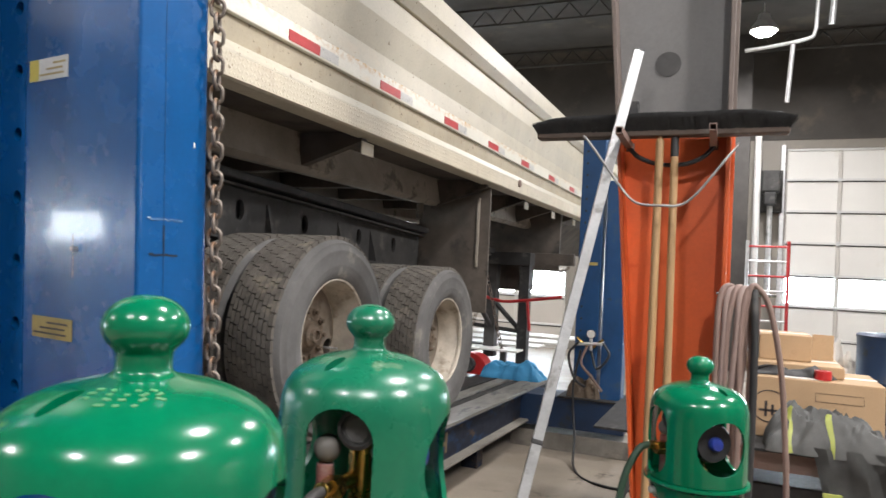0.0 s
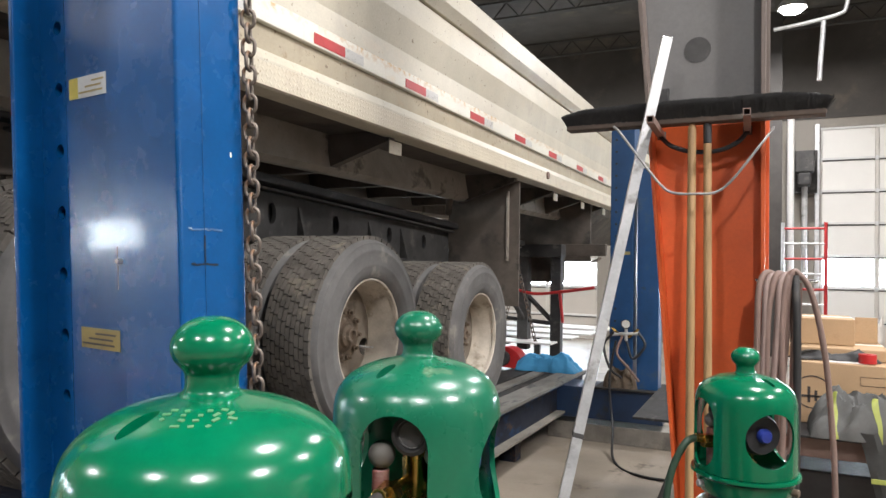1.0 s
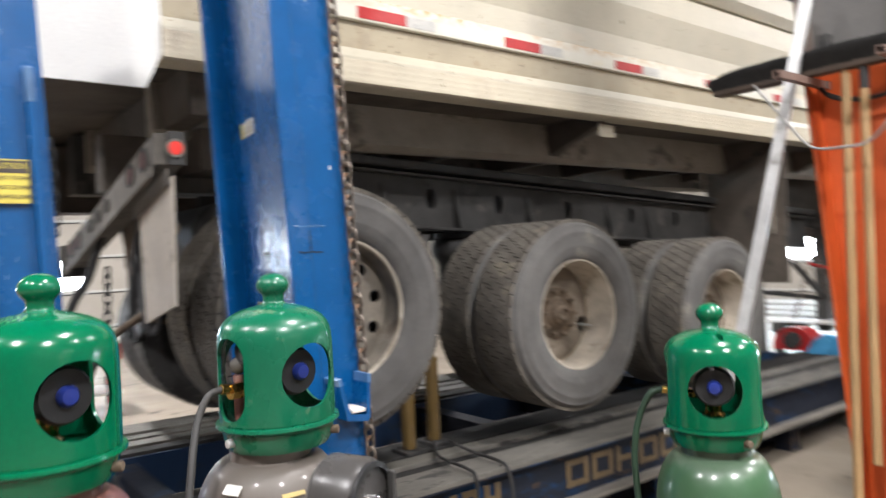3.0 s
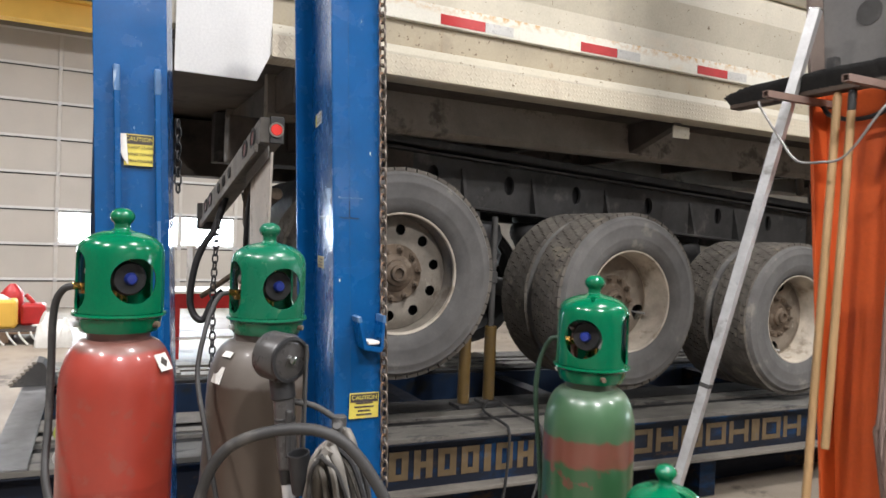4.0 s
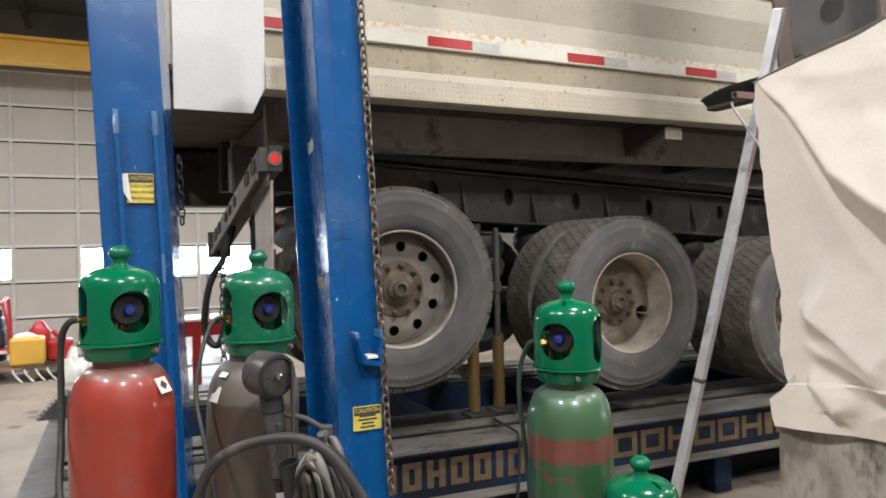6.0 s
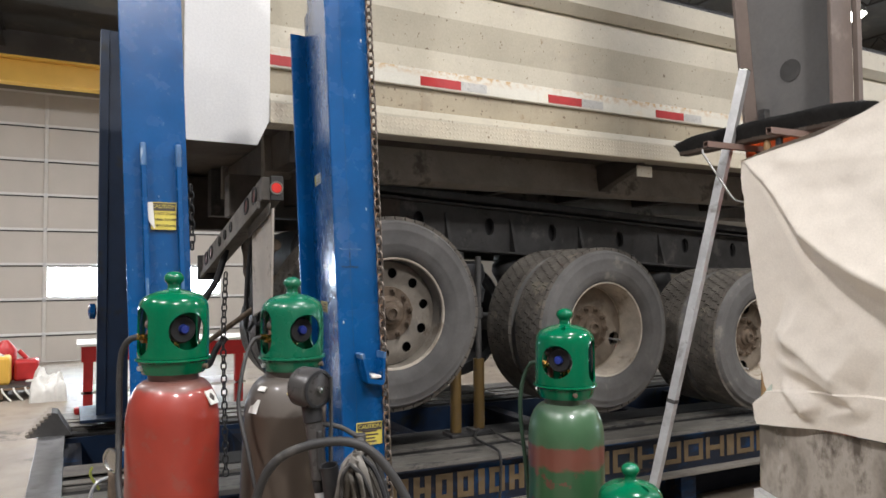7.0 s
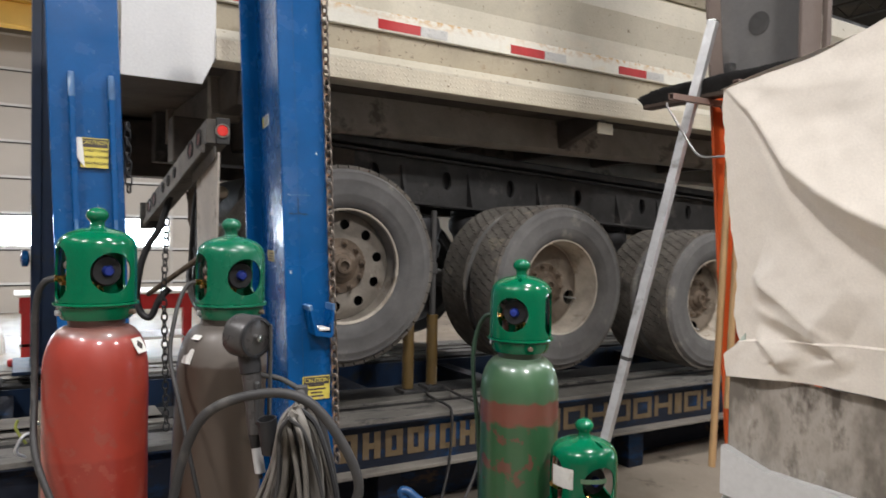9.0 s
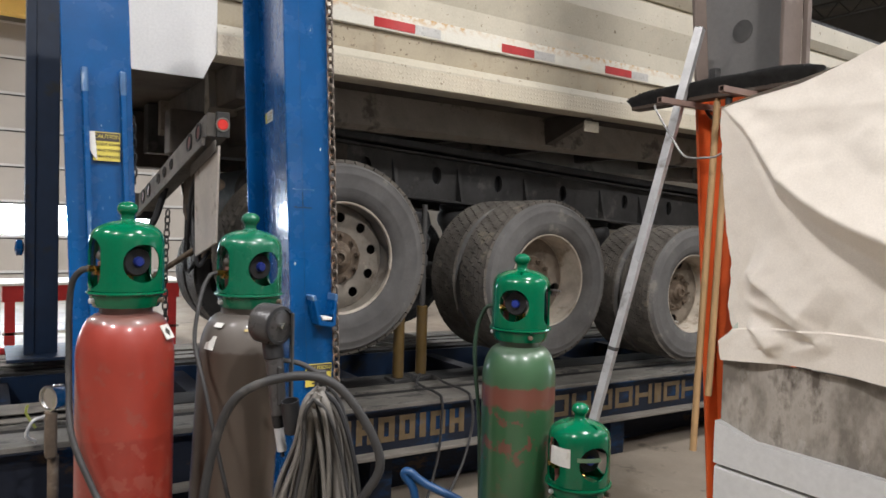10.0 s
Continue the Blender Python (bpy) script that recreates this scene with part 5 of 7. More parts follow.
# third tower, on the far side of the rack
tower3 = thing("pulling_tower", "dark blue pulling tower standing on the far runway", "pulling tower", "rack towers", at=(-3.5, 0.45, 0.68))
part("front_section", channel(B(), -3.62, -3.5, 0.345, 0.53, 0.70, 3.23), BLUE_DARK, tower3)
part("front_flange", box(B(), -3.499, -3.488, 0.345, 0.40, 0.70, 3.23, 0.003), BLUE_DARK, tower3)
part("rear_section", channel(B(), -3.95, -3.63, 0.36, 0.52, 0.70, 3.2), BLUE_DARK, tower3)
part("foot", box(B(), -3.9, -3.35, 0.25, 0.62, 0.69, 0.71, 0.003), BLUE_DARK, tower3)
part("latch_knob", lathe(B(), [(0.02, 0), (0.05, 0.01), (0.05, 0.04), (0.02, 0.05)], 16, Matrix.Translation((-3.48, 0.34, 1.38)) @ Matrix.Rotation(math.pi / 2, 4, "X")), BLUE, tower3)

# fourth tower, by the rack's far corner
tower4 = thing("pulling_tower", "blue pulling tower at the end of the rack", "pulling tower", "rack towers", at=(-1.2, 6.5, 0))
part("front_section", channel(B(), -1.33, -1.12, 6.5, 6.75, 0.5, 3.0), BLUE_DULL, tower4)
part("rear_section", channel(B(), -1.09, -0.90, 6.52, 6.72, 0.5, 2.5), BLUE_DULL, tower4)
for i in range(18):
    part("pin_hole", rod(B(), (-1.28, 6.502, 0.9 + i * 0.11), (-1.28, 6.497, 0.9 + i * 0.11), 0.011, 10), BLACK, tower4)
part("foot_beam", box(B(), -1.9, -0.85, 6.45, 6.85, 0.22, 0.5, 0.006), BLUE_DARK, tower4)
part("foot_top", box(B(), -1.45, -0.8, 6.42, 6.9, 0.5, 0.515, 0.003), DECK, tower4)
part("ground_rail", box(B(), -1.9, -0.3, 6.5, 6.8, 0.0, 0.16, 0.006), FLANGE, tower4)
part("sticker", box(B(), -1.23, -1.15, 6.496, 6.499, 1.72, 1.75), LABEL_GOLD, tower4)


# ---- gas cylinders ----
def rounded_prism(w, h, r, depth, z0, seg=6):
    """A rounded rectangle standing across the y axis, pushed along x from 0.03 to depth."""
    pts = []
    for cx, cy, a0 in ((w / 2 - r, h / 2 - r, 0), (-w / 2 + r, h / 2 - r, 90), (-w / 2 + r, -h / 2 + r, 180), (w / 2 - r, -h / 2 + r, 270)):
        for k in range(seg + 1):
            a = radians(a0 + 90 * k / seg)
            pts.append((cx + r * math.cos(a), z0 + cy + r * math.sin(a)))
    return extrude(B(), pts, "x", 0.03, depth)


CAP_OUT = [(0.0, 0.0), (0.009, -0.0012), (0.0165, -0.005), (0.0215, -0.011), (0.0233, -0.0165), (0.0228, -0.0212), (0.0207, -0.0257), (0.0176, -0.0292), (0.0155, -0.0322), (0.0149, -0.0365), (0.0153, -0.0415),
           (0.0185, -0.0445), (0.026, -0.0465), (0.041, -0.0500), (0.055, -0.0555), (0.067, -0.063), (0.0755, -0.073), (0.0798, -0.085), (0.0812, -0.10), (0.0818, -0.13), (0.0818, -0.199), (0.0805, -0.207)]
CAP_IN = [(0.076, -0.207), (0.0775, -0.195), (0.0775, -0.13), (0.076, -0.10), (0.071, -0.08), (0.058, -0.066), (0.03, -0.057), (0.0, -0.055)]


def finer(prof, n=3):
    """More points on an outline, along a smooth line."""
    return [(max(0.0, p.x), p.y) for p in spline([(r, z, 0) for r, z in prof], n)]


def cap_mesh(vent):
    """The valve guard: a ball on a dome, two round ports and two tall slots."""
    bm = lathe(B(), finer(CAP_OUT) + CAP_IN, 96)
    bmesh.ops.remove_doubles(bm, verts=bm.verts, dist=1e-5)
    cs = []
    for a in (0, 180):
        c = rounded_prism(0.086, 0.088, 0.042, 0.13, -0.142)
        c.transform(Matrix.Rotation(radians(a), 4, "Z"))
        cs.append(c)
    for a in (-90, 90):
        c = rounded_prism(0.062, 0.114, 0.03, 0.13, -0.143)
        c.transform(Matrix.Rotation(radians(a), 4, "Z"))
        cs.append(c)
    cs.append(lathe(B(), [(0.0055, -0.09), (0.0055, -0.03)], 16, Matrix.Rotation(radians(vent), 4, "Z") @ Matrix.Translation((0.048, 0, 0)) @ Matrix.Diagonal((2.3, 1, 1, 1))))
    return cut(bm, cs)


CAPS = (cap_mesh(-112), cap_mesh(14))


def cap_copy(kind):
    c = CAPS[kind].copy()
    for f in c.faces:
        f.smooth = True
    for e in c.edges:
        e.smooth = not (e.is_boundary or (len(e.link_faces) == 2 and e.calc_face_angle(0) > 0.75))
    return c


def gas_cylinder(label, at, top, radius, turn, shell, cap_mat, bands=(), shoulder=0.14, slant=0.0):
    """A steel gas cylinder with its guard cap. at: x, y; top: height of the ball's top; turn: where the round port looks."""
    x, y = at
    g = thing("gas_cylinder", label, "gas cylinder", "gas cylinders", at=(x, y, 0), rz=turn)
    neck = top - 0.245
    sh = neck - 0.006
    prof = [(radius * 0.9, 0.0), (radius, 0.03)]
    zs = [sh - shoulder]
    outline = []
    for k in range(13):
        a = k / 12 * math.pi / 2
        outline.append((0.058 + (radius - 0.058) * math.cos(a), sh - shoulder + (shoulder - 0.01) * math.sin(a)))
    outline += [(0.058, sh), (0.056, neck + 0.03)]
    lo = 0.03
    cuts = sorted(bands, key=lambda b: b[0])
    full = prof + outline

    def slice_profile(z0, z1):
        out = []
        for (r0, a0), (r1, a1) in zip(full, full[1:]):
            if a1 <= z0 or a0 >= z1:
                continue
            p, q = max(a0, z0), min(a1, z1)
            for z in (p, q):
                r = r0 + (r1 - r0) * ((z - a0) / (a1 - a0) if a1 > a0 else 0)
                if not out or abs(out[-1][1] - z) > 1e-5 or abs(out[-1][0] - r) > 1e-5:
                    out.append((r, z))
        return out
    z = 0.0
    for z1, m, nm in cuts + [(neck + 0.03, shell if not cuts else None, "shell")]:
        if m is None:
            continue
        bm = lathe(B(), slice_profile(z, z1), 64, close=True)
        way = Matrix.Rotation(radians(-turn), 3, "Z") @ Vector((-0.557, -0.83, 0))
        for v in bm.verts:
            v.co += way * slant * (top - v.co.z)
        part(nm, bm, m, g, here=True)
        z = z1
    c = cap_copy(0 if y < 1 else 1)
    c.transform(Matrix.Translation((0, 0, top)))
    cap = part("guard_cap", c, cap_mat, g, "glossy green valve guard cap", here=True)
    bm = lathe(B(), [(0.079, -0.2072), (0.0868, -0.2082), (0.0875, -0.2125), (0.083, -0.2155), (0.0795, -0.218), (0.0765, -0.232), (0.073, -0.2415), (0.071, -0.245), (0.064, -0.245),
                     (0.069, -0.222), (0.077, -0.213)], 56, Matrix.Translation((0, 0, top)), loop=True)
    part("clamp_ring", bm, cap_mat, cap, here=True)
    bm = rod(B(), (0, -0.068, top - 0.229), (0, -0.086, top - 0.229), 0.006, 10)
    part("clamp_bolt", bm, STEEL, cap, here=True)
    part("clamp_bolt", rod(B(), (0.055, 0.04, top - 0.229), (0.071, 0.052, top - 0.229), 0.006, 10), HUB, cap, here=True)
    # valve inside the cap
    v = part("valve_body", lathe(B(), [(0.02, neck), (0.02, neck + 0.05), (0.014, neck + 0.055), (0.014, neck + 0.13), (0.018, neck + 0.132), (0.018, neck + 0.15), (0.001, neck + 0.152)], 18), BRASS, g, here=True)
    part("hand_wheel", lathe(B(), [(0.026, 0), (0.033, 0.004), (0.034, 0.014), (0.03, 0.022), (0.001, 0.022)], 24,
                             Matrix.Translation((0.03, 0.0, top - 0.139)) @ Matrix.Rotation(math.pi / 2, 4, "Y")), BLACK, v, here=True)
    part("wheel_button", lathe(B(), [(0.012, 0), (0.0125, 0.006), (0.009, 0.011), (0.001, 0.012)], 20,
                               Matrix.Translation((0.0515, 0.0, top - 0.139)) @ Matrix.Rotation(math.pi / 2, 4, "Y")), KNOB, v, "blue round button", here=True)
    part("stem", rod(B(), (0.0, 0, top - 0.139), (0.032, 0, top - 0.139), 0.01, 12), STEEL, v, here=True)
    part("gauge", lathe(B(), [(0.012, 0), (0.016, 0.002), (0.018, 0.006), (0.018, 0.022), (0.0145, 0.024), (0.0135, 0.02), (0.001, 0.02)], 28,
                        Matrix.Translation((0.012, -0.042, top - 0.106)) @ Matrix.Rotation(math.pi / 2, 4, "X")), BLACK_DUSTY, v, "small grey pressure gauge", here=True)
    part("gauge_face", rod(B(), (0.012, -0.0615, top - 0.106), (0.012, -0.0625, top - 0.106), 0.0115, 20), FRAME, v, here=True)
    part("plug", lathe(B(), [(0.001, -0.0125)] + [(0.0125 * math.cos(q * 0.157), 0.0125 * math.sin(q * 0.157)) for q in range(-9, 10)] + [(0.001, 0.0125)], 24, Matrix.Translation((-0.019, -0.05, top - 0.128))), CABLE, v, here=True)
    part("red_stub", rod(B(), (-0.02, -0.05, top - 0.215), (-0.02, -0.05, top - 0.141), 0.008, 12), CYL_NECK, v, here=True)
    part("outlet", rod(B(), (-0.006, -0.01, top - 0.165), (-0.010, -0.086, top - 0.155), 0.0075, 12), BRASS, v, here=True)
    part("outlet_nut", lathe(B(), [(0.012, 0), (0.012, 0.018), (0.001, 0.018)], 6,
                             Matrix.Translation((-0.008, -0.055, top - 0.160)) @ Matrix.Rotation(math.pi / 2, 4, "X")), BRASS, v, here=True)
    return g


RED_AT, BROWN_AT, GREEN_AT, SMALL_AT = (-0.266, 0.421), (-0.288, 0.720), (-0.018, 1.416), (0.185, 1.461)
red = gas_cylinder("red gas cylinder with a green guard cap, scuffed paint", RED_AT, 1.618, 0.107, 17, RED_SHELL, CAP_GREEN, (), 0.115)
gas_cylinder("brown-grey gas cylinder with a dusty green guard cap", BROWN_AT, 1.602, 0.107, 12, BROWN_SHELL, CAP_DUSTY, (), 0.115, 0.05)
gas_cylinder("worn green gas cylinder with red primer patches", GREEN_AT, 1.51, 0.104, -56, GREEN_SHELL, CAP_GREEN, (), 0.105)
small = gas_cylinder("short green gas cylinder with a labelled guard cap", SMALL_AT, 1.125, 0.104, -12, CYL_GREEN, CAP_GREEN, (), 0.1)


def dome_height(r):
    """Height of the cap's skin below the ball's top, at a radius on the dome."""
    pts = [(0.026, -0.0465), (0.041, -0.0500), (0.055, -0.0555), (0.067, -0.063), (0.0755, -0.073)]
    for (r0, z0), (r1, z1) in zip(pts, pts[1:]):
        if r <= r1:
            return z0 + (z1 - z0) * (r - r0) / (r1 - r0)
    return -0.071


def chalk_marks(at, top, azimuth, rows):
    """Rows of small pale dashes, worn paint-stick writing on a cap's dome."""
    rnd = random.Random(3)
    bm = B()
    for r, n in rows:
        for k in range(n):
            q = radians(azimuth) + (k - n / 2) * 0.0085 / r
            if rnd.random() < 0.2:
                continue
            w = rnd.uniform(0.0012, 0.0024)
            q += rnd.uniform(-0.05, 0.05)
            b = box(B(), -0.0011, 0.0011, -w, w, 0.0001, 0.0006)
            b.transform(Matrix.Rotation(rnd.uniform(-0.8, 0.8), 4, "Z"))
            b.transform(Matrix.Translation((at[0] + r * math.cos(q), at[1] + r * math.sin(q), top + dome_height(r))) @ Matrix.Rotation(q, 4, "Z") @ Matrix.Rotation(0.32, 4, "Y"))
            me = bpy.data.meshes.new("dash")
            b.to_mesh(me)
            b.free()
            bm.from_mesh(me)
            bpy.data.meshes.remove(me)
    return bm


tagged(part("chalk_writing", chalk_marks(RED_AT, 1.618, -50, ((0.033, 4), (0.038, 5), (0.043, 5), (0.048, 4))), CHALK, red, "faint pale worn writing"), kind="stuff")


def cap_sticker(azimuth, z, w, h, m, label):
    """A paper sticker bent round the small cylinder's cap."""
    bm = B()
    n = 8
    for r in (0.0820, 0.0828):
        for k in range(n + 1):
            q = radians(azimuth) + (k / n - 0.5) * w / 0.09
            for zz in (z, z + h):
                bm.verts.new((SMALL_AT[0] + r * math.cos(q), SMALL_AT[1] + r * math.sin(q), zz))
    bm.verts.ensure_lookup_table()
    for k in range(n):
        a = 2 * (n + 1) + 2 * k
        bm.faces.new([bm.verts[q] for q in (a, a + 2, a + 3, a + 1)])
        bm.faces.new([bm.verts[q] for q in (2 * k, 2 * k + 1, 2 * k + 3, 2 * k + 2)])
    return part("sticker", bm, m, small, label)


cap_sticker(-82, 0.972, 0.07, 0.048, LABEL_WHITE, "torn white paper sticker")
cap_sticker(-25, 0.99, 0.07, 0.011, CYL_PALE, "pale printed band")


# ---- column, brooms, pipe ----
col = thing("building_column", "steel building column, orange below and grey above", "column", at=(-0.2, 2.72, 0), kind="structure")


def taper(bm):
    """The column narrows towards its foot: its near edge slopes, the far one is upright."""
    for v in bm.verts:
        k = max(0.0, min(1.0, -v.co.x / 0.39))
        v.co.x += k * 0.08 * (2.2 - v.co.z)
    return bm


part("web_orange", taper(box(B(), -0.375, -0.0185, 2.715, 2.727, 0.0, 2.2)), ORANGE, col)
part("web_grey", taper(box(B(), -0.375, -0.0185, 2.715, 2.727, 2.2, CEILING)), GREY_COL, col)
for x, back in ((-0.39, 2.80), (-0.018, 2.765)):
    part("flange_orange", taper(box(B(), x, x + 0.014, 2.64, back, 0.0, 2.199, 0.002)), ORANGE, col)
    part("flange_primer", taper(box(B(), x, x + 0.014, 2.64, back, 2.2, CEILING, 0.002)), COL_BROWN, col)
part("back_strip", box(B(), -0.012, 0.008, 2.778, 2.806, 0.0, 2.199, 0.002), ORANGE, col)
part("back_strip", box(B(), -0.012, 0.008, 2.778, 2.806, 2.2, CEILING, 0.002), COL_BROWN, col)


def crumple(x0, x1, y0, y1, z, h, seed, nx=26, ny=20, strip=(0.0, 1.0), lift=0.0, reach=1.0):
    """A heaped cloth: a wrinkled mound with a closed underside."""
    bm = B()
    g = []
    for i in range(nx + 1):
        row = []
        for j in range(ny + 1):
            u, v = strip[0] + (strip[1] - strip[0]) * i / nx, reach * j / ny
            e = max(0.0, min(u, 1 - u, v, 1 - v)) * 2
            hh = h * min(1, e * 2.2) ** 0.5 * (0.62 + 0.55 * noise.noise(Vector((u * 3.1 + seed, v * 2.7, seed))) + 0.45 * (0.3 - abs(noise.noise(Vector((u * 5.5 + seed, v * 4.5 + u * 2, 3))))) + 0.2 * (0.3 - abs(noise.noise(Vector((u * 13 + seed, v * 11 - u * 5, 5))))))
            w = 0.04 * noise.noise(Vector((u * 5, v * 5, seed + 9)))
            row.append(bm.verts.new((x0 + (x1 - x0) * u + w, y0 + (y1 - y0) * v + w, z + max(0.003, hh) + lift)))
        g.append(row)
    for a, b in zip(g, g[1:]):
        for j in range(ny):
            f = bm.faces.new((a[j], b[j], b[j + 1], a[j + 1]))
            f.smooth = True
    r = bmesh.ops.extrude_face_region(bm, geom=bm.faces[:])
    for v in r["geom"]:
        if isinstance(v, bmesh.types.BMVert):
            v.co.z = z
    bmesh.ops.recalc_face_normals(bm, faces=bm.faces)
    return bm



part("cleat", box(B(), -0.352, -0.318, 2.68, 2.714, 2.22, 2.275, 0.004), BLACK_DUSTY, col)
part("dark_patch", lathe(B(), [(0.001, 0), (0.045, 0), (0.045, 0.002), (0.001, 0.002)], 24, Matrix.Translation((-0.225, 2.715, 2.41)) @ Matrix.Rotation(math.pi / 2, 4, "X"), False), FRAME, col)
for tip, root in (((-0.328, 2.346, 2.101), (-0.344, 2.708, 2.110)), ((-0.050, 2.341, 2.102), (-0.060, 2.708, 2.110))):
    t = thing("hook_bar", "rusty square tube hook welded to the column", "hook bar", "column hooks", at=root)
    tm = along(root, tip) @ Matrix.Rotation(math.pi / 4, 4, "Z")
    n = (Vector(tip) - Vector(root)).length
    part("square_tube", lathe(B(), [(0.0158, 0.0), (0.0158, n), (0.0115, n), (0.0115, 0.0)], 4, tm, False, loop=True), RUST_COL, t)
    part("weld", lathe(B(), [(0.0165, 0.0), (0.021, 0.0), (0.0165, 0.008)], 4, tm, False, loop=True), FRAME, t)

# push brooms, heads up
broom = thing("push_broom", "wide push broom hung head up, black bristles", "broom", "brooms", at=(-0.24, 2.53, 0.72))
part("block", box(B(), -0.652, 0.170, 2.550, 2.606, 2.1195, 2.142, 0.005), BLOCK_WOOD, broom)
bm = B()
rnd = random.Random(4)
part("bristle_core", box(B(), -0.642, 0.162, 2.549, 2.607, 2.1425, 2.194, 0.024), BRISTLE, broom)
for i in range(13000):
    x = rnd.uniform(-0.649, 0.167)
    e = rnd.uniform(-1, 1)
    y = 2.578 + 0.026 * e
    bend = math.radians(48) * e * abs(e) + rnd.gauss(0, 0.07)
    end = max(0.0, (-0.60 - x) / 0.05) - max(0.0, (x - 0.115) / 0.05)
    n = rnd.uniform(0.062, 0.070) * (1 - 0.06 * abs(end)) + 0.006 * noise.noise(Vector((x * 9, 1.3, 0))) - 0.07 * (x + 0.24) ** 2
    a = Vector((x, y, 2.134))
    b = a + Vector((rnd.gauss(0, 0.006) - 0.016 * end, math.sin(bend) * n * (0.55 if e < 0 else 1), math.cos(bend) * n - 0.005 * abs(end)))
    w = 0.0021
    vs = [bm.verts.new(a + Vector((w * math.cos(k * 2.094), w * math.sin(k * 2.094), 0))) for k in range(3)]
    vt = [bm.verts.new(b + Vector((w * 0.8 * math.cos(k * 2.094), w * 0.8 * math.sin(k * 2.094), 0))) for k in range(3)]
    for k in range(3):
        bm.faces.new((vs[k], vs[(k + 1) % 3], vt[(k + 1) % 3], vt[k]))
    bm.faces.new(vt)
tagged(part("bristles", bm, BRISTLE, broom), kind="stuff")
part("handle", rod(B(), (-0.226, 2.568, 2.105), (-0.2175, 2.49, 0.72), 0.0135, 14), WOOD, broom, "pale wooden handle")
part("handle_tip", rod(B(), (-0.226, 2.568, 2.105), (-0.2262, 2.5688, 2.1195), 0.013, 14, 0.008), WOOD, broom)
broom2 = thing("broom_handle", "second pale wooden broom handle beside the first", "broom handle", "brooms", at=(-0.162, 2.49, 0.95))
part("handle", rod(B(), (-0.177, 2.57, 2.05), (-0.162, 2.495, 0.95), 0.0130, 14), WOOD, broom2)
part("dark_tip", rod(B(), (-0.1778, 2.574, 2.118), (-0.177, 2.57, 2.05), 0.0134, 14), BLACK_DUSTY, broom2)
solo("wire_loop", tube(B(), [(-0.47, 2.49, 2.113), (-0.443, 2.47, 2.084), (-0.352, 2.465, 1.959), (-0.304, 2.462, 1.899), (-0.267, 2.462, 1.878), (-0.20, 2.462, 1.874), (-0.143, 2.465, 1.878), (-0.093, 2.468, 1.918), (-0.013, 2.475, 2.026), (0.018, 2.53, 2.075), (0.02, 2.63, 2.10)], 0.0042, 8),
     WIRE, "pale bent wire loop holding the broom handles", "wire")
solo("dark_strap", tube(B(), [(-0.342, 2.66, 2.10), (-0.30, 2.64, 2.06), (-0.23, 2.64, 2.036), (-0.15, 2.64, 2.036), (-0.09, 2.64, 2.06), (-0.056, 2.66, 2.10)], 0.008, 8), BLACK, "dark rubber strap hanging between the hooks", "strap")

pipe_m = along((-0.757, 2.249, 0.0), (-0.313, 2.550, 2.385))
bm = lathe(B(), [(0.0235, 0.0), (0.0235, 2.47), (0.0195, 2.47), (0.0195, 0.0)], 4, pipe_m @ Matrix.Rotation(0.5, 4, "Z"), False, loop=True)
tube_thing = thing("steel_tube", "long galvanised square tube leaning on the hook", "steel tube", at=(-0.757, 2.249, 0.0))
part("tube_wall", bm, STEEL, tube_thing)
part("cut_end", lathe(B(), [(0.0237, 2.4702), (0.0237, 2.4745), (0.0193, 2.4745), (0.0193, 2.4702)], 4, pipe_m @ Matrix.Rotation(0.5, 4, "Z"), False, loop=True), CHROME, tube_thing, "bright sawn end")
part("weld_bead", lathe(B(), [(0.0238, 1.1), (0.0255, 1.104), (0.0255, 1.112), (0.0238, 1.116)], 4, pipe_m @ Matrix.Rotation(0.5, 4, "Z"), False, loop=True), FRAME, tube_thing)

# hoses over a peg on the column
hoses = thing("hose_bundle", "bundle of brown air hoses hung on a peg", "hose", at=(0.05, 2.58, 0.6))
part("peg", rod(B(), (-0.03, 2.585, 1.60), (0.15, 2.585, 1.60), 0.006, 10), CHROME, hoses)
rnd_hose = random.Random(5)
for i in range(5):
    x0, top_z, low = -0.014 + 0.019 * i, 1.612 + rnd_hose.uniform(-0.004, 0.012), rnd_hose.uniform(0.6, 0.85)
    a, b, c = (rnd_hose.uniform(-0.012, 0.014) for _ in range(3))
    d = 0.036 + rnd_hose.uniform(-0.006, 0.012)
    part("hose_loop", tube(B(), [(x0 - 0.03 + a, 2.552, low + 0.25), (x0 - 0.022 + b, 2.55, 1.1), (x0 - 0.012 + c * 0.5, 2.556, 1.45), (x0 - 0.002, 2.566, top_z - 0.03), (x0 + d * 0.5, 2.585, top_z + 0.008), (x0 + d, 2.602, top_z - 0.03),
                                 (x0 + d + 0.004 + a * 0.5, 2.612, 1.45), (x0 + d - 0.008 + c, 2.615, 1.1), (x0 + d - 0.015 + b, 2.61, low + 0.2), (x0 + a, 2.585, low), (x0 - 0.03 + a, 2.552, low + 0.25)], 0.0105, 10), (RUST_COL, HOSE_BROWN)[i % 2], hoses)
part("loose_hose", tube(B(), [(0.05, 2.57, 1.3), (0.07, 2.57, 1.6), (0.10, 2.58, 1.618), (0.135, 2.58, 1.55), (0.17, 2.585, 1.37), (0.19, 2.59, 1.15), (0.20, 2.59, 0.9), (0.19, 2.6, 0.55)], 0.009, 10), RUST_COL, hoses)
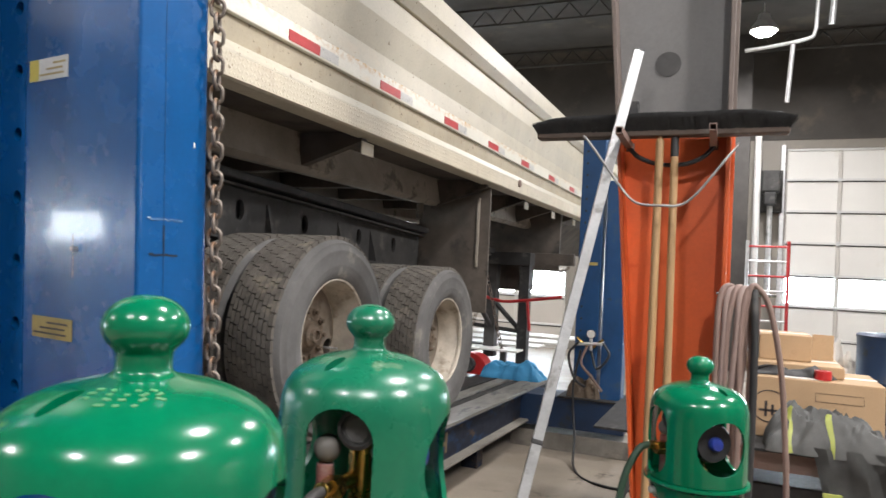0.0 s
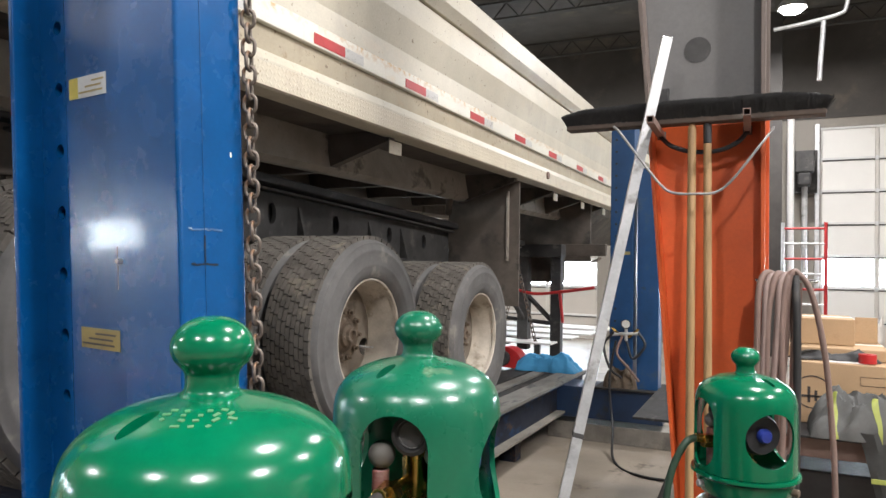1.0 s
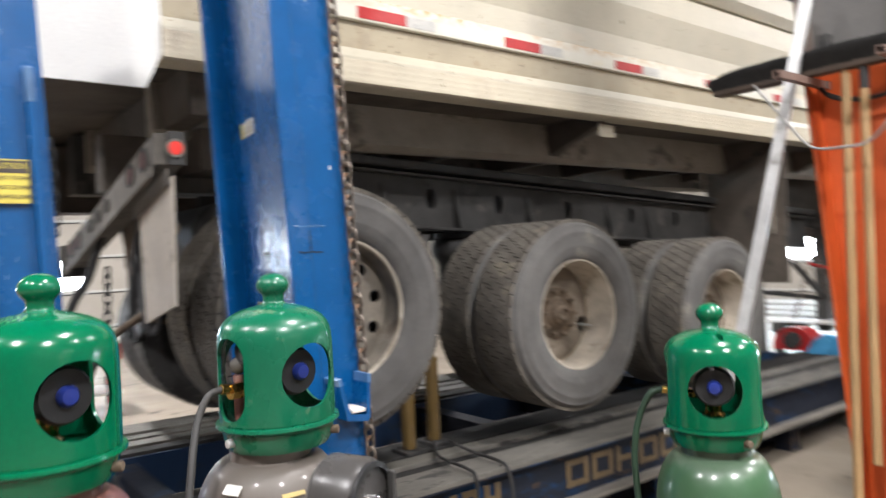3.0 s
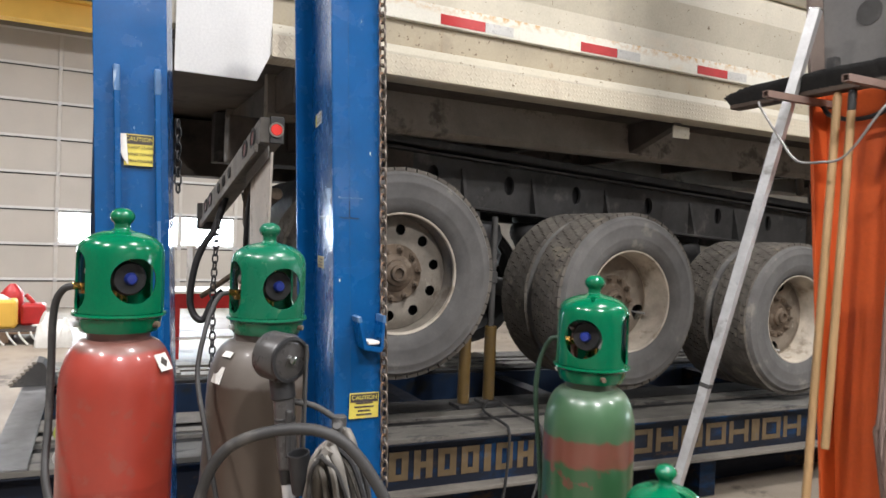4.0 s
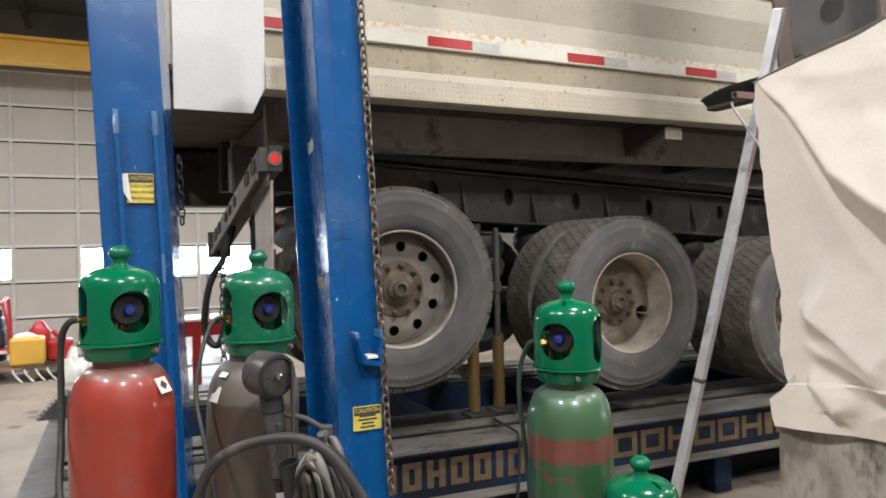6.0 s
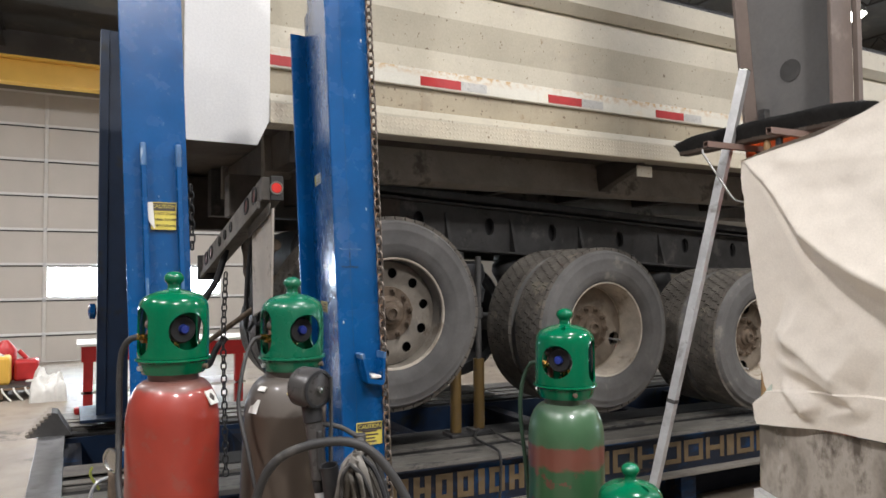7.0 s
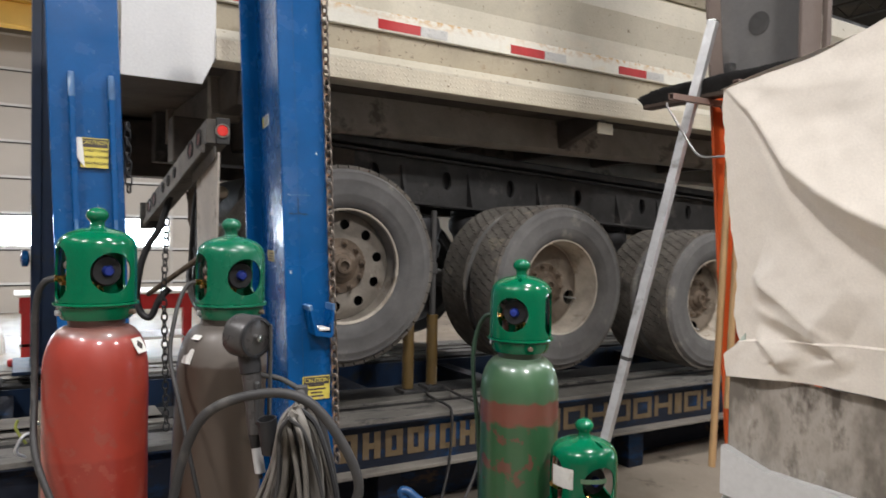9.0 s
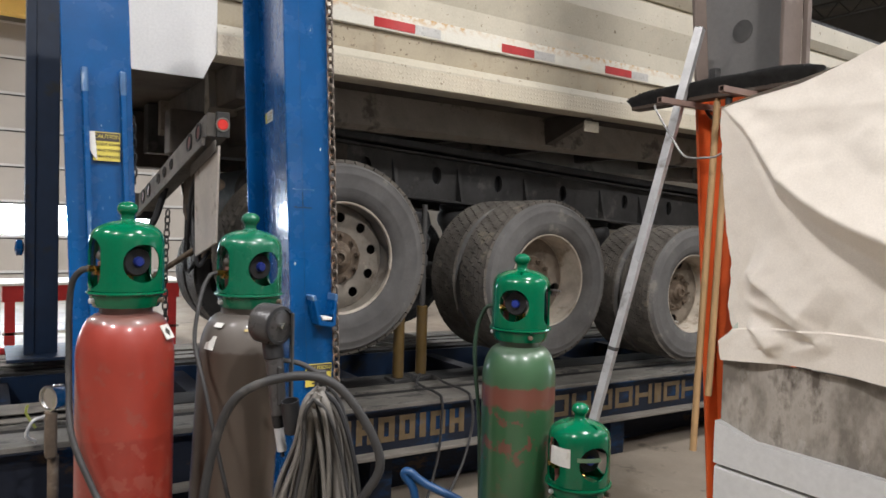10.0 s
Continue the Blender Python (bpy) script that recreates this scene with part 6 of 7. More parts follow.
part("dark_hose", tube(B(), [(0.085, 2.575, 1.617), (0.09, 2.56, 1.5), (0.092, 2.56, 1.2), (0.085, 2.57, 0.8)], 0.012, 10), BLACK_DUSTY, hoses)

# ---- covered machine ----
mach = thing("covered_machine", "white cabinet machine under a cream canvas cover", "machine", at=(1.5, 1.5, 0))
part("cabinet", box(B(), 0.866, 2.3, 1.058, 2.0, 0.0, 1.2349, 0.006), CABINET, mach)
part("cabinet_lid", extrude(B(), [(0.870, 1.2385), (2.3, 1.2385), (2.3, 1.288), (0.932, 1.285), (0.870, 1.302)], "y", 1.054, 2.0), CABINET, mach)
part("upper_case", box(B(), 0.95, 2.25, 1.15, 1.9, 1.31, 1.76, 0.02), CABINET, mach)


# creases of the cover: points (along, height), fans out from its first point or not, depth,
# width above, width of the steep flank below and of the gentle one
FOLDS = [
    ([(0.0, 1.772), (0.045, 1.733), (0.067, 1.706), (0.105, 1.656), (0.147, 1.626), (0.18, 1.608), (0.22, 1.59), (0.6, 1.45), (1.3, 1.33)], True, 1.6, 0.22, 0.019, 0.080),
    ([(0.0, 1.768), (0.036, 1.721), (0.085, 1.63), (0.122, 1.569), (0.176, 1.516), (0.216, 1.469), (0.4, 1.36)], True, 0.16, 0.02, 0.05, 0.14),
    ([(0.0, 1.774), (0.1, 1.752), (0.25, 1.742), (0.5, 1.75), (1.0, 1.72)], True, 0.16, 0.05, 0.05, 0.09),
    ([(0.032, 1.528), (0.081, 1.502), (0.125, 1.476), (0.162, 1.452)], False, 0.9, 0.07, 0.022, 0.04),
    ([(0.030, 1.487), (0.082, 1.475), (0.118, 1.462), (0.152, 1.448), (0.158, 1.436), (0.12, 1.420)], False, 0.42, 0.018, 0.016, 0.03),
    ([(0.036, 1.452), (0.068, 1.436), (0.09, 1.424), (0.084, 1.415)], False, 0.50, 0.02, 0.010, 0.02),
    ([(0.2, 1.70), (0.33, 1.66), (0.5, 1.62)], False, 0.16, 0.06, 0.03, 0.06),
    ([(0.3, 1.52), (0.5, 1.47), (0.9, 1.50), (1.3, 1.42)], False, 0.4, 0.10, 0.03, 0.07),
    ([(0.5, 1.75), (0.75, 1.62), (1.2, 1.56)], False, 0.5, 0.10, 0.03, 0.07),
]
EDGE = [(1.39, 0.016), (1.42, 0.013), (1.439, 0.036), (1.47, 0.027), (1.547, 0.028), (1.583, 0.018), (1.696, 0.006), (1.774, 0.0), (2.2, 0.0)]


def edge_at(z):
    for (z0, e0), (z1, e1) in zip(EDGE, EDGE[1:]):
        if z <= z1:
            return e0 + (e1 - e0) * max(0.0, z - z0) / (z1 - z0)
    return 0.0


def fold_lift(s, z):
    """How far the creases push the cloth out at a place on it."""
    f = 0.0
    for line, fan, k, wa, w1, w2 in FOLDS:
        best = None
        last = len(line) - 2
        for n, ((a, b), (c, d)) in enumerate(zip(line, line[1:])):
            ux, uz = c - a, d - b
            q = max(0.0, min(1.0, ((s - a) * ux + (z - b) * uz) / (ux * ux + uz * uz)))
            dx, dz = s - a - q * ux, z - b - q * uz
            dist = math.hypot(dx, dz)
            if best is None or dist < best[0]:
                best = (dist, dx * -uz + dz * ux, (n + q) / (last + 1))
        dist, side, way = best
        if fan:
            far = min(1.8, math.hypot(s - line[0][0], z - line[0][1]) / 0.2) + 0.03
        else:
            far = min(1.0, way * 6, (1 - way) * 4) + 0.02
        d = math.sqrt(dist * dist + 0.0015 ** 2) - 0.0015
        w = far if fan else 1.0
        if side > 0:
            p = max(0.0, 1 - d / (wa * w)) ** 1.4
        else:
            p = 0.68 * max(0.0, 1 - d / (w1 * w)) ** 1.25 + 0.32 * max(0.0, 1 - d / (w2 * w)) ** 1.25
        f += k * far * p
    return f


def drape(name, z_hi, z_lo, mat, nu, nv, y0, amp, label, shift=0.0, folds=True):
    """A hanging sheet along the machine's front; two skins, 3 mm apart."""
    bm = B()
    skins = []
    for off in (0.0, 0.003):
        grid = []
        for i in range(nu + 1):
            s = 1.4 * (i / nu) ** 1.5
            row = []
            for j in range(nv + 1):
                v = j / nv
                zt = z_hi(s)
                z = zt + (z_lo(s) - zt) * v
                f = 0.14 * noise.noise(Vector((s * 3.0, z * 3.4, 1.7))) + 0.10 * (0.3 - abs(noise.noise(Vector((s * 6 + z * 4, z * 7 - s * 3, 4.2))))) + 0.07 * (0.3 - abs(noise.noise(Vector((s * 17, z * 15 + s * 6, 8.2))))) + 0.05 * noise.noise(Vector((s * 40, z * 40, 2)))
                if folds:
                    f += fold_lift(s, z)
                    if v > 0.87:
                        f += 0.12 + 0.6 * (v - 0.87) / 0.13 * noise.noise(Vector((s * 14, 3.3, 0)))
                    e = edge_at(z) + 0.003 * noise.noise(Vector((0.3, z * 60, 7)))
                else:
                    e = 0.018
                row.append(bm.verts.new((0.853 + s + (e + shift) * math.exp(-s * 9), y0 - amp * f + off, z)))
            grid.append(row)
        for a, b in zip(grid, grid[1:]):
            for j in range(nv):
                q = bm.faces.new((a[j], b[j], b[j + 1], a[j + 1]) if off else (a[j + 1], b[j + 1], b[j], a[j]))
                q.smooth = True
        skins.append(grid)
    f0, f1 = skins
    for j in range(nv):
        bm.faces.new((f0[0][j], f0[0][j + 1], f1[0][j + 1], f1[0][j]))
    for i in range(nu):
        bm.faces.new((f0[i][nv], f0[i + 1][nv], f1[i + 1][nv], f1[i][nv]))
        bm.faces.new((f0[i + 1][0], f0[i][0], f1[i][0], f1[i + 1][0]))
    bmesh.ops.recalc_face_normals(bm, faces=bm.faces)
    return part(name, bm, mat, mach, label)


def top_line(s):
    if s < 0:
        return 1.768 + 0.03 * min(1, -s * 2)
    return 1.768 + 0.13 * s + 0.36 * max(0, s - 0.12) ** 1.3 - 0.9 * max(0, s - 0.75) ** 1.5


drape("canvas_cover", top_line, lambda s: 1.392 + 0.012 * math.sin(s * 9), CANVAS, 300, 180, 1.060, 0.024, "cream canvas cover with folds")
drape("vinyl_skirt", lambda s: 1.40, lambda s: 1.275, CLOUDED, 90, 14, 1.067, 0.006, "greyed clear vinyl skirt", 0.0, False)
bm = B()
n = 24
rows = []
for i in range(n + 1):
    s = i / n * 1.39
    rows.append([bm.verts.new((0.853 + s, 1.057 + j / 10 * 0.745, top_line(s) + 0.05 * math.sin(math.pi * j / 10) + 0.012 * noise.noise(Vector((s * 5, j * 0.6, 0))))) for j in range(11)])
for a, b in zip(rows, rows[1:]):
    for j in range(10):
        f = bm.faces.new((a[j], b[j], b[j + 1], a[j + 1]))
        f.smooth = True
bmesh.ops.recalc_face_normals(bm, faces=bm.faces)
part("canvas_top", bm, CANVAS, mach)
part("hem_facing", extrude(B(), [(0.868, 1.417), (0.897, 1.452), (0.899, 1.425), (0.889, 1.412)], "y", 1.06, 1.064), FACING, mach, "pale green facing at the hem corner")

# ---- welding lead stand, torch, cables ----
stand = thing("cable_post", "grimy steel post with a hook for the welding lead", "cable post", at=(0.0, 0.80, 0))
part("post", rod(B(), (0.0, 0.80, 0.012), (0.0, 0.80, 1.235), 0.014, 14), FRAME, stand)
part("foot", lathe(B(), [(0.16, 0), (0.16, 0.008), (0.03, 0.014), (0.02, 0.03)], 28, Matrix.Translation((0, 0.8, 0))), FRAME, stand)
part("arm", tube(B(), [(0.0, 0.80, 1.22), (0.04, 0.785, 1.225), (0.085, 0.768, 1.222), (0.1, 0.762, 1.245)], 0.008, 10), FRAME, stand)
part("torch_arm", tube(B(), [(0.0, 0.80, 1.225), (-0.02, 0.76, 1.25), (-0.035, 0.72, 1.26)], 0.006, 10), FRAME, stand)
torch = thing("spool_gun", "black spool welding gun with grey handle", "welding gun", at=(-0.035, 0.70, 1.06))
ax = Vector((0.88, 0.42, -0.04)).normalized()
c0 = Vector((-0.045, 0.692, 1.345))
part("spool_case", lathe(B(), [(0.001, -0.03), (0.040, -0.03), (0.046, -0.024), (0.047, 0.02), (0.043, 0.028), (0.034, 0.031), (0.001, 0.031)], 36, along(c0, c0 + ax)), GUN_GREY, torch)
part("case_rim", lathe(B(), [(0.037, 0.028), (0.0435, 0.03), (0.0435, 0.034), (0.037, 0.035)], 36, along(c0, c0 + ax), loop=True), BLACK, torch)
part("case_nut", lathe(B(), [(0.008, 0.03), (0.008, 0.04), (0.001, 0.042)], 12, along(c0, c0 + ax)), CHROME, torch)
part("neck", rod(B(), (-0.044, 0.696, 1.31), (-0.040, 0.701, 1.265), 0.0235, 20), BLACK, torch)
part("handle", rod(B(), (-0.040, 0.701, 1.270), (-0.027, 0.711, 1.135), 0.0205, 20, 0.018), GUN_GREY, torch)
part("handle_ring", rod(B(), (-0.0364, 0.7038, 1.232), (-0.0356, 0.7044, 1.224), 0.0208, 20), BLACK, torch)
part("trigger", box(B(), -0.022, -0.008, 0.700, 0.712, 1.16, 1.25, 0.004), BLACK_DUSTY, torch)
part("nozzle_collar", rod(B(), (-0.030, 0.708, 1.137), (-0.026, 0.710, 1.105), 0.0145, 16, 0.012), BLACK, torch)
part("nozzle", rod(B(), (-0.026, 0.710, 1.107), (-0.016, 0.716, 1.052), 0.0112, 16), STEEL, torch)
part("contact_tip", rod(B(), (-0.016, 0.716, 1.053), (-0.0145, 0.717, 1.040), 0.0045, 10), BLACK, torch)
part("bracket", box(B(), -0.035, -0.015, 0.735, 0.74, 1.13, 1.37, 0.002), FRAME, torch)
part("holster_tube", lathe(B(), [(0.0205, 0), (0.0205, 0.075), (0.0175, 0.075), (0.0175, 0.004)], 24, along((0.018, 0.729, 1.105), (0.023, 0.717, 1.175)), loop=True), BLACK, torch, "short open black tube")

coil = thing("cable_coil", "coil of grey welding cable hung over the post's arm", "cable", at=(0.09, 0.79, 0.6))
lat = Vector((0.55, 0.835, 0)).normalized()
fwd = Vector((-0.835, 0.55, 0)).normalized()
rnd = random.Random(11)
for i in range(26):
    thick = i % 7 == 0
    c = Vector((0.072, 0.77, 1.0)) + lat * rnd.uniform(-0.012, 0.02) - fwd * (0.006 * i - 0.06)
    hw = rnd.uniform(0.03, 0.055) if thick else rnd.uniform(0.03, 0.085)
    low = rnd.uniform(0.62, 0.78)
    sk = rnd.uniform(-0.03, 0.03) if thick else rnd.uniform(-0.02, 0.08)
    top = (1.225 if thick else 1.212) + rnd.uniform(-0.03, 0.004)
    pts = []
    for k in range(13):
        a = 2 * math.pi * k / 12
        z = (top + low) / 2 + (top - low) / 2 * math.cos(a)
        pts.append(c * 1.0 + lat * (hw * math.sin(a) * (1.25 if math.cos(a) < 0 else 0.75) + sk * (1 - math.cos(a)) / 2) + Vector((0, 0, z - c.z)) + fwd * rnd.uniform(-0.008, 0.008))
    part("cable_loop", tube(B(), pts, rnd.uniform(0.009, 0.010) if thick else rnd.uniform(0.0042, 0.006), 10 if thick else 7, 6), CABLE if thick else (CABLE, BLACK_DUSTY, BLACK, CABLE)[i % 4], coil)
solo("welding_cable", tube(B(), [(0.09, 0.50, 0.70), (0.09, 0.505, 0.95), (0.10, 0.53, 1.13), (0.135, 0.567, 1.232), (0.19, 0.65, 1.272), (0.235, 0.722, 1.262), (0.265, 0.778, 1.19),
                                 (0.282, 0.81, 1.10), (0.262, 0.785, 1.03), (0.20, 0.76, 0.95), (0.12, 0.76, 0.85)], 0.0095, 12), BLACK_DUSTY,
     "thick dusty black welding cable in an arc", "cable")
solo("gas_hose", tube(B(), [(-0.2505, 0.341, 1.463), (-0.257, 0.322, 1.456), (-0.270, 0.308, 1.43), (-0.279, 0.303, 1.38), (-0.279, 0.303, 1.31), (-0.258, 0.302, 1.2), (-0.20, 0.303, 1.1), (-0.15, 0.34, 0.99), (-0.11, 0.38, 0.9), (-0.1, 0.44, 0.7)], 0.0072, 10), BLACK_DUSTY,
     "black gas hose from the red cylinder's valve", "hose", "gas hoses")
solo("gas_hose", tube(B(), [(-0.280, 0.638, 1.447), (-0.282, 0.618, 1.440), (-0.276, 0.600, 1.41), (-0.252, 0.582, 1.36), (-0.225, 0.568, 1.28), (-0.175, 0.58, 1.18), (-0.14, 0.60, 1.05), (-0.12, 0.63, 0.9)], 0.0052, 10), BLACK_DUSTY,
     "black gas hose from the brown cylinder's valve", "hose", "gas hoses")
solo("gas_hose", tube(B(), [(-0.094, 1.376, 1.355), (-0.108, 1.362, 1.348), (-0.126, 1.352, 1.31), (-0.136, 1.347, 1.26), (-0.14, 1.35, 1.18), (-0.13, 1.37, 0.9), (-0.13, 1.37, 0.3), (-0.2, 1.3, 0.012)], 0.0062, 10), HOSE_GREEN,
     "green gas hose beside the green cylinder", "hose", "gas hoses")
for (x, y, z), rz, tip, w, h, mark in (((-0.2062, 0.5003, 1.315), 53, -30, 0.036, 0.036, INK), ((-0.2532, 0.6130, 1.274), -72, -20, 0.034, 0.036, None), ((-0.2446, 0.6310, 1.318), -64, -46, 0.026, 0.014, None)):
    bm = box(B(), -0.0012, 0.0012, -w / 2, w / 2, -h / 2, h / 2)
    spot = Matrix.Translation((x, y, z)) @ Matrix.Rotation(radians(rz), 4, "Z") @ Matrix.Rotation(radians(tip), 4, "Y")
    bm.transform(spot)
    lb = thing("cylinder_label", "worn white paper label stuck on the cylinder's shoulder", "label", "cylinder labels", at=(x, y, z))
    part("paper", bm, LABEL_WHITE, lb)
    if mark:
        d = box(B(), 0.0012, 0.0018, -0.008, 0.008, -0.008, 0.008)
        d.transform(spot @ Matrix.Rotation(radians(45), 4, "X"))
        part("printed_diamond", d, mark, lb)

# ---- jacks and clutter on the deck ----
for x, y, z1, rodz in ((-2.353, 2.535, 1.06, 1.72), (-2.298, 2.332, 1.04, 1.50)):
    j = thing("bottle_jack", "worn yellow hydraulic jack standing on the deck", "jack", "jacks", at=(x, y, rz_at(y)))
    part("body", rod(B(), (x, y, rz_at(y) + 0.012), (x, y, z1), 0.036, 20), YELLOW, j)
    part("base", box(B(), x - 0.07, x + 0.07, y - 0.06, y + 0.06, rz_at(y) - 0.01, rz_at(y) + 0.012, 0.004), BLACK_DUSTY, j)
    part("ram", rod(B(), (x, y, z1), (x, y, rodz), 0.019, 14), FRAME, j)
    part("collar", rod(B(), (x, y, z1 + 0.26), (x, y, z1 + 0.33), 0.028, 14), FRAME, j)
for pts in ([(-2.3, 2.5, 0.62), (-2.05, 2.33, 0.63), (-1.8, 2.3, 0.63), (-1.735, 2.3, 0.60), (-1.72, 2.29, 0.45), (-1.70, 2.25, 0.25), (-1.6, 2.1, 0.012), (-1.3, 1.9, 0.012)],
            [(-2.25, 2.56, 0.62), (-2.0, 2.5, 0.625), (-1.8, 2.5, 0.62), (-1.735, 2.5, 0.59), (-1.71, 2.5, 0.45), (-1.68, 2.42, 0.25), (-1.55, 2.2, 0.012), (-1.2, 2.2, 0.012)]):
    solo("jack_hose", tube(B(), pts, 0.008, 8), BLACK_DUSTY, "thin dark hydraulic hose trailing over the deck edge", "hose", "jack hoses")
reel = thing("red_jack_stand", "red half-round steel guard standing on the deck", "stand", at=(-2.6, 7.2, rz_at(7.2)))
bm = extrude(B(), [(0.2 * math.cos(a * math.pi / 12) - 2.58, rz_at(7.2) + (0.0 if a in (0, 12) else 0.05) + 0.17 * math.sin(a * math.pi / 12)) for a in range(13)], "y", 7.1, 7.3)
part("guard", bm, RED, reel)
part("drum", rod(B(), (-2.58, 7.05, rz_at(7.2) + 0.1), (-2.58, 7.35, rz_at(7.2) + 0.1), 0.08), BLACK_DUSTY, reel)


solo("blue_cloth", crumple(-2.42, -1.78, 7.0, 7.35, rz_at(7.3), 0.19, 2.0, 44, 34), CLOTH_BLUE, "blue shop cloth heaped on the deck's end", "cloth")

# ---- work table and boxes behind the column ----
table = thing("work_table", "steel-topped work table with a rusty apron", "table", at=(0.4, 4.8, 0))
part("top", box(B(), -0.72, 1.7, 4.28, 5.32, 0.735, 0.75, 0.003), DECK, table)
part("apron", box(B(), -0.45, 1.68, 4.36, 4.375, 0.62, 0.735), RUST_COL, table)
for x in (-0.38, 1.6):
    part("leg", box(B(), x - 0.03, x + 0.03, 4.4, 4.46, 0.0, 0.734), FRAME, table)
    part("leg", box(B(), x - 0.03, x + 0.03, 5.2, 5.26, 0.0, 0.734), FRAME, table)
part("brace", rod(B(), (-0.42, 4.38, 0.70), (-0.66, 4.38, 0.02), 0.016, 10), FRAME, table)
solo("dark_crate", box(B(), -0.05, 0.55, 4.55, 5.1, 0.0, 0.5, 0.01), BLACK, "black ribbed plastic crate under the table", "crate")


def carton(x0, x1, y0, y1, z0, z1, label, flap=False):
    c = thing("cardboard_box", label, "box", "cardboard boxes", at=((x0 + x1) / 2, (y0 + y1) / 2, z0))
    part("carton", box(B(), x0, x1, y0, y1, z0, z1, 0.006), CARD, c)
    part("seam_tape", box(B(), x0 + 0.002, x1 - 0.002, (y0 + y1) / 2 - 0.025, (y0 + y1) / 2 + 0.025, z1, z1 + 0.0012), LABEL_WHITE, c)
    return c


box1 = carton(0.137, 0.80, 4.6, 5.15, 0.752, 1.10, "large closed brown cardboard box with round printed mark")
bm = B()
mk = Matrix.Translation((0.225, 4.598, 0.93)) @ Matrix.Rotation(math.pi / 2, 4, "X")
lathe(bm, [(0.088, 0), (0.094, 0), (0.094, 0.001), (0.088, 0.001)], 40, mk, loop=True)
box(bm, 0.17, 0.28, 4.5972, 4.5985, 0.90, 0.912)
box(bm, 0.2, 0.215, 4.5972, 4.5985, 0.87, 0.96)
box(bm, 0.235, 0.25, 4.5972, 4.5985, 0.88, 0.94)
part("printed_mark", bm, INK, box1)
bm = B()
for a, b, c, d in ((0.46, 0.70, 0.985, 0.987), (0.46, 0.70, 1.033, 1.035), (0.46, 0.462, 0.987, 1.033), (0.698, 0.70, 0.987, 1.033)):
    box(bm, a, b, 4.5975, 4.5985, c, d)
part("printed_frame", bm, INK, box1)
carton(0.10, 0.62, 4.75, 5.3, 1.102, 1.17, "flat brown cardboard box with papers on it")
carton(0.17, 0.46, 4.9, 5.25, 1.172, 1.33, "small brown cardboard box on top of the pile")
solo("paper_sheet", box(B(), 0.3, 0.5, 4.62, 4.74, 1.1025, 1.104), LABEL_WHITE, "loose white paper on the box", "paper")
solo("cardboard_sheet", box(B(), 0.48, 0.60, 5.12, 5.14, 1.172, 1.33), CARD, "upright piece of brown cardboard", "cardboard")
solo("tool_pile", crumple(0.12, 0.56, 4.68, 4.86, 1.105, 0.06, 7.0), BLACK_DUSTY, "dark hand tools heaped on the box", "tools")
solo("red_tape_roll", lathe(B(), [(0.02, 0), (0.045, 0), (0.045, 0.05), (0.02, 0.05)], 24, Matrix.Translation((0.50, 4.66, 1.105)), loop=True), RED, "red roll of tape on the box", "tape roll")
jk = thing("work_jacket", "grey work jacket with lime reflective bands", "jacket", at=(0.6, 4.45, 0.75))
part("jacket_body", crumple(0.20, 0.80, 4.24, 4.62, 0.752, 0.23, 5.0, 60, 44), CLOTH_GREY, jk)
bm = B()
g = []
for i in range(17):
    row = []
    for j in range(13):
        u, v = i / 16, j / 12
        row.append(bm.verts.new((0.42 + 0.5 * u + 0.1 * v, 4.245 - 0.03 * noise.noise(Vector((u * 6, v * 3, 2))) - 0.02 * math.sin(u * 19), 0.80 - 0.42 * v)))
    g.append(row)
for a, b in zip(g, g[1:]):
    for j in range(12):
        f = bm.faces.new((a[j], b[j], b[j + 1], a[j + 1]))
        f.smooth = True
bmesh.ops.solidify(bm, geom=bm.faces[:], thickness=0.01)
part("sleeve", bm, CLOTH_GREY, jk)
for s0, s1, rc in ((0.18, 0.215, 0.4), (0.50, 0.54, 0.35)):
    part("lime_band", crumple(0.20, 0.80, 4.24, 4.62, 0.752, 0.23, 5.0, 6, 24, (s0, s1), 0.004, rc), HIVIS, jk)
part("lime_band", box(B(), 0.47, 0.56, 4.196, 4.204, 0.56, 0.585, 0.003), HIVIS, jk)

# ---- far end ----
solo("steel_post", box(B(), -0.12, 0.14, 13.9, 14.3, 0.0, CEILING - 0.01, 0.01), JOIST, "dark steel post beside the overhead door", "post", kind="structure")
solo("white_conduit", rod(B(), (0.28, 14.2, 0.0), (0.28, 14.2, 4.4), 0.06, 16), DOOR_RIB, "white vertical pipe beside the door", "pipe", kind="structure")
op = thing("door_operator", "grey door motor on the wall beside the overhead door", "door motor", at=(0.52, 14.6, 3.4))
part("motor", box(B(), 0.36, 0.68, 14.4, 14.8, 3.35, 3.75, 0.03), FRAME, op)
part("gearbox", box(B(), 0.40, 0.62, 14.35, 14.75, 3.1, 3.34, 0.03), BLACK_DUSTY, op)
part("shaft", rod(B(), (0.52, 14.6, 1.4), (0.52, 14.6, 3.1), 0.05, 14), STEEL, op)
part("wall_plate", box(B(), 0.3, 0.74, 14.8, 14.99, 3.0, 3.8), FRAME, op)
solo("door_track", box(B(), 0.70, 0.78, 14.86, 14.99, 0.0, 4.3, 0.006), STEEL, "galvanised door track", "door track", kind="structure")
scaf = thing("red_scaffold", "narrow red and white ladder frame by the door", "ladder", at=(0.5, 13.0, 0))
for x in (0.15, 0.78):
    part("rail", rod(B(), (x, 13.0, 0), (x, 13.0, 2.35), 0.028, 12), RED if x > 0.5 else STEEL, scaf)
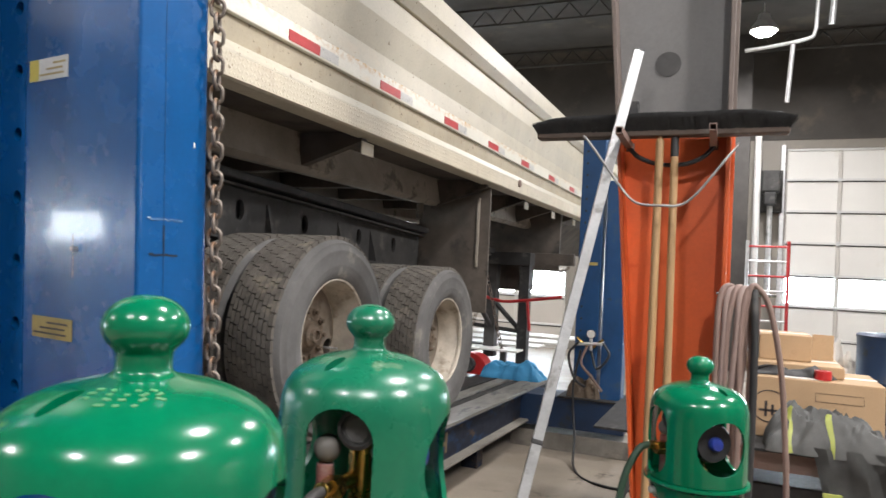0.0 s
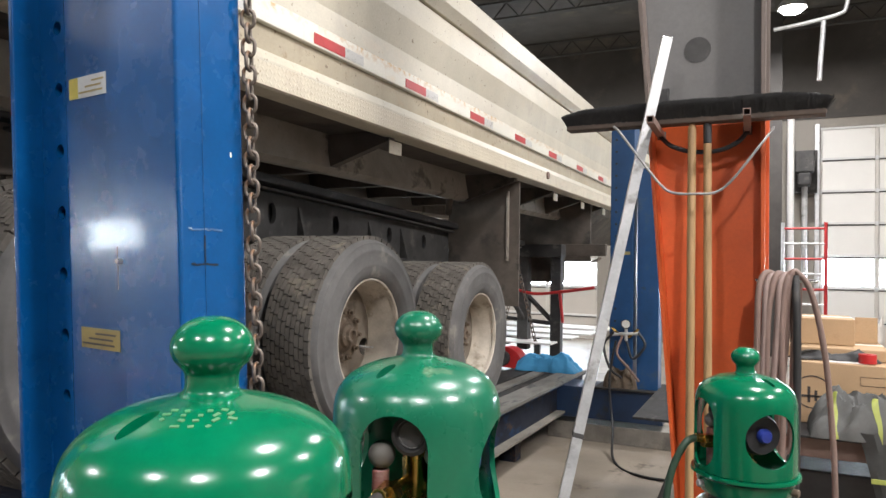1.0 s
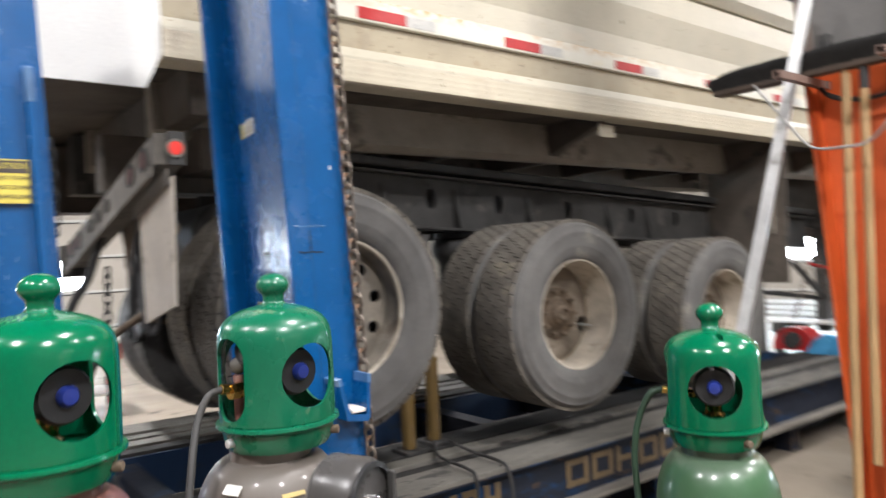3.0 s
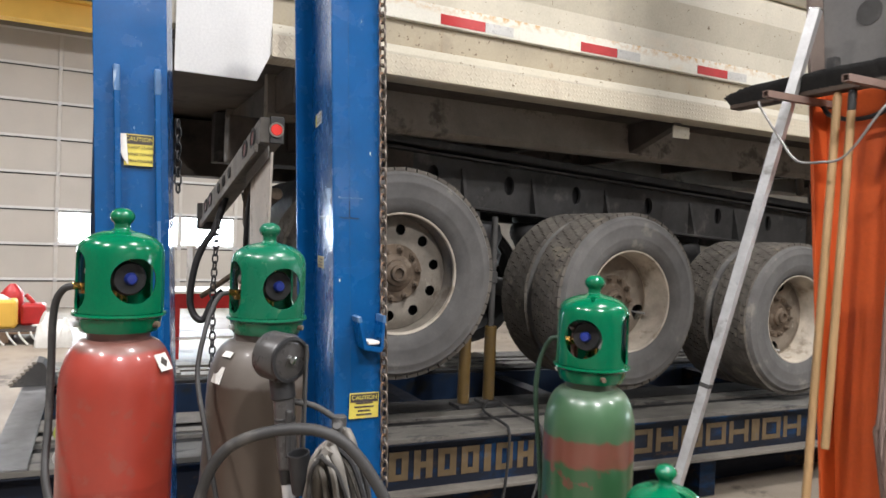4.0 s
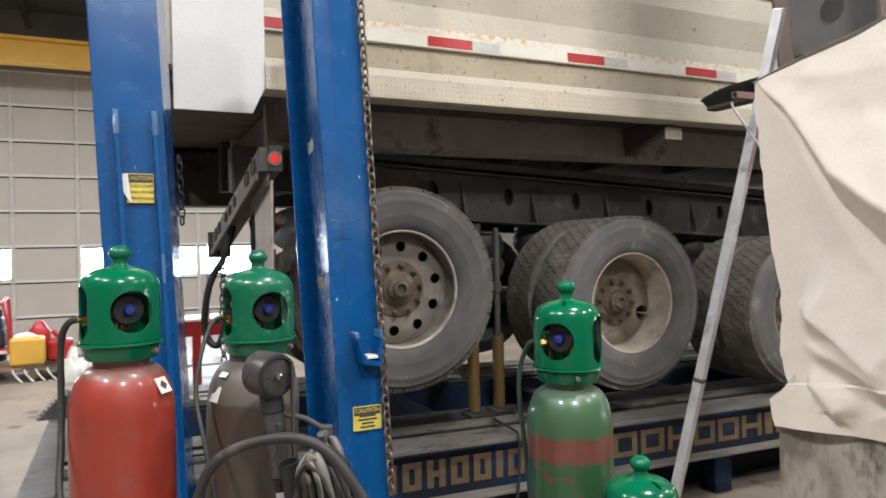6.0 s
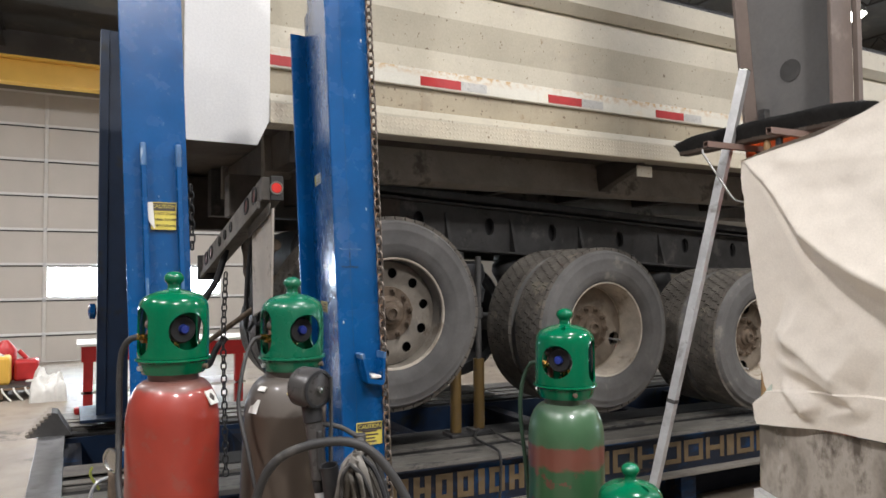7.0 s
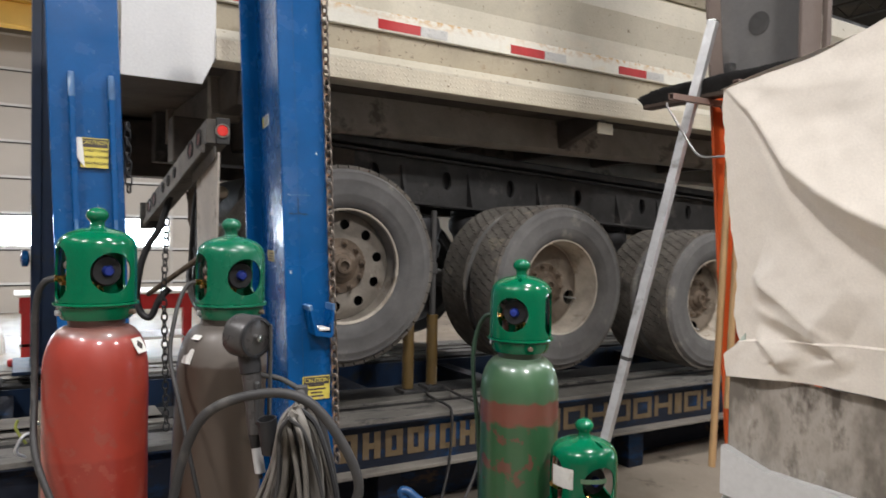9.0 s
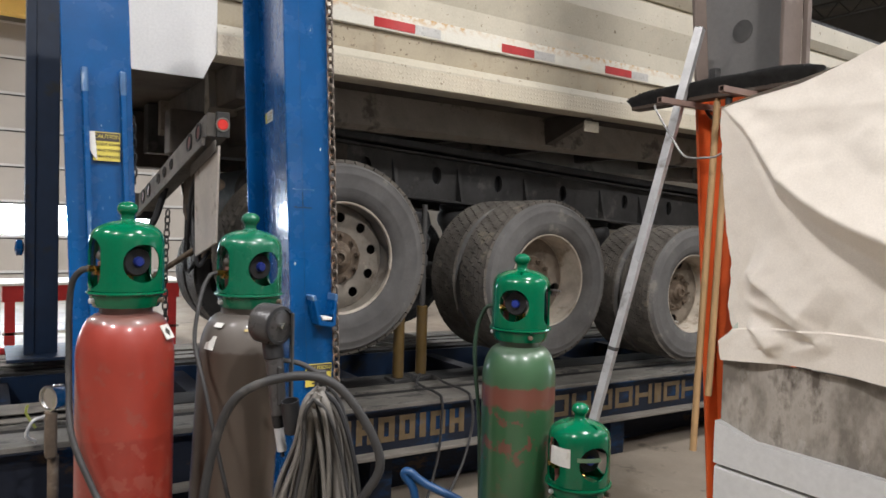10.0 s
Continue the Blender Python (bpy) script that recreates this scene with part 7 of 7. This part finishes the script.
for i in range(9):
    part("rung", rod(B(), (0.15, 13.0, 0.25 + i * 0.25), (0.78, 13.0, 0.25 + i * 0.25), 0.02, 10), (RED, STEEL)[i % 2], scaf)
solo("blue_drum", lathe(B(), [(0.26, 0), (0.29, 0.03), (0.29, 0.4), (0.3, 0.42), (0.29, 0.44), (0.29, 0.85), (0.3, 0.88), (0.27, 0.9), (0.001, 0.9)], 28, Matrix.Translation((1.49, 8.6, 0.27))), BLUE_DARK,
     "dark blue plastic drum on a wooden block", "drum")
solo("timber_block", box(B(), 1.15, 1.85, 8.25, 8.95, 0.0, 0.27, 0.01), WOOD_OLD, "grimy timber block under the drum", "timber")
solo("cream_bag", crumple(0.80, 1.35, 8.9, 9.5, 0.0, 1.05, 3.0), CANVAS, "cream sack standing on the floor", "sack")
duct = thing("lamp_bracket", "galvanised pipe bracket hanging below the roof", "pipe bracket", at=(0.6, 9.6, 4.6))
part("arm", tube(B(), [(0.0, 9.6, 4.56), (0.35, 9.6, 4.60), (0.70, 9.6, 4.66), (0.78, 9.6, 4.74), (0.80, 9.6, 5.0), (0.82, 9.6, CEILING - 0.001)], 0.024, 12), STEEL, duct)
part("drop", rod(B(), (0.50, 9.6, 3.88), (0.545, 9.6, 4.60), 0.028, 12), STEEL, duct)
part("hanger", rod(B(), (0.96, 9.6, 4.82), (1.04, 9.6, CEILING - 0.001), 0.035, 12), STEEL, duct)
trestle = thing("sheet_trestle", "white sheets laid on a dark trestle beyond the rack", "trestle", at=(-3.2, 8.8, 0))
for k, (ya, yb, z) in enumerate(((7.75, 8.1, 0.72), (8.25, 8.62, 0.735), (8.75, 9.2, 0.745), (9.35, 9.8, 0.76))):
    part("sheet", box(B(), -4.6, -2.25 + 0.1 * k, ya, yb, z - 0.02, z, 0.004), DOOR_WHITE, trestle, "white coated sheet")
for x in (-4.3, -3.1):
    part("rail", box(B(), x, x + 0.1, 7.7, 9.85, 0.60, 0.699, 0.004), FRAME, trestle)
    for y in (7.75, 9.7):
        part("leg", box(B(), x + 0.01, x + 0.09, y, y + 0.08, 0.0, 0.599, 0.004), FRAME, trestle)
stand2 = thing("support_frame", "dark steel support frame with chains under the trailer", "frame", at=(-2.6, 8.2, 0))
part("post", box(B(), -2.34, -2.22, 8.0, 8.12, 0.0, 1.7, 0.004), BLACK_DUSTY, stand2)
part("post", box(B(), -3.5, -3.38, 8.0, 8.12, 0.0, 1.7, 0.004), BLACK_DUSTY, stand2)
part("beam", box(B(), -3.6, -2.2, 7.95, 8.15, 1.7, 1.85, 0.004), BLACK_DUSTY, stand2)
part("brace", rod(B(), (-2.28, 8.05, 0.9), (-2.8, 8.05, 1.4), 0.03, 10), BLACK_DUSTY, stand2)
part("brace", rod(B(), (-3.4, 8.05, 1.0), (-2.3, 8.05, 0.92), 0.025, 10), BLACK_DUSTY, stand2)
part("belly_sheet", extrude(B(), [(-4.3, 2.405), (-2.1, 2.405), (-2.12, 2.28), (-2.5, 1.93), (-3.9, 1.93)], "y", 8.8, 12.0), UNDER, trailer, "dark sloping belly of the hopper")
part("front_bulkhead", box(B(), -3.7, -2.02, 8.6, 8.64, 1.66, 2.405, 0.004), UNDER, trailer)
part("gear_box", box(B(), -2.68, -2.3, 8.2, 8.5, 1.40, 1.86, 0.02), UNDER, trailer)
part("front_rail", box(B(), -2.3, -1.75, 8.22, 8.3, 1.72, 1.86, 0.006), UNDER, trailer)
part("front_rail", box(B(), -3.6, -2.69, 8.22, 8.3, 1.6, 1.8, 0.006), UNDER, trailer)
chain([(-1.8, 8.2, 1.7), (-2.2, 7.95, 1.42)], 0.05, 0.012, "dark chain under the trailer", "chains")
binder = thing("load_binder", "red lever load binder strung between the chains", "load binder", at=(-2.2, 7.9, 1.2))
part("bar", tube(B(), [(-2.75, 7.9, 1.32), (-2.5, 7.9, 1.27), (-2.2, 7.9, 1.3), (-1.8, 7.9, 1.36)], 0.018, 10), RED, binder)
part("lever", rod(B(), (-2.2, 7.9, 1.3), (-2.16, 7.9, 0.95), 0.018, 10), RED, binder)
chain([(-2.75, 7.9, 1.32), (-2.98, 7.9, 0.6)], 0.05, 0.012, "dark chain under the trailer", "chains")
chain([(-2.72, 7.85, 1.7), (-2.45, 7.85, 0.65)], 0.05, 0.012, "dark chain under the trailer", "chains")

# regulator on the fourth tower
reg = thing("gas_regulator", "brass regulator with a round gauge on the tower", "regulator", at=(-1.18, 6.45, 1.0))
gm = Matrix.Translation((-1.17, 6.46, 1.10)) @ Matrix.Rotation(math.pi / 2, 4, "X")
part("gauge", lathe(B(), [(0.001, 0), (0.038, 0), (0.042, 0.006), (0.042, 0.03), (0.036, 0.03), (0.036, 0.026), (0.001, 0.026)], 24, gm, False), CHROME, reg)
part("gauge_dial", lathe(B(), [(0.001, 0.0262), (0.035, 0.0262), (0.035, 0.0272), (0.001, 0.0272)], 24, gm, False), LABEL_WHITE, reg)
part("stem", rod(B(), (-1.17, 6.45, 0.95), (-1.17, 6.45, 1.06), 0.014, 10), STEEL, reg)
for k, pts in enumerate(([(-1.28, 6.44, 1.02), (-1.36, 6.42, 0.9), (-1.3, 6.4, 0.7), (-1.2, 6.42, 0.62)], [(-1.06, 6.44, 1.03), (-1.0, 6.42, 0.92), (-1.1, 6.4, 0.8), (-1.16, 6.42, 0.95)],
                         [(-1.2, 6.43, 0.99), (-1.24, 6.4, 0.84), (-1.14, 6.39, 0.72), (-1.05, 6.42, 0.6)])):
    part("hose_tail", tube(B(), pts, 0.012, 8), BLACK if k < 2 else RUST_COL, reg)
part("manifold", rod(B(), (-1.3, 6.45, 1.0), (-1.05, 6.45, 1.02), 0.016, 10), STEEL, reg)
part("lever", rod(B(), (-1.3, 6.45, 1.06), (-1.2, 6.45, 0.98), 0.012, 10), BRASS, reg)
part("lever", rod(B(), (-1.06, 6.45, 1.06), (-1.15, 6.45, 0.98), 0.012, 10), BRASS, reg)
part("clamp", crumple(-1.36, -1.08, 6.46, 6.495, 0.516, 0.22, 12.0), HUB, reg)
solo("floor_hose", tube(B(), [(-1.25, 6.4, 0.95), (-1.3, 6.38, 0.6), (-1.25, 6.3, 0.2), (-1.15, 5.9, 0.012), (-0.85, 5.6, 0.012), (-0.4, 5.7, 0.012), (0.2, 6.0, 0.012)], 0.011, 8), BLACK, "black hose lying on the concrete", "hose")

# ---- far left side ----
pallet = thing("wooden_pallet", "grey wooden pallet with torn wrapping", "pallet", at=(-9.6, -0.6, 0))
for i in range(7):
    x = -10.1 + i * 0.16
    part("slat", box(B(), x, x + 0.11, -1.15, -0.1, 0.14, 0.165, 0.003), WOOD_OLD, pallet)
for y in (-1.15, -0.67, -0.2):
    part("bearer", box(B(), -10.1, -9.03, y, y + 0.1, 0.025, 0.14, 0.003), WOOD_OLD, pallet)
can = thing("fuel_can", "yellow plastic fuel can with a rag on it", "fuel can", "fuel cans", at=(-9.5, -0.73, 0.165))
part("tank", box(B(), -9.65, -9.3, -0.92, -0.52, 0.166, 0.55, 0.04), CRANE, can)
part("rag", crumple(-9.6, -9.35, -0.88, -0.6, 0.545, 0.07, 1.0, 12, 12), LABEL_WHITE, can)
can2 = thing("fuel_can", "red plastic fuel can on the pallet", "fuel can", "fuel cans", at=(-9.8, -0.35, 0.165))
part("tank", box(B(), -9.95, -9.62, -0.5, -0.2, 0.166, 0.46, 0.04), RED, can2)
part("spout", rod(B(), (-9.8, -0.35, 0.46), (-9.8, -0.45, 0.58), 0.03), RED, can2)
can3 = thing("fuel_can", "tall red can behind the yellow one", "fuel can", "fuel cans", at=(-10.0, -0.6, 0.165))
part("tank", lathe(B(), [(0.13, 0), (0.14, 0.02), (0.14, 0.42), (0.08, 0.5), (0.04, 0.55), (0.001, 0.55)], 24, Matrix.Translation((-9.95, -0.62, 0.166))), RED, can3)
part("board", box(B(), -9.62, -9.05, -0.75, 0.02, 0.1655, 0.178, 0.003), BLACK_DUSTY, pallet, "dark board lying across the slats")
part("carton_sheet", box(B(), -10.0, -9.5, -0.35, 0.05, 0.17, 0.19, 0.003), LABEL_WHITE, pallet)
for k in range(5):
    y = -0.85 + 0.13 * k
    part("wrap_strip", tube(B(), [(-9.03, y, 0.172), (-9.01, y + 0.02, 0.12), (-9.0, y + 0.07, 0.05), (-8.99, y + 0.11, 0.008)], 0.012, 6), LABEL_WHITE, pallet)
solo("plastic_wrap", crumple(-9.3, -8.72, -0.26, 0.14, 0.0, 0.42, 6.0), LABEL_WHITE, "crumpled clear plastic wrap on the floor", "plastic wrap")
wash = thing("pressure_washer", "red tube-framed pressure washer with steel tank", "pressure washer", at=(-10.45, -1.55, 0))
for y in (-2.1, -1.06):
    part("frame_tube", tube(B(), [(-10.15, y + 0.05, 0.3), (-10.15, y + 0.04, 0.62), (-10.17, y, 0.85), (-10.25, y - 0.03, 0.97), (-10.45, y - 0.05, 0.99), (-10.75, y - 0.03, 0.97), (-10.75, y, 0.3)], 0.024, 10), RED, wash)
part("frame_bar", rod(B(), (-10.2, -2.1, 0.965), (-10.2, -1.09, 0.965), 0.024, 10), RED, wash)
part("frame_bar", rod(B(), (-10.15, -2.06, 0.60), (-10.15, -1.6, 0.60), 0.02, 10), RED, wash)
part("frame_bar", rod(B(), (-10.16, -1.34, 0.30), (-10.16, -1.34, 0.96), 0.02, 10), RED, wash)
part("deck_plate", box(B(), -10.78, -10.12, -2.12, -1.0, 0.25, 0.32, 0.01), RED, wash)
part("boiler", lathe(B(), [(0.15, 0), (0.175, 0.02), (0.175, 0.40), (0.168, 0.41), (0.168, 0.43), (0.178, 0.44), (0.178, 0.53), (0.12, 0.57), (0.001, 0.58)], 28, Matrix.Translation((-10.42, -1.46, 0.321))), CHROME, wash)
part("boiler_band", lathe(B(), [(0.1755, 0.2), (0.181, 0.205), (0.181, 0.225), (0.1755, 0.23)], 28, Matrix.Translation((-10.42, -1.46, 0.321)), loop=True), FRAME, wash)
part("cowl", lathe(B(), [(0.20, 0), (0.21, 0.02), (0.19, 0.07), (0.1, 0.09), (0.001, 0.09)], 24, Matrix.Translation((-10.45, -1.5, 0.92))), BLACK, wash)
part("engine", box(B(), -10.6, -10.25, -1.26, -1.08, 0.33, 0.58, 0.04), BLACK_DUSTY, wash)
part("engine_cover", box(B(), -10.55, -10.22, -1.27, -1.10, 0.585, 0.78, 0.05), BLUE_DARK, wash)
part("air_filter", rod(B(), (-10.3, -1.17, 0.78), (-10.3, -1.17, 0.88), 0.06, 16), BLACK, wash)
part("pump", box(B(), -10.3, -10.14, -1.95, -1.68, 0.62, 0.80, 0.04), BLUE_DARK, wash)
part("pump_head", rod(B(), (-10.2, -1.70, 0.72), (-10.12, -1.56, 0.72), 0.05, 14), FRAME, wash)
part("gauge", rod(B(), (-10.14, -1.82, 0.83), (-10.11, -1.82, 0.83), 0.045, 16), BLACK, wash)
part("label_plate", box(B(), -10.118, -10.112, -1.22, -1.04, 0.262, 0.312), LABEL_WHITE, wash)
for y in (-2.05, -1.15):
    part("wheel", lathe(B(), [(0.04, -0.03), (0.13, -0.03), (0.16, -0.045), (0.175, -0.03), (0.175, 0.03), (0.16, 0.045), (0.13, 0.03), (0.04, 0.03)], 24, Matrix.Translation((-10.45, y, 0.175)) @ Matrix.Rotation(math.pi / 2, 4, "X"), loop=True), BLACK, wash)
part("axle", rod(B(), (-10.45, -2.1, 0.175), (-10.45, -1.1, 0.175), 0.03, 10), FRAME, wash)
part("hose", tube(B(), [(-10.15, -1.6, 0.70), (-10.08, -1.75, 0.55), (-10.1, -1.95, 0.62), (-10.1, -2.05, 0.8)], 0.02, 8), BLACK, wash)
bench = thing("red_tool_bench", "red steel bench with a pale worn top", "bench", at=(-7.7, 1.2, 0))
part("top", box(B(), -8.1, -7.4, 0.25, 2.2, 0.80, 0.83, 0.004), LABEL_WHITE, bench)
part("apron", box(B(), -8.05, -7.45, 0.3, 2.15, 0.62, 0.799), RED, bench)
part("shelf", box(B(), -8.05, -7.45, 0.3, 2.15, 0.25, 0.28), LABEL_WHITE, bench)
for y in (0.32, 1.2, 2.02):
    part("leg", box(B(), -7.55, -7.45, y, y + 0.1, 0.0, 0.62, 0.004), RED, bench)
trol = thing("red_trolley", "red trolley frame at the edge of the floor", "trolley", at=(-6.4, -0.95, 0))
part("upright", rod(B(), (-6.4, -0.95, 0.03), (-6.4, -1.0, 0.9), 0.022, 10), RED, trol)
part("upright", rod(B(), (-6.9, -1.15, 0.03), (-6.9, -1.2, 0.9), 0.022, 10), RED, trol)
part("tray", box(B(), -6.95, -6.4, -1.5, -0.97, 0.12, 0.2, 0.01), RED, trol)
chock = thing("serrated_wedge", "grey serrated steel ramp wedge on the deck's end", "wedge", at=(-3.32, 0.08, 0.654))
part("wedge", extrude(B(), [(-0.03, 0.654), (0.205, 0.652), (0.13, 0.785), (0.098, 0.792)], "x", -3.44, -3.24), FRAME, chock)
for i in range(7):
    f = (i + 0.5) / 7
    part("tooth", box(B(), -3.445, -3.235, -0.044 + 0.128 * f, -0.020 + 0.128 * f, 0.653 + 0.136 * f, 0.667 + 0.136 * f, 0.002), SILL, chock)
# small valve block hung at the rack's edge
valve = thing("air_valve", "small brass air valve with a round gauge at the rack's edge", "valve", at=(-1.45, 0.33, 0.7))
part("gauge", lathe(B(), [(0.001, 0), (0.042, 0), (0.045, 0.004), (0.045, 0.048), (0.048, 0.05), (0.048, 0.056), (0.040, 0.057), (0.040, 0.05), (0.001, 0.05)], 32, along((-1.44, 0.385, 0.905), (-1.40, 0.325, 0.905))), CHROME, valve)
part("block", box(B(), -1.47, -1.40, 0.33, 0.37, 0.68, 0.86, 0.01), HUB, valve)
part("lever", tube(B(), [(-1.42, 0.33, 0.84), (-1.40, 0.29, 0.83), (-1.40, 0.27, 0.78), (-1.42, 0.3, 0.75)], 0.006, 8), STEEL, valve)
part("green_tie", tube(B(), [(-1.42, 0.30, 0.80), (-1.41, 0.27, 0.86), (-1.41, 0.275, 0.89)], 0.005, 6), HIVIS, valve)
part("pipe", rod(B(), (-1.45, 0.36, 0.0), (-1.45, 0.36, 0.68), 0.02, 10), HUB, valve)
# cart handle near the green cylinder
hd = thing("cart_handle", "blue bent tube handle of a small cart", "cart handle", at=(-0.35, 1.28, 0))
part("tube", tube(B(), [(-0.35, 1.29, 0.0), (-0.345, 1.29, 0.5), (-0.35, 1.285, 0.72), (-0.372, 1.256, 0.79), (-0.36, 1.27, 0.80), (-0.33, 1.31, 0.765), (-0.25, 1.42, 0.70), (-0.2, 1.5, 0.6), (-0.2, 1.5, 0.0)], 0.013, 12), BLUE_DULL, hd)
# hand hammer and red clamp left on the deck
ham = thing("hand_hammer", "hammer with a brown wooden handle lying on the deck", "hammer", at=(-3.9, 0.45, 0.66))
part("head", lathe(B(), [(0.02, 0), (0.026, 0.01), (0.026, 0.04), (0.018, 0.05), (0.018, 0.09), (0.026, 0.10), (0.026, 0.13), (0.02, 0.14)], 16, along((-3.93, 0.40, 0.665), (-3.88, 0.47, 0.665))), FRAME, ham)
part("handle", rod(B(), (-3.905, 0.445, 0.665), (-3.80, 0.72, 0.662), 0.014, 10), WOOD_OLD, ham)
clampo = thing("red_clamp", "small red steel clamp lying on the deck", "clamp", at=(-3.98, 0.27, 0.65))
part("body", box(B(), -4.02, -3.95, 0.22, 0.33, 0.642, 0.69, 0.014), RED, clampo)
part("screw", rod(B(), (-3.985, 0.33, 0.666), (-3.97, 0.39, 0.664), 0.01, 10), STEEL, clampo)
# orange trestle on the floor past the rack's end
tres = thing("orange_trestle", "orange tubular steel trestle standing on the floor", "trestle", at=(-2.1, -0.2, 0))
part("leg", rod(B(), (-2.025, -0.05, 0.0), (-2.105, -0.25, 0.94), 0.03, 14), ORANGE, tres)
part("leg", rod(B(), (-2.19, -0.48, 0.0), (-2.115, -0.28, 0.94), 0.03, 14), ORANGE, tres)
part("brace", rod(B(), (-2.05, -0.115, 0.32), (-2.165, -0.41, 0.32), 0.014, 10), STEEL, tres)
part("head", box(B(), -2.16, -2.06, -0.32, -0.21, 0.94, 0.965, 0.005), ORANGE, tres)
# worn stencil on the brown cylinder's shoulder
bm = box(B(), -0.0006, 0.0006, -0.016, 0.016, -0.003, 0.003)
bm.transform(Matrix.Translation((-0.2010, 0.698, 1.307)) @ Matrix.Rotation(radians(-5), 4, "Z") @ Matrix.Rotation(radians(-34), 4, "Y"))
solo("stencil_mark", bm, LABEL_GOLD, "worn yellow stencil mark on the brown cylinder", "marking")
